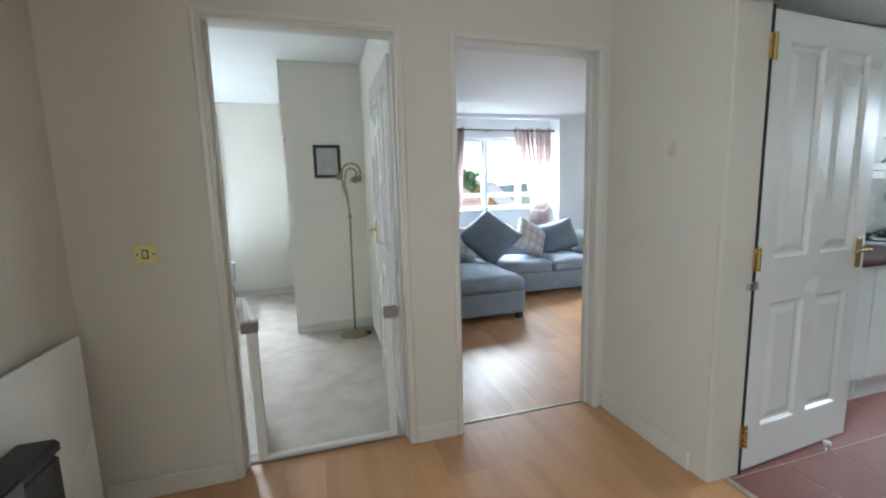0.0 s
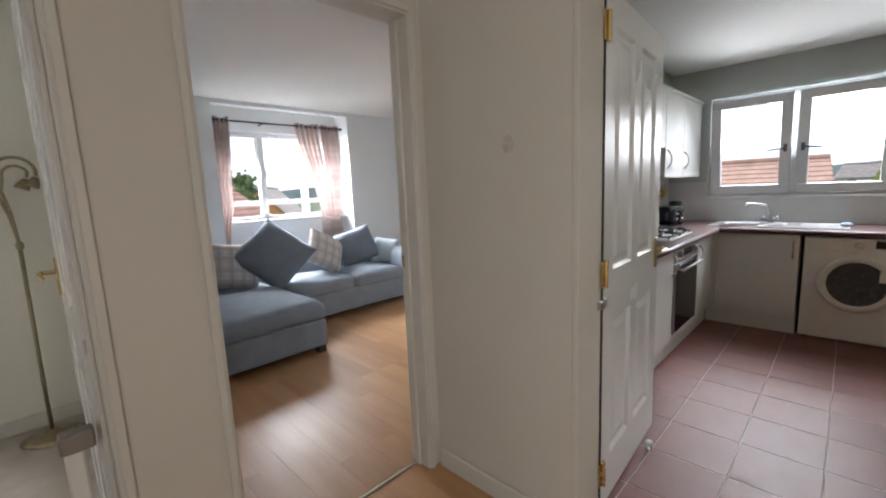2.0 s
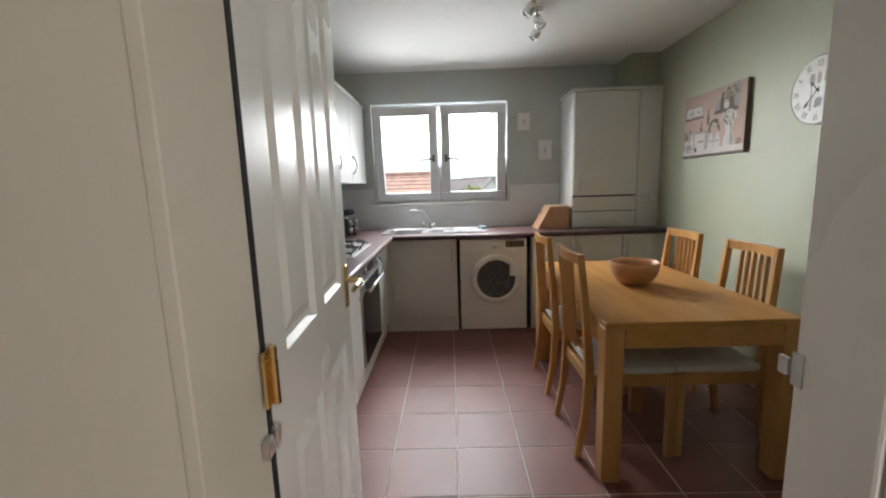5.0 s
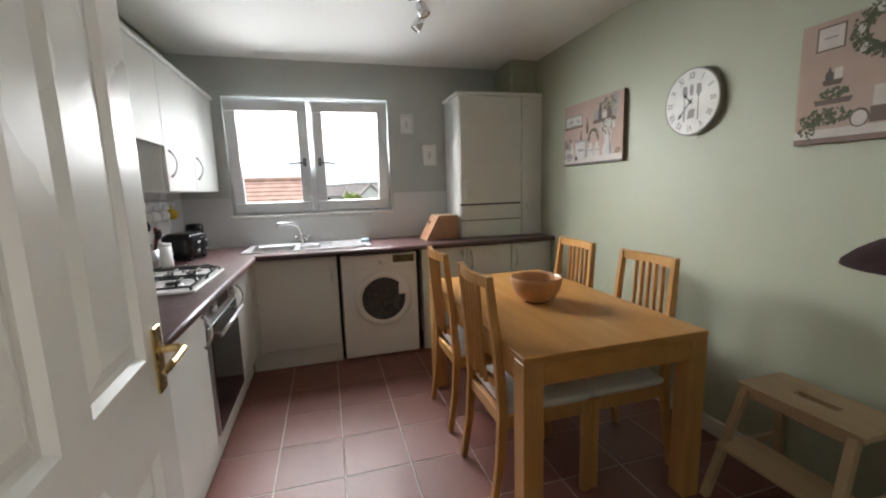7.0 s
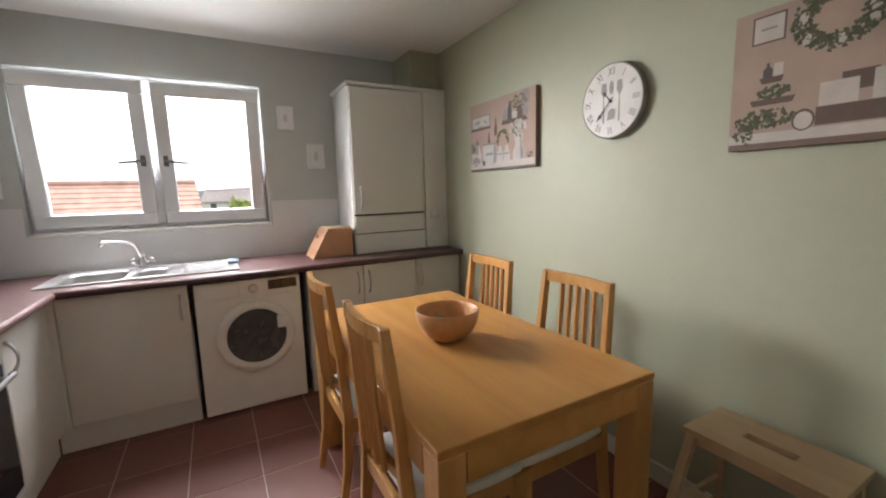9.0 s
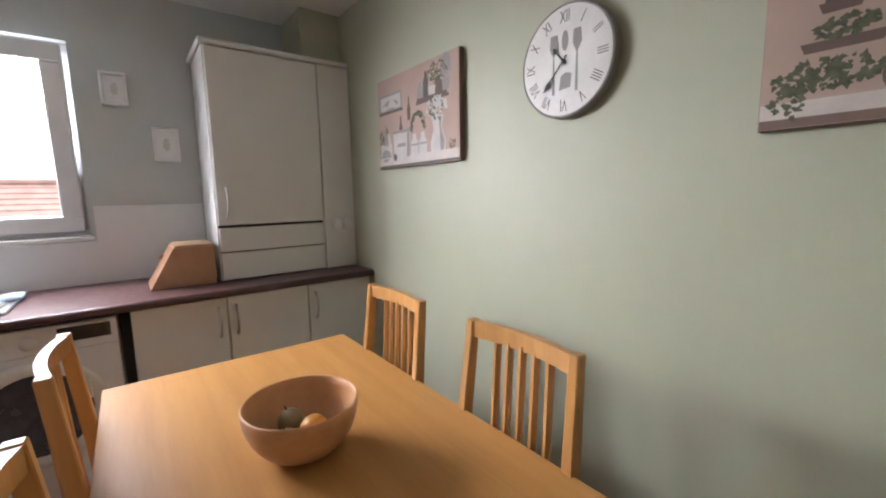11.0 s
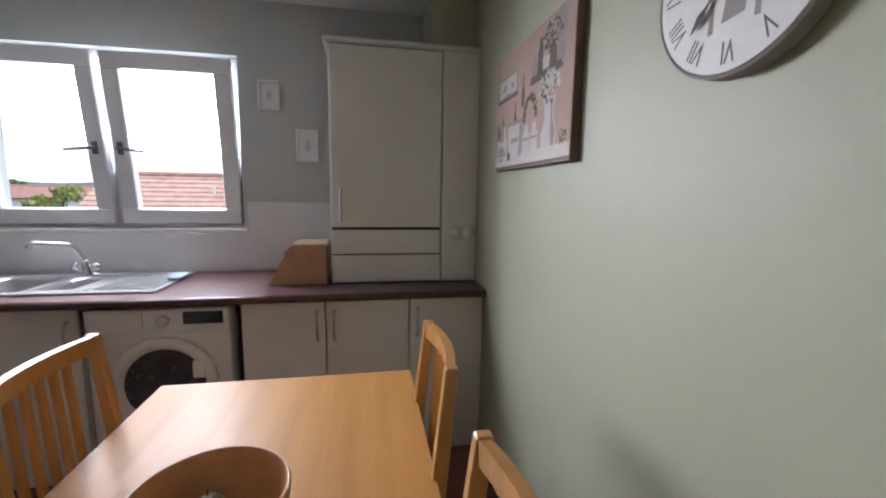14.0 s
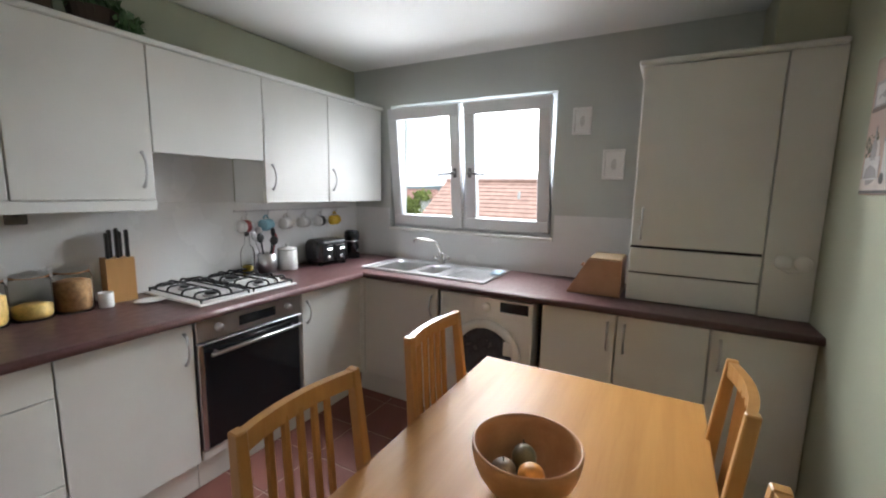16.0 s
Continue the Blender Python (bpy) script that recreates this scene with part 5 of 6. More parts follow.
light = thing("ceiling_spotlight", "chrome ceiling spotlight bar with three spot heads", "lamp", pose(4.56, 0.03, TOP, 0, 0, -16))
part("ceiling_plate", lathe([(0, 0), (0.05, 0), (0.045, -0.018), (0, -0.02)], 24), CHROME, light, smooth=True)
part("bar", tube([(-0.24, 0, -0.045), (0.24, 0, -0.045)], 0.012, 10), CHROME, light, smooth=True)
part("stem", tube([(0, 0, -0.015), (0, 0, -0.045)], 0.01, 8), CHROME, light)
for x, tilt in ((-0.21, 35), (0.0, -25), (0.21, 30)):
    head = part("spot_head", lathe([(0, 0), (0.022, 0.002), (0.03, 0.02), (0.032, 0.075), (0.029, 0.077), (0.027, 0.06), (0, 0.055)], 18), CHROME, light, m=pose(x, 0.0, -0.062, 180 + tilt, 10, 0), smooth=True)
    part("bulb", lathe([(0, 0.056), (0.025, 0.06), (0.024, 0.068), (0, 0.072)], 16), PLASTIC_WHITE, head, "unlit frosted bulb", smooth=True)

wall_lamp = thing("wall_lamp", "dark plum dome shade on a steel wall arm", "lamp", pose(2.30, -0.215, 1.210))
MAROON = material("plum_shade_cloth", (0.075, 0.04, 0.042), 0.9, vary=0.12, scale=12, fine=300, bump=0.06)
part("shade", lathe([(0.118, 0.0), (0.117, 0.005), (0.100, 0.022), (0.078, 0.037), (0.05, 0.045), (0, 0.047), (0, 0.043), (0.048, 0.041), (0.076, 0.033), (0.112, 0.002)], 32), MAROON, wall_lamp, m=pose(0.17, 0, 0.0), smooth=True)
part("arm", tube([(0.0, 0, 0.06), (0.08, 0, 0.085), (0.17, 0, 0.075), (0.17, 0, 0.044)], 0.007, 8), STEEL, wall_lamp, smooth=True)
part("wall_plate", lathe([(0, 0), (0.035, 0), (0.032, 0.012), (0, 0.014)], 20), STEEL, wall_lamp, m=pose(0.0005, 0, 0.06, 0, 90, 0), smooth=True)
part("bulb", lathe([(0, 0.0), (0.014, 0.004), (0.018, 0.016), (0.012, 0.036), (0, 0.041)], 16), PLASTIC_WHITE, wall_lamp, "unlit bulb", m=pose(0.17, 0, 0), smooth=True)

# ---- kitchen: worktop clutter ----
ZT = 0.9005
bread = thing("bread_bin", "varnished wooden bread bin with a sloping front", "bread bin", pose(5.66, -0.36, ZT, 0, 0, 90))
side = sweep([(-0.12, 0), (0.17, 0), (0.06, 0.20), (-0.12, 0.20)], 0.27)
part("bin_body", side, BREAD_WOOD, bread, m=pose(0, -0.135, 0))
part("lid", box(-0.118, 0.055, -0.13, 0.13, 0.2005, 0.212, 0.004), PINE, bread, "paler wooden top")
part("knob", lathe([(0, 0), (0.012, 0.002), (0.013, 0.014), (0, 0.018)], 12), BREAD_WOOD, bread, m=pose(0.10, 0.0, 0.145, 0, 60, 0))

toaster = thing("toaster", "black four-slice toaster with chrome ends", "toaster", pose(5.43, 1.60, ZT, 0, 0, -12))
part("body", soft_box(-0.13, 0.13, -0.10, 0.10, 0.012, 0.185, 0.004, 0.035, 2.0, 8), plain("gloss_black_shell", (0.012, 0.012, 0.014), 0.18), toaster, smooth=True)
for s in (-1, 1):
    part("end_trim", box(s * 0.055 - 0.04, s * 0.055 + 0.04, -0.104, -0.096, 0.03, 0.15, 0.003), BLACK, toaster)
    part("lever", box(s * 0.055 - 0.022, s * 0.055 + 0.022, -0.125, -0.102, 0.115, 0.13, 0.004), CHROME, toaster, "chrome lever")
    part("dial", lathe([(0, 0), (0.016, 0), (0.014, 0.014), (0, 0.015)], 14), CHROME, toaster, "chrome dial", m=pose(s * 0.055, -0.104, 0.06, 90), smooth=True)
# slots are dark blocks, their inner shade put into the colour
for x in (-0.085, -0.03, 0.03, 0.085):
    part("slot", box(x - 0.014, x + 0.014, -0.07, 0.07, 0.18, 0.1875), GAP_SHADE, toaster)
for x in (-0.1, 0.1):
    for y in (-0.07, 0.07):
        part("foot", box(x - 0.012, x + 0.012, y - 0.012, y + 0.012, 0, 0.014), BLACK, toaster)
kettle = thing("coffee_grinder", "tall gloss black coffee grinder", "grinder", pose(5.74, 1.62, ZT))
part("body", lathe([(0, 0), (0.062, 0), (0.064, 0.01), (0.058, 0.13), (0.062, 0.15), (0.060, 0.215), (0.045, 0.228), (0, 0.23)], 28), plain("gloss_black_case", (0.012, 0.012, 0.014), 0.2), kettle, smooth=True)
part("trim_ring", lathe([(0.0585, 0.135), (0.063, 0.137), (0.063, 0.146), (0.0585, 0.148)], 28), CHROME, kettle, "chrome ring", smooth=True)
part("button", box(-0.012, 0.012, -0.068, -0.055, 0.05, 0.075, 0.003), CHROME, kettle)

canister = thing("canister", "white ceramic lidded canister", "canister", pose(5.10, 1.65, ZT) @ Matrix.Diagonal((1.15, 1.15, 1.1, 1)))
part("pot", lathe([(0, 0), (0.055, 0), (0.058, 0.006), (0.056, 0.125), (0, 0.125)], 28), ENAMEL, canister, smooth=True)
part("lid", lathe([(0.054, 0.125), (0.058, 0.127), (0.056, 0.136), (0.012, 0.142), (0.010, 0.155), (0.014, 0.162), (0, 0.166)], 28), ENAMEL, canister, smooth=True)
bottle = thing("oil_bottle", "clear glass bottle of olive oil with black stopper", "bottle", pose(4.80, 1.665, ZT) @ Matrix.Diagonal((1.2, 1.2, 1.15, 1)))
part("glass", lathe([(0, 0), (0.034, 0), (0.036, 0.01), (0.036, 0.13), (0.03, 0.155), (0.013, 0.18), (0.012, 0.225), (0.0145, 0.228)], 24), JAR_GLASS, bottle, smooth=True)
part("oil", lathe([(0, 0.004), (0.032, 0.004), (0.032, 0.06), (0, 0.06)], 24), plain("olive_oil", (0.35, 0.24, 0.03), 0.2), bottle, smooth=True)
part("stopper", lathe([(0, 0.222), (0.011, 0.224), (0.013, 0.245), (0, 0.25)], 14), BLACK, bottle, smooth=True)
pot = thing("utensil_pot", "steel pot holding black and red cooking utensils", "pot", pose(4.94, 1.66, ZT) @ Matrix.Diagonal((1.1, 1.1, 1.1, 1)))
part("pot_body", lathe([(0, 0.002), (0.052, 0.002), (0.054, 0.12), (0.051, 0.12), (0.049, 0.006), (0, 0.006)], 26), STEEL, pot, smooth=True)
RED = plain("red_silicone", (0.28, 0.03, 0.03))
for k, (dx, dy, hgt, kind, mat) in enumerate(((-0.045, -0.02, 0.25, "ladle", IRON), (0.03, -0.03, 0.24, "spatula", RED), (0.045, 0.01, 0.27, "spoon", IRON), (-0.015, 0.03, 0.28, "whisk", STEEL), (0.005, -0.045, 0.23, "turner", IRON), (-0.05, 0.015, 0.26, "masher", STEEL))):
    u = part(kind, tube([(dx * 0.25, dy * 0.25, 0.008), (dx * 1.2, dy * 1.2, hgt - 0.05)], 0.0045, 6), mat, pot)
    part("utensil_head", lathe([(0, -0.03), (0.018, -0.02), (0.026, 0.0), (0.018, 0.024), (0, 0.032)], 12), mat, u, m=pose(dx * 1.35, dy * 1.35, hgt - 0.03, 12 * dy / 0.05, 10, k * 40) @ Matrix.Diagonal((1, 0.35, 1, 1)), smooth=True)


def mug(m, mat, label, spot=None):
    g = thing("mug", label, "mug", m, "mugs hanging under the wall cabinet")
    part("cup", lathe([(0, 0), (0.036, 0), (0.039, 0.004), (0.040, 0.088), (0.037, 0.088), (0.035, 0.008), (0, 0.006)], 22), mat, g, smooth=True)
    part("handle", tube(arc((0.040, 0, 0.045), 0.026, -80, 80, 8, "xz"), 0.0055, 8), mat, g, smooth=True)
    if spot:
        part("painted_band", lathe([(0.0405, 0.025), (0.0409, 0.03), (0.0409, 0.062), (0.0405, 0.067)], 22), spot, g)


rail = thing("mug_rail", "steel mug rail with hooks on the splashback", "rail", pose(5.28, 1.752, 1.315))
part("bar", tube([(-0.52, -0.03, 0), (0.52, -0.03, 0)], 0.005, 8), STEEL, rail)
for x in (-0.5, 0.0, 0.5):
    part("bracket", tube([(x, 0.0, 0), (x, -0.03, 0)], 0.006, 8), STEEL, rail)
MUG_W = plain("white_glaze", (0.68, 0.67, 0.65), 0.25)
mugs = ((MUG_W, RED, "white mug with a red band"), (plain("pale_blue_glaze", (0.25, 0.46, 0.55), 0.25), None, "pale blue glazed mug on a hook"), (MUG_W, None, "plain white mug on a hook"), (MUG_W, None, "plain white mug on a hook"), (MUG_W, BLACK, "white mug with a black pattern"), (plain("yellow_glaze", (0.72, 0.46, 0.04), 0.25), None, "bright yellow mug on a hook"))
for k, (mat, spot, label) in enumerate(mugs):
    x = 4.84 + 0.165 * k
    part("hook", tube(arc((x - 5.28, -0.03, -0.018), 0.014, 90, 330, 8, "yz"), 0.002, 6), STEEL, rail)
    mug(pose(x, 1.722, 1.285) @ pose(0, 0, 0, 0, 90, 0) @ pose(0, 0, 0, 0, 0, 180) @ pose(-0.072, 0, -0.044, 18, 0, 0), mat, label, spot)

knives = thing("knife_block", "beech knife block with black-handled knives", "knife block", pose(4.10, 1.69, ZT, 0, 0, -8) @ Matrix.Diagonal((1.05, 1.0, 1.3, 1)))
part("block", sweep([(-0.055, 0), (0.055, 0), (0.055, 0.165), (-0.055, 0.165)], 0.10), BLOCK_WOOD, knives, m=pose(0, -0.05, 0))
for k in range(5):
    x, y = -0.038 + 0.019 * k, (-0.02, 0.015)[k % 2]
    part("knife_handle", box(x - 0.007, x + 0.007, y - 0.013, y + 0.013, 0.165, 0.262 + 0.008 * (k % 3), 0.004), BLACK, knives, "black knife handle", m=pose(0, 0, 0))
saucer = thing("spoon_rest", "pale ceramic spoon rest", "spoon rest", pose(4.165, 1.53, ZT))
part("dish", lathe([(0, 0.002), (0.04, 0.002), (0.062, 0.010), (0.060, 0.012), (0.038, 0.006), (0, 0.005)], 24), ENAMEL, saucer, m=Matrix.Diagonal((1.3, 0.8, 1, 1)), smooth=True)
ramekin = thing("small_pot", "small white ceramic pot", "pot", pose(4.005, 1.60, ZT))
part("pot_body", lathe([(0, 0), (0.028, 0), (0.03, 0.004), (0.030, 0.07), (0.027, 0.07), (0.026, 0.008), (0, 0.006)], 20), ENAMEL, ramekin, smooth=True)


def jar(x, y, fill, level, label):
    j = thing("storage_jar", label, "jar", pose(x, y, ZT) @ Matrix.Diagonal((1.15, 1.15, 1.2, 1)), "clip-top jars")
    part("glass", lathe([(0, 0), (0.056, 0), (0.062, 0.012), (0.062, 0.125), (0.056, 0.142), (0.053, 0.15), (0.051, 0.15), (0.0535, 0.141), (0.0600, 0.123), (0.0600, 0.012), (0.055, 0.003), (0, 0.003)], 28), JAR_GLASS, j, smooth=True)
    j.children[0].visible_shadow = False
    part("contents", lathe([(0, 0.007), (0.050, 0.007), (0.056, 0.016), (0.056, level), (0.03, level + 0.008), (0, level + 0.004)], 24), fill, j, "dry food in the jar", smooth=True)
    lid = part("lid", lathe([(0.053, 0.1535), (0.055, 0.156), (0.053, 0.164), (0.02, 0.169), (0, 0.170), (0, 0.168), (0.02, 0.167), (0.051, 0.162), (0.052, 0.156)], 28), JAR_GLASS, j, smooth=True)
    part("seal", lathe([(0.0515, 0.150), (0.0545, 0.1505), (0.0545, 0.153), (0.0515, 0.1535)], 28), plain("orange_rubber", (0.55, 0.27, 0.12)), lid)
    part("wire_clip", tube([(0.056, -0.02, 0.139), (0.064, 0, 0.12), (0.066, 0, 0.15), (0.054, 0, 0.168)], 0.0016, 6), STEEL, j)


jar(3.905, 1.645, CEREAL, 0.115, "clip-top glass jar of brown cereal")
jar(3.765, 1.645, PASTA, 0.05, "clip-top glass jar with a little pasta")
jar(3.625, 1.645, PASTA, 0.10, "clip-top glass jar of dried pasta")
socket = thing("wall_socket", "brushed steel wall socket on the splashback", "socket", pose(3.775, 1.752, 1.325))
part("plate", box(-0.036, 0.036, -0.010, -0.001, -0.032, 0.032, 0.003), plain('grey_socket_plate', (0.16, 0.155, 0.15), 0.4), socket)
part("switch", box(-0.008, 0.008, -0.014, -0.010, 0.005, 0.025, 0.001), BLACK, socket)
cloth = thing("dish_cloth", "folded pale blue dish cloth on the drainer", "cloth", pose(5.72, 0.31, 0.909))
part("fold", soft_box(-0.06, 0.06, -0.035, 0.035, 0, 0.02, 0.006, 0.01, 4.0, 5), plain("pale_blue_cloth", (0.40, 0.52, 0.62), 0.9), cloth, smooth=True)

basket = thing("potted_ivy", "trailing green plant in a dark basket", "plant", pose(4.06, 1.60, 2.1285))
part("basket", lathe([(0, 0), (0.07, 0), (0.095, 0.09), (0.088, 0.09), (0.065, 0.008), (0, 0.008)], 20), plain("dark_wicker", (0.05, 0.032, 0.02), 0.8), basket)
GREEN_LEAF = material("houseplant_leaf", (0.06, 0.13, 0.035), 0.5, vary=0.2, scale=30, fine=200)
part("foliage", leaves(leaves(bmesh.new(), (0, 0, 0.12), 0.12, 160, 0.045, rng, 0.7), (0.10, -0.06, 0.05), 0.09, 60, 0.04, rng, 0.5), GREEN_LEAF, basket)
box2 = thing("wicker_basket", "small dark wicker basket on the wall cabinet", "basket", pose(3.80, 1.60, 2.1285))
part("weave", box(-0.10, 0.10, -0.08, 0.08, 0, 0.14, 0.01), plain("brown_wicker", (0.06, 0.038, 0.022), 0.8), box2)
part("lid", box(-0.105, 0.105, -0.085, 0.085, 0.1405, 0.155, 0.005), plain("brown_wicker_lid", (0.06, 0.038, 0.022), 0.8), box2)

# ---- hall ----
switch = thing("light_switch", "square brass light switch on the hall wall", "light switch", pose(-0.14, 1.68, 1.115))
part("plate", box(-0.044, 0.044, -0.006, -0.001, -0.043, 0.043, 0.002), PALE_BRASS, switch)
part("surround", box(-0.012, 0.012, -0.009, -0.006, -0.019, 0.019, 0.001), plain("brown_insert", (0.09, 0.06, 0.03)), switch)
part("rocker", box(-0.008, 0.008, -0.012, -0.009, -0.014, 0.014, 0.001), PALE_BRASS, switch)
for x in (-0.03, 0.03):
    part("screw", lathe([(0, 0), (0.004, 0), (0.003, 0.002), (0, 0.0025)], 10), plain("dark_screw", (0.12, 0.08, 0.03), 0.4, 0.8), switch, m=pose(x, -0.006, 0, 90))
tagged(part("plaster_mark", sweep(oval(0, 0, 0.027, 0.033, 28, 0.2, 7), 0.0005), material("yellowed_plaster", (0.64, 0.585, 0.49), 0.8, vary=0.1, scale=30), m=pose(2.1885, 1.228, 1.512, 0, 0, -90)), "faint yellowed plaster patch on the hall wall", "wall mark", kind="structure")
cover = thing("radiator_cover", "plain white board cover standing along the hall wall", "radiator cover", pose(-0.42, 1.0, 0))
part("front_board", box(0.045, 0.063, -0.75, 0.56, 0.0, 0.822, 0.003), GLOSS_WHITE, cover)
part("end_board", box(0.002, 0.045, 0.542, 0.56, 0.0, 0.805, 0.002), GLOSS_WHITE, cover)
part("end_board", box(0.002, 0.045, -0.75, -0.732, 0.0, 0.805, 0.002), GLOSS_WHITE, cover)
crate = thing("storage_box", "black plastic storage box with a lid", "box", pose(-0.20, 1.10, 0))
part("tub", box(-0.15, -0.040, -0.50, 0.035, 0.0, 0.57, 0.012), BLACK, crate)
part("lid", box(-0.152, -0.035, -0.505, 0.040, 0.5705, 0.618, 0.012), BLACK, crate)
part("clip", box(-0.036, -0.028, -0.25, -0.15, 0.52, 0.60, 0.003), plain("grey_clip", (0.10, 0.10, 0.11)), crate)

# ---- bedroom doorway gate ----
gate = thing("safety_gate", "white metal stair gate standing open in the bedroom doorway", "gate", pose(0.565, 1.775, 0))
GREY_PLASTIC = plain("taupe_plastic", (0.27, 0.235, 0.21), 0.5)
for s in (-1, 1):
    p = part("upright", box(s * 0.335 - 0.022, s * 0.335 + 0.022, -0.018, 0.018, 0.012, 0.72, 0.006), GLOSS_WHITE, gate)
    part("clamp", box(s * 0.345 - 0.038, s * 0.345 + 0.038, -0.026, 0.026, 0.69, 0.745, 0.006), GREY_PLASTIC, p, "taupe plastic clamp")
    for z in (0.718, 0.05):
        part("spindle", tube([(s * 0.357, 0, z), (s * 0.392 - 0.012, 0, z)], 0.008, 8), STEEL, p, "threaded steel spindle")
part("bottom_bar", box(-0.357, 0.357, -0.014, 0.014, 0.010, 0.036, 0.005), GLOSS_WHITE, gate)
swing = part("gate_leaf", box(-0.015, 0.015, 0.0, 0.66, 0.69, 0.72, 0.005, bm=box(-0.015, 0.015, 0.0, 0.66, 0.07, 0.10, 0.005)), GLOSS_WHITE, gate, m=pose(-0.322, 0.022, 0, 0, 0, 14))
for k in range(9):
    part("bar", tube([(0, 0.02 + k * 0.0775, 0.098), (0, 0.02 + k * 0.0775, 0.692)], 0.008, 8), GLOSS_WHITE, swing)

# ---- bedroom ----
art = thing("framed_print", "black framed heart print on the closet wall", "picture", pose(0.678, 3.80, 1.665))
bm = bmesh.new()
for a, b, c, d in ((-0.125, 0.125, -0.155, -0.125), (-0.125, 0.125, 0.125, 0.155), (-0.125, -0.095, -0.125, 0.125), (0.095, 0.125, -0.125, 0.125)):
    box(a, b, -0.022, -0.002, c, d, 0.002, bm=bm)
part("frame", bm, BLACK, art)
part("mount", box(-0.106, 0.106, -0.010, -0.003, -0.136, 0.136), PRINT_WHITE, art, "white mount")
heart = [(0.055 * (16 * math.sin(t) ** 3) / 16, 0.05 * (13 * math.cos(t) - 5 * math.cos(2 * t) - 2 * math.cos(3 * t) - math.cos(4 * t)) / 16) for t in [2 * math.pi * k / 30 for k in range(30)]]
flat(art, "printed_heart", heart, plain("pale_grey_print", (0.45, 0.44, 0.44)), -0.0115)
lampstand = thing("floor_lamp", "antique brass floor lamp with two curled arms", "lamp", pose(0.835, 3.585, 0.004) @ Matrix.Diagonal((1, 1, 0.966, 1)))
part("base", lathe([(0, 0), (0.14, 0), (0.142, 0.008), (0.12, 0.022), (0.04, 0.032), (0.022, 0.05), (0, 0.05)], 32), BRONZE, lampstand, smooth=True)
part("pole", tube([(0, 0, 0.04), (0.004, 0, 0.6), (0.012, 0, 1.18)], 0.010, 10), BRONZE, lampstand, smooth=True)
part("collar", lathe([(0.010, 0), (0.018, 0.008), (0.018, 0.035), (0.010, 0.045)], 16), BRONZE, lampstand, m=pose(0.012, 0, 1.16), smooth=True)
part("arm", tube([(0.012, 0, 1.2), (-0.005, 0, 1.35), (-0.035, 0, 1.47), (-0.04, 0, 1.56)] + arc((0.045, 0, 1.60), 0.085, 190, 10, 10) + [(0.128, 0, 1.58)], 0.009, 8), BRONZE, lampstand, smooth=True)
part("arm", tube([(0.012, 0, 1.2), (0.0, 0, 1.38), (-0.02, 0, 1.50), (-0.008, 0, 1.57)] + arc((0.045, 0, 1.585), 0.052, 180, 20, 8) + [(0.09, 0, 1.57)], 0.008, 8), BRONZE, lampstand, smooth=True)
for x, z in ((0.128, 1.575), (0.088, 1.565), (-0.055, 1.60)):
    part("lamp_head", lathe([(0, 0), (0.014, -0.004), (0.03, -0.04), (0.034, -0.065), (0.030, -0.065), (0, -0.03)], 16), BRONZE, lampstand, m=pose(x, 0, z, 0, 25, 0), smooth=True)
plug = thing("foot_switch", "small black foot switch on the carpet", "switch", pose(0.955, 3.545, 0.004))
part("case", box(-0.03, 0.03, -0.022, 0.022, 0, 0.028, 0.008), BLACK, plug)
part("button", box(-0.012, 0.012, -0.012, 0.012, 0.028, 0.034, 0.002), GREY_PLASTIC, plug)

bed = thing("bed", "double bed with navy base and crumpled white duvet", "bed", pose(-1.235, 4.28, 0.004))
part("bed_base", soft_box(-0.72, 0.72, -0.98, 0.98, 0.03, 0.36, 0.0, 0.02, 5.0, 8), NAVY, bed, smooth=True)
for x in (-0.6, 0.6):
    for y in (-0.85, 0.85):
        part("foot", lathe([(0, 0), (0.03, 0), (0.03, 0.035), (0, 0.035)], 12), BLACK, bed, m=pose(x, y, 0))
bm = soft_box(-0.77, 0.77, -1.02, 1.02, 0.33, 0.58, 0.03, 0.07, 8.0, 18)
for v in bm.verts:
    if abs(v.co.x) > 0.7 or abs(v.co.y) > 0.95:
        v.co.z += 0.035 * noise.noise((v.co.x * 7, v.co.y * 7, 1.0)) - (0.04 if v.co.z < 0.4 else 0)
    v.co.z += 0.018 * noise.noise((v.co.x * 4, v.co.y * 4, 4.0))
part("duvet", bm, LINEN, bed, "white patterned duvet", smooth=True)


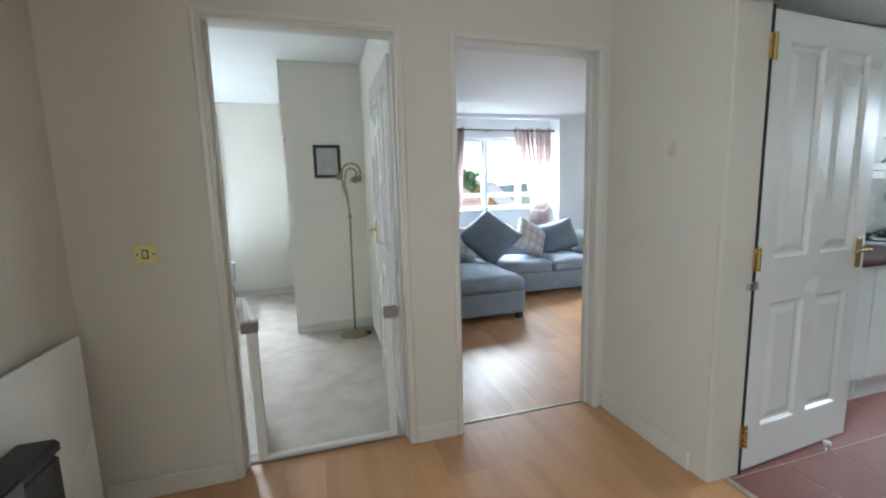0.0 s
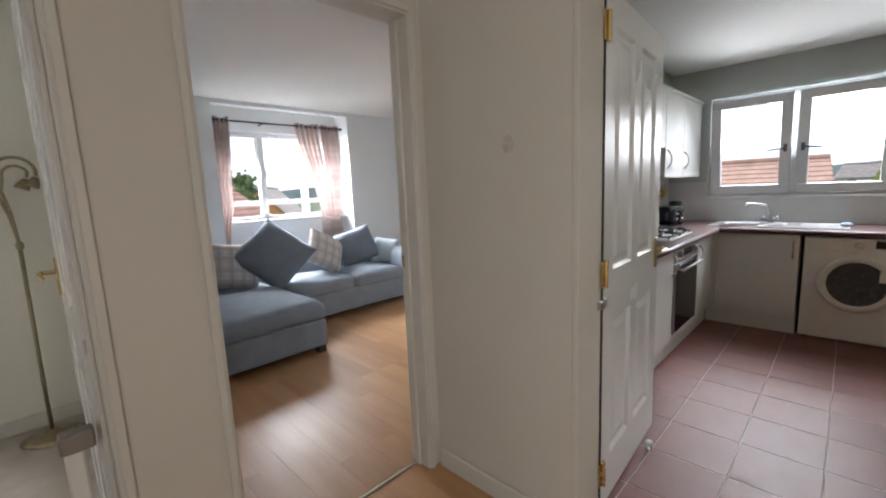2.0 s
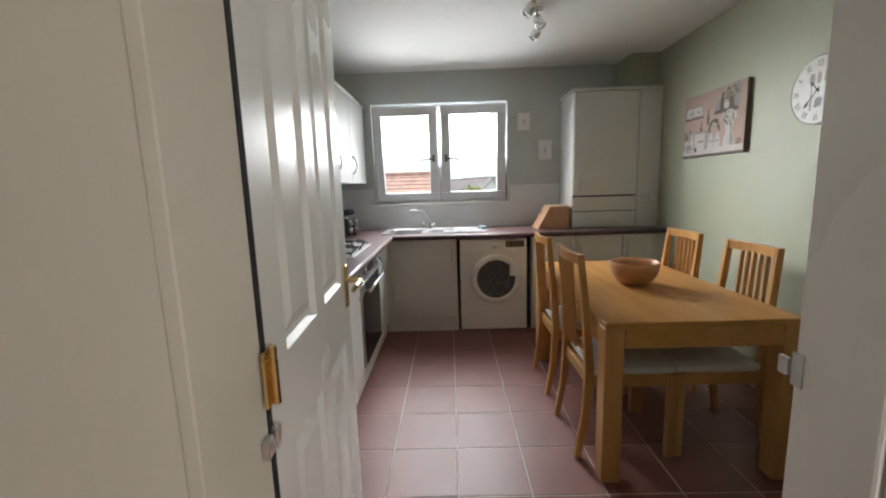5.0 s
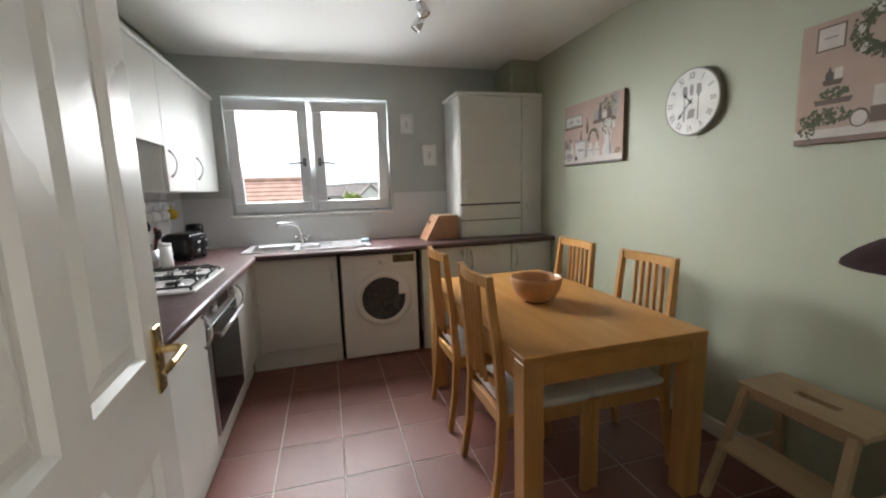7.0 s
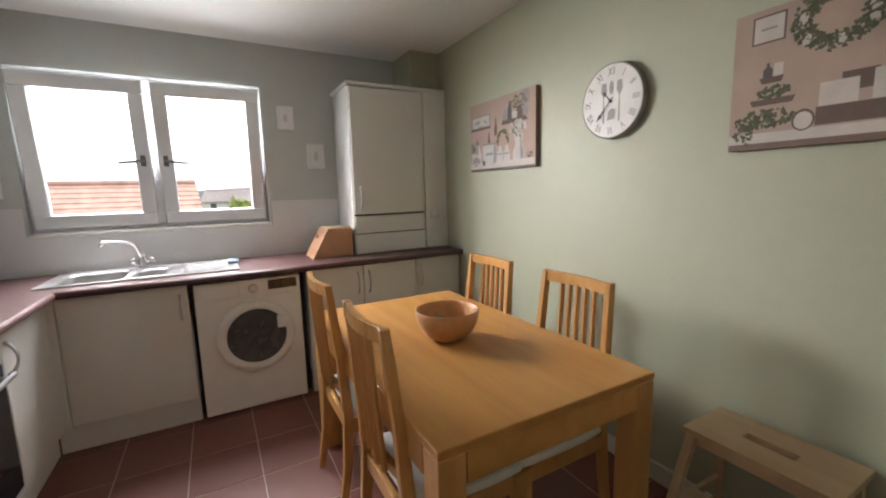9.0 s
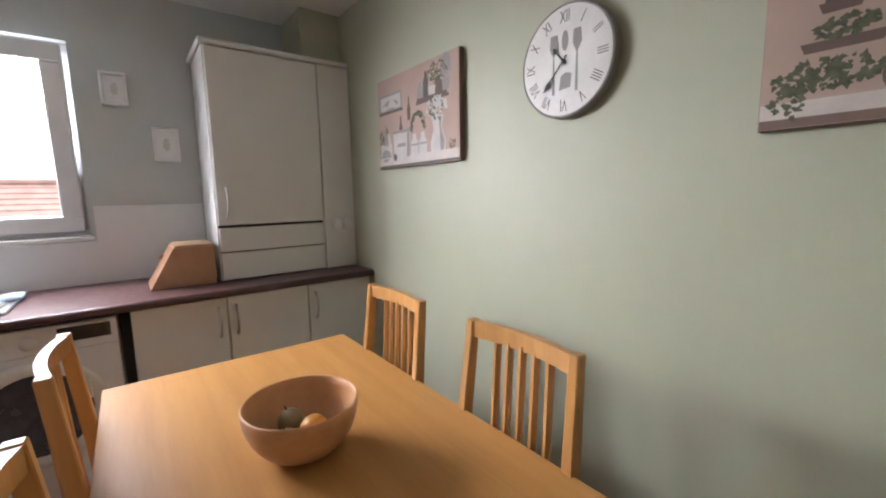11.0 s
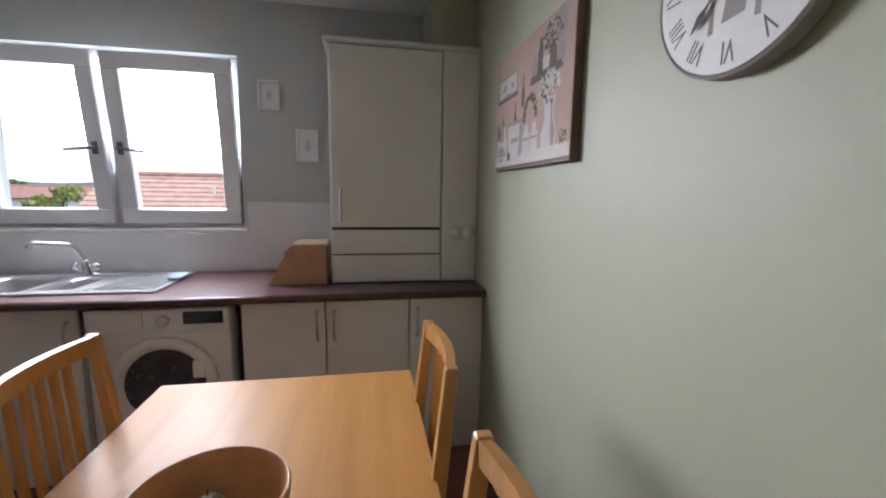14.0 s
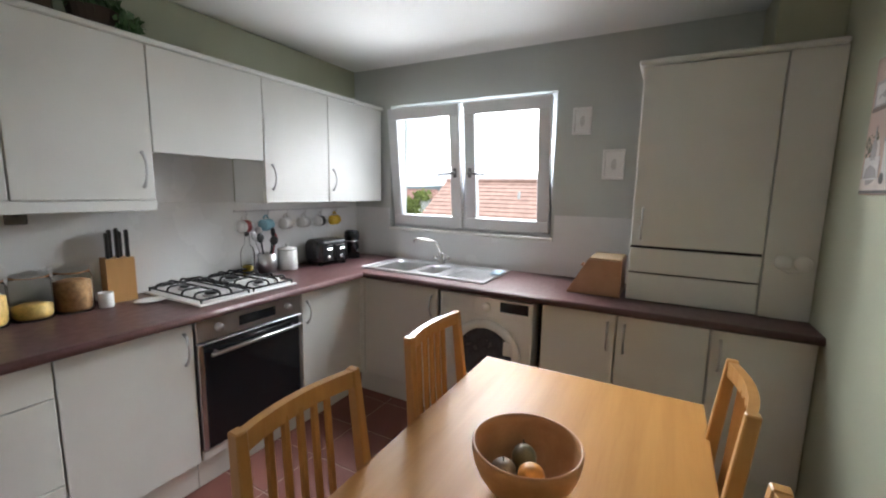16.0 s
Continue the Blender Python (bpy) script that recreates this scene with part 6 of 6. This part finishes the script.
def curtain(name, label, top, tie, foot, z_top, z_tie, z_foot, y, mat, folds=7, group="", deep=0.03):
    """A gathered curtain: (left, right) spans along x at its head, tie and foot."""
    c = thing(name, label, "curtain", pose(0, y, 0), group)
    bm, rows, n = bmesh.new(), [], folds * 8
    levels = 22
    for j in range(levels + 1):
        z = z_top + (z_foot - z_top) * j / levels
        if z >= z_tie:
            u = (z_top - z) / max(z_top - z_tie, 1e-3)
            u = u * u * (3 - 2 * u)
            a, b = top[0] + (tie[0] - top[0]) * u, top[1] + (tie[1] - top[1]) * u
        else:
            u = (z_tie - z) / max(z_tie - z_foot, 1e-3)
            u = u ** 0.6
            a, b = tie[0] + (foot[0] - tie[0]) * u, tie[1] + (foot[1] - tie[1]) * u
        row = []
        for i in range(n + 1):
            s = i / n
            w = deep * math.sin(2 * math.pi * folds * s) * (0.7 + 0.5 * noise.noise((s * 5, z * 2, 1.0)))
            row.append(bm.verts.new((a + (b - a) * s, w, z + 0.012 * math.sin(9 * s))))
        rows.append(row)
    for p, q in zip(rows, rows[1:]):
        for i in range(n):
            bm.faces.new((p[i], p[i + 1], q[i + 1], q[i]))
    bmesh.ops.solidify(bm, geom=bm.faces[:], thickness=0.0025)
    part("cloth", bm, mat, c, smooth=True)
    for k in range(folds):
        x = top[0] + (top[1] - top[0]) * (k + 0.5) / folds
        ring = tube([(0.02 * math.cos(t), 0, 0.02 * math.sin(t)) for t in [2 * math.pi * i / 12 for i in range(13)]], 0.004, 6, close=False)
        part("eyelet", ring, BLACK, c, "dark metal eyelet", m=pose(x, -0.002, z_top - 0.035, 0, 0, 70 if k % 2 else -70))
    return c


def rod(x0, x1, y, z, wall_y, mat, stays):
    r = thing("curtain_rod", "thin black metal curtain rod on brackets", "curtain rod", pose(0, y, z))
    part("pole", tube([(x0, 0, 0), (x1, 0, 0)], 0.009, 10), mat, r, smooth=True)
    for x in (x0, x1):
        part("finial", lathe([(0, -0.02), (0.014, -0.012), (0.017, 0), (0.012, 0.014), (0, 0.02)], 12), mat, r, m=pose(x, 0, 0, 0, 90, 0), smooth=True)
    for x in stays:
        part("bracket", tube([(x, 0, 0), (x, wall_y - y, 0)], 0.006, 8), mat, r)


rod(-2.15, -0.62, 5.64, 2.40, 5.719, IRON, (-1.9, -0.85))
grey = curtain("curtain", "grey curtain tied back beside the bedroom window", (-1.05, -0.64), (-0.80, -0.68), (-0.80, -0.60), 2.43, 1.53, 1.07, 5.64, GREY_CLOTH, 4, "bedroom curtains")
part("tie_back", tube([(-0.82, -0.05, 1.53), (-0.75, -0.055, 1.515), (-0.67, -0.05, 1.53), (-0.66, 0.03, 1.55)], 0.016, 8), plain("dark_grey_tie", (0.12, 0.12, 0.13), 0.9), grey, "dark grey tie-back")
ornament = thing("sill_ornament", "small tan wooden ornament on the window sill", "ornament", pose(-0.95, 5.72, 1.2055))
part("figure", lathe([(0, 0), (0.05, 0), (0.05, 0.12), (0.035, 0.14), (0, 0.142)], 16), plain("tan_wood", (0.48, 0.30, 0.14)), ornament, smooth=True)
hook = thing("wall_hook", "tiny dark wall hook on the closet corner", "hook", pose(0.31, 3.80, 1.862))
part("stem", tube([(0, 0, 0), (0, -0.02, 0), (0, -0.026, 0.01)], 0.006, 8), BLACK, hook)

# ---- lounge ----
sofa = thing("corner_sofa", "blue-grey fabric corner sofa with a chaise end", "sofa", pose(0, -0.14, 0))
part("frame", box(1.62, 4.12, 4.36, 5.22, 0.06, 0.30, 0.02, segments=2), SOFA, sofa)
part("chaise_base", box(1.62, 2.60, 3.60, 4.36, 0.06, 0.30, 0.02, segments=2), SOFA, sofa)
part("chaise_cushion", soft_box(1.63, 2.62, 3.59, 4.70, 0.285, 0.45, 0.045, 0.075, 1.5, 22), SOFA, sofa, "plump chaise cushion", smooth=True)
for k, (a, b) in enumerate(((1.75, 2.62), (2.63, 3.40), (3.41, 4.10))):
    part("seat_cushion", soft_box(a, b, 4.34 if k else 4.71, 5.05, 0.285, 0.44, 0.04, 0.06, 3.0 + k, 16), SOFA, sofa, smooth=True)
part("backrest", soft_box(1.62, 4.14, 5.02, 5.26, 0.25, 0.74, 0.0, 0.09, 6.0, 18), SOFA, sofa, smooth=True)
part("left_backrest", soft_box(1.46, 1.70, 3.95, 5.24, 0.08, 0.72, 0.0, 0.09, 7.0, 10), SOFA, sofa, smooth=True)
part("armrest", soft_box(4.10, 4.33, 4.30, 5.24, 0.07, 0.64, 0.02, 0.10, 9.0, 10), SOFA, sofa, smooth=True)
for x, y in ((1.70, 3.66), (2.55, 3.65), (4.25, 4.38), (2.70, 4.42), (1.55, 5.15), (4.25, 5.18)):
    part("foot", box(x - 0.035, x + 0.035, y - 0.035, y + 0.035, 0, 0.065, 0.004), BLACK, sofa, "black block foot")


def cushion(label, m, w, h, mat, seed, deep=0.17):
    c = thing("cushion", label, "cushion", m, "scatter cushions on the sofa")
    part("cover", pillow(w, h, deep, 14, 0.0, seed), mat, c, smooth=True)
    part("piping", tube([(u * w / 2 * 0.985, 0, v * h / 2 * 0.985) for u, v in ((-1, -1), (0, -0.96), (1, -1), (0.96, 0), (1, 1), (0, 0.96), (-1, 1), (-0.96, 0), (-1, -1))], 0.004, 6), mat, c)


cushion("large slate blue cushion standing on its corner", pose(2.68, 4.60, 0.755, -34, 0, -16) @ pose(0, 0, 0, 0, 45, 0), 0.63, 0.63, SOFA_DARK, 1, 0.2)
cushion("grey plaid cushion leaning on the sofa back", pose(2.22, 4.74, 0.68, -22, 8, -8), 0.64, 0.48, PLAID, 2, 0.19)
cushion("grey plaid cushion tilted on its corner", pose(3.33, 4.70, 0.69, -24, 30, 4), 0.50, 0.46, PLAID, 3)
cushion("slate blue cushion leaning by the armrest", pose(3.79, 4.74, 0.69, -22, -14, -10), 0.52, 0.44, SOFA_DARK, 4)
cushion("pale blue-white round-edged cushion on the armrest", pose(4.12, 4.58, 0.60, -10, 5, -70), 0.36, 0.32, plain("pale_blue_weave", (0.45, 0.52, 0.58), 0.9), 5, 0.15)
cushion("white and grey cushion on the chaise", pose(1.86, 4.34, 0.62, -18, 0, 60), 0.44, 0.38, PLAID, 6)
cushion("slate blue cushion on the chaise", pose(1.80, 3.96, 0.58, -24, 4, 78), 0.40, 0.34, SOFA_DARK, 7)

rod(2.47, 4.10, 5.40, 2.235, 5.62, IRON, (2.50, 3.06, 3.98))
CG = "lounge curtains"
curtain("curtain", "pale pink checked curtain hanging at the bay's edge", (2.47, 2.65), (2.44, 2.60), (2.38, 2.52), 2.265, 1.2, 0.76, 5.40, CURTAIN, 4, CG)
rc = curtain("curtain", "pale pink checked curtain drawn to its tie-back", (3.43, 3.76), (3.72, 3.87), (3.70, 3.92), 2.265, 1.05, 0.76, 5.40, CURTAIN, 5, CG)
curtain("curtain", "pale pink checked curtain at the bay's far edge", (3.79, 4.06), (3.88, 4.02), (3.86, 4.02), 2.265, 1.05, 0.76, 5.40, CURTAIN, 5, CG)
part("tie_back", tube([(3.72, -0.05, 1.06), (3.82, -0.06, 1.03), (3.93, -0.05, 1.02), (4.05, 0.02, 1.10)], 0.018, 8), CURTAIN, rc, "matching cloth tie-back")
for z, kind in ((1.83, "frame"), (1.655, "box"), (1.355, "plant")):
    sh = thing("wall_shelf", "short dark floating wall shelf", "shelf", pose(2.12, 5.32, z), "small shelves in the lounge")
    part("board", box(-0.11, 0.11, -0.12, -0.001, -0.012, 0.012, 0.002), plain("dark_stained_wood", (0.045, 0.035, 0.03), 0.5), sh)
    part("bracket", box(-0.01, 0.01, -0.06, -0.001, -0.04, -0.012), IRON, sh)
pf = thing("photo_frame", "small grey photo frame on a wall shelf", "picture", pose(2.06, 5.26, 1.8422, -8))
part("frame", box(-0.045, 0.045, -0.008, 0.008, 0, 0.12, 0.003), plain("grey_frame", (0.22, 0.21, 0.21)), pf)
part("photo", box(-0.032, 0.032, -0.0095, -0.0075, 0.015, 0.105), PRINT_GREY, pf)
bx = thing("keepsake_box", "blue-grey keepsake box on a wall shelf", "box", pose(2.12, 5.255, 1.6672))
part("box_body", box(-0.06, 0.06, -0.045, 0.045, 0, 0.095, 0.003), plain("blue_grey_card", (0.22, 0.23, 0.29)), bx)
part("lid", box(-0.063, 0.063, -0.048, 0.048, 0.0955, 0.118, 0.003), plain("blue_grey_lid", (0.24, 0.25, 0.31)), bx)
pp = thing("potted_plant", "small dark plant in a white pot on a wall shelf", "plant", pose(2.11, 5.255, 1.3672))
part("pot", lathe([(0, 0), (0.028, 0), (0.036, 0.06), (0.032, 0.06), (0.026, 0.01), (0, 0.01)], 18), ENAMEL, pp, smooth=True)
part("foliage", leaves(bmesh.new(), (0, 0, 0.09), 0.045, 90, 0.03, rng, 1.2), GREEN_LEAF, pp)

# ---- outside: gardens, roofs, trees ----
GRASS = material("grass_ground", (0.075, 0.115, 0.04), 0.95, second=(0.11, 0.11, 0.07), scale=0.4, fine=6, bump=0.05)
ROOF_RED = material("red_clay_roof_tile", (0.44, 0.25, 0.20), 0.8, vary=0.1, scale=3, fine=40, bump=0.04, spread=0.12)
# light terracotta, paled further by haze painted into the colour
ROOF_PALE = material("hazed_clay_roof_tile", (0.52, 0.33, 0.26), 0.8, vary=0.1, scale=3, fine=40, bump=0.04, spread=0.12)
ROOF_GREY = material("grey_brown_roof_tile", (0.34, 0.30, 0.28), 0.85, vary=0.1, scale=3, fine=40, bump=0.04, spread=0.1)
RENDER_WHITE = material("white_render", (0.70, 0.69, 0.66), 0.9, vary=0.03, scale=2, fine=60)
BRICK_ORANGE = material("orange_brick", (0.66, 0.33, 0.14), 0.9, vary=0.1, scale=4, fine=60)
DARK_WINDOW = material("far_window_glass", (0.05, 0.06, 0.07), 0.1, bump=0)
LEAF_A = material("tree_leaf", (0.20, 0.27, 0.11), 0.7, vary=0.2, scale=3, fine=20)
LEAF_B = material("bush_leaf", (0.33, 0.40, 0.11), 0.7, vary=0.2, scale=3, fine=20)
BARK = plain("tree_bark", (0.09, 0.065, 0.045), 0.9)
# pale blue-grey: the distance haze is painted into the hill colour
HILL = material("hazed_hill", (0.30, 0.35, 0.36), 1.0, vary=0.1, scale=0.05, fine=0.6, bump=0)
GROUND = -3.1

bm = bmesh.new()
n, reach = 40, 900.0
grid = [[bm.verts.new((reach * (2 * i / n - 1), reach * (2 * j / n - 1), GROUND + 0.2 * noise.noise((i, j, 0)))) for j in range(n + 1)] for i in range(n + 1)]
for i in range(n):
    for j in range(n):
        bm.faces.new((grid[i][j], grid[i + 1][j], grid[i + 1][j + 1], grid[i][j + 1]))
structure("ground", bm, GRASS, "green gardens seen far below the windows", "ground")
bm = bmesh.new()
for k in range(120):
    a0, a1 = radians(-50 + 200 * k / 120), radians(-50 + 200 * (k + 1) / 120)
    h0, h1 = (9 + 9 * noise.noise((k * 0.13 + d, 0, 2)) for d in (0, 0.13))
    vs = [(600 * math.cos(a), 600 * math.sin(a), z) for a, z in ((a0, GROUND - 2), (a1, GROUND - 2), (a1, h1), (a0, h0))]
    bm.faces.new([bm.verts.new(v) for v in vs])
structure("backdrop", bm, HILL, "low hills on the horizon with haze painted into their colour", "backdrop")


def house(name, label, m, length, depth, eaves, ridge, hip, wall_mat, roof_mat, windows=(), courses=16, pieces=22, overhang=0.35):
    """A house along local x with a hipped or gabled roof of tile courses; front faces -y."""
    h = thing(name, label, "house", m)
    L, D = length / 2, depth / 2
    bm = box(-L, L, -D, D, GROUND, eaves)
    if hip < 0.01:
        for s in (-1, 1):
            tri = [bm.verts.new(v) for v in ((s * L, -D, eaves), (s * L, D, eaves), (s * L, 0, ridge))]
            bm.faces.new(tri)
    part("wall", bm, wall_mat, h)
    roof = part("roof", bmesh.new(), roof_mat, h)
    bm = bmesh.new()
    O = overhang
    for side in (-1, 1):
        under = [(-(L + O), side * (D + O), eaves - 0.16), (L + O, side * (D + O), eaves - 0.16), (L + O - hip, 0, ridge - 0.06), (-(L + O - hip), 0, ridge - 0.06)]
        bm.faces.new([bm.verts.new(p) for p in under])
        for c in range(courses):
            u0, u1 = c / courses, (c + 1.12) / courses
            ya, yb = side * (D + O) * (1 - u0), side * (D + O) * (1 - min(u1, 1))
            za, zb = eaves - 0.1 + (ridge - eaves + 0.1) * u0, eaves - 0.1 + (ridge - eaves + 0.1) * min(u1, 1)
            xa, xb = (L + O) - hip * u0, (L + O) - hip * min(u1, 1)
            k = pieces
            for i in range(k):
                s0, s1 = i / k, (i + 1) / k
                lift = 0.05 + 0.006 * noise.noise((i * 1.7, c * 2.3, side))
                bot = [(-xa + 2 * xa * s, ya, za + lift) for s in (s0, s1)]
                top = [(-xb + 2 * xb * s, yb, zb + 0.01) for s in (s1, s0)]
                low = [(-xa + 2 * xa * s, ya, za) for s in (s0, s1)]
                vb, vt, vl = [bm.verts.new(p) for p in bot], [bm.verts.new(p) for p in top], [bm.verts.new(p) for p in low]
                bm.faces.new((*vb, *vt))
                bm.faces.new((vl[0], vl[1], vb[1], vb[0]))
        if hip > 0.01:
            vs = [(side * (L + O), -D - O, eaves - 0.1), (side * (L + O), D + O, eaves - 0.1), (side * (L + O - hip), 0, ridge)]
            for c in range(courses):
                u0, u1 = c / courses, (c + 1) / courses
                x0, x1 = side * ((L + O) - hip * u0), side * ((L + O) - hip * u1)
                y0, y1 = (D + O) * (1 - u0), (D + O) * (1 - u1)
                z0, z1 = eaves - 0.1 + (ridge - eaves + 0.1) * u0, eaves - 0.1 + (ridge - eaves + 0.1) * u1
                bm.faces.new([bm.verts.new(p) for p in ((x0, -y0, z0 + 0.04), (x0, y0, z0 + 0.04), (x1, y1, z1), (x1, -y1, z1))])
    bm.to_mesh(roof.data)
    bm.free()
    part("ridge_tiles", tube([(-(L + O - hip), 0, ridge + 0.03), (L + O - hip, 0, ridge + 0.03)], 0.11, 8), roof_mat, roof)
    for x, z, w, hh in windows:
        win = part("window", box(x - w / 2, x + w / 2, -D - 0.05, -D - 0.005, z, z + hh), PLASTIC_WHITE, h)
        part("pane", box(x - w / 2 + 0.07, x + w / 2 - 0.07, -D - 0.06, -D - 0.05, z + 0.07, z + hh - 0.07), DARK_WINDOW, win)
    return h


near_house = house("house", "house with a pale red clay tiled hipped roof", pose(22, 5.175, 0, 0, 0, -90), 8.75, 6.0, -0.6, 1.91, 0.42, RENDER_WHITE, ROOF_PALE, ((-1, -2.4, 1.1, 1.0), (1, -2.4, 1.1, 1.0)), 15, 30, 0.3)
part("vent_pipe", tube([(-0.05, -1.0, 1.0), (-0.05, -1.0, 1.45)], 0.07, 8), PLASTIC_WHITE, near_house, "white vent pipe")
house("house", "far white house with a grey-brown gabled roof", pose(52, -4.3, 0, 0, 0, -90), 5.6, 5, 0.7, 2.05, 0.6, RENDER_WHITE, ROOF_GREY, ((-1.9, -0.4, 0.8, 0.8), (1.9, -0.4, 0.8, 0.8)), 12, 20)
house("house", "small white gabled house with a dark roof", pose(46.5, -3.9, 0, 0, 0, 0), 3, 2.8, 0.5, 1.92, 0.0, RENDER_WHITE, ROOF_GREY, (), 8, 10, 0.2)
house("house", "far white house with a grey-brown hipped roof", pose(54, -0.6, 0, 0, 0, -90), 3.6, 4, 0.9, 2.0, 0.6, RENDER_WHITE, ROOF_GREY, ((-0.9, 0.0, 0.7, 0.7), (0.9, 0.0, 0.7, 0.7)), 10, 16)
house("house", "far white house with a grey-brown gabled roof", pose(62, -11.5, 0, 0, 0, 80), 9, 7, 0.4, 2.5, 0.0, RENDER_WHITE, ROOF_GREY, ((-2, -0.6, 1.2, 1.0),), 12, 20)
house("house", "far white house with a red tiled roof", pose(42, 25, 0, 0, 0, 120), 6, 5, 0.6, 1.35, 0.0, RENDER_WHITE, ROOF_RED, ((0, -1.8, 1.2, 1.0),), 12, 20)
house("house", "neighbouring house with a red tiled roof", pose(4.6, 17.5, 0, 0, 0, 20), 8, 6, -1.0, 1.68, 1.8, RENDER_WHITE, ROOF_RED, ((0, -2.4, 1.2, 1.0),), 14, 26)
house("house", "orange brick house with a grey-brown gabled roof", pose(16.65, 38.1, 0, 0, 0, 60), 14.7, 4.8, -0.41, 2.15, 0.0, BRICK_ORANGE, ROOF_GREY, ((0, -2.0, 1.2, 1.0),), 12, 26, 0.2)
house("house", "low red-roofed house below the window", pose(3.7, 11.6, 0, 0, 0, 5), 6, 3.4, -0.9, 0.35, 0.8, BRICK_ORANGE, ROOF_RED, (), 10, 24)


def tree(label, x, y, height, spread, mat, count, leaf, seed, name="tree"):
    r = random.Random(seed)
    t = thing(name, label, name, pose(x, y, GROUND - 0.1))
    bm = tube([(0, 0, 0), (0.05 * spread, 0, height * 0.4), (0, 0.03 * spread, height * 0.8)], [0.09 * spread, 0.06 * spread, 0.02 * spread], 8)
    crown = bmesh.new()
    for k in range(11):
        a, up = k * 2.4, height * r.uniform(0.45, 0.95)
        out = spread * r.uniform(0.25, 0.8) * (1.2 - up / height * 0.6)
        tip = (out * math.cos(a), out * math.sin(a), up)
        tube([(0, 0, height * r.uniform(0.3, 0.5)), tuple(0.6 * c for c in tip[:2]) + (up * 0.85,), tip], [0.03 * spread, 0.02 * spread, 0.006 * spread], 5, bm=bm)
        leaves(crown, tip, spread * r.uniform(0.28, 0.5), count // 11, leaf, r, 0.8)
    part("trunk", bm, BARK, t)
    part("crown", crown, mat, t)
    return t


tree("leafy green garden tree beyond the roof", 46, 30, 4.9, 2.2, LEAF_A, 1800, 0.32, 1)
tree("bright green garden bush below the roofs", 28, 15.4, 4.6, 1.5, LEAF_B, 1800, 0.2, 2, "bush")
tree("bright green garden bush beside the houses", 23, -0.9, 4.4, 1.35, LEAF_B, 1800, 0.24, 3, "bush")
tree("tall green tree behind the roof", 40, 2.9, 5.0, 1.1, LEAF_A, 1800, 0.34, 4)
tree("green tree behind the houses", 48, 12, 4.4, 2.4, LEAF_A, 1500, 0.4, 5)
tree("green tree behind the houses", 60, -6.2, 5.2, 2.4, LEAF_A, 1500, 0.4, 6)
tree("round green tree between the houses", 8.5, 24.5, 6.3, 2.4, LEAF_A, 2200, 0.36, 7)
tree("green tree behind the houses", 9, 38, 5.6, 2.6, LEAF_A, 1500, 0.4, 8)

# ---- floor pieces ----


def pieces(name, spots, size, depth, mat, parent, chamfer):
    """Alike pieces on one shared mesh per size; spots are (x, y, width, length)."""
    shared = {}
    for x, y, w, l in spots:
        key = (round(w, 3), round(l, 3))
        if key not in shared:
            bm, c = bmesh.new(), chamfer
            low = [bm.verts.new((sx * w / 2, sy * l / 2, -depth)) for sx, sy in ((-1, -1), (1, -1), (1, 1), (-1, 1))]
            mid = [bm.verts.new((sx * w / 2, sy * l / 2, -c)) for sx, sy in ((-1, -1), (1, -1), (1, 1), (-1, 1))]
            top = [bm.verts.new((sx * (w / 2 - c), sy * (l / 2 - c), 0)) for sx, sy in ((-1, -1), (1, -1), (1, 1), (-1, 1))]
            for a, b in ((low, mid), (mid, top)):
                for k in range(4):
                    bm.faces.new((a[k], a[(k + 1) % 4], b[(k + 1) % 4], b[k]))
            bm.faces.new(top)
            mesh = bpy.data.meshes.new(name)
            bm.to_mesh(mesh)
            bm.free()
            mesh.materials.append(mat)
            shared[key] = mesh
        ob = new(name, shared[key])
        ob.parent = parent
        ob.location = (x, y, 0)


def clipped(lo, hi, start, step):
    """Joint positions cut to a span."""
    k = math.ceil((lo - start) / step)
    marks = [lo]
    while start + k * step < hi - 1e-4:
        if start + k * step > lo + 1e-4:
            marks.append(start + k * step)
        k += 1
    return marks + [hi]


JOINT = 0.005
xs, ys = clipped(2.31, 5.95, 3.31, 0.33), clipped(-1.285, 1.75, 0.297, 0.32)
pieces("tile", [((a + b) / 2, (c + d) / 2, b - a - JOINT, d - c - JOINT) for a, b in zip(xs, xs[1:]) for c, d in zip(ys, ys[1:]) if b - a > 0.02 and d - c > 0.02], 0, 0.006, TILE, kitchen_floor, 0.0015)


def planks(x0, x1, y0, y1, parent, seed):
    r, spots, x, k = random.Random(seed), [], x0, 0
    while x < x1 - 0.01:
        w = min(0.19, x1 - x)
        ends = clipped(y0, y1, y0 - r.choice((0.2, 0.45, 0.7, 0.95, 1.1)), 1.22)
        spots += [(x + w / 2, (a + b) / 2, w - 0.0004, b - a - 0.0004) for a, b in zip(ends, ends[1:]) if b - a > 0.01]
        x, k = x + w, k + 1
    pieces("plank", spots, 0, 0.009, PLANK, parent, 0.0003)


planks(-0.418, 2.28, -2.098, 1.760, hall_floor, 3)
planks(1.275, 5.89, 1.787, 5.30, lounge_floor, 4)
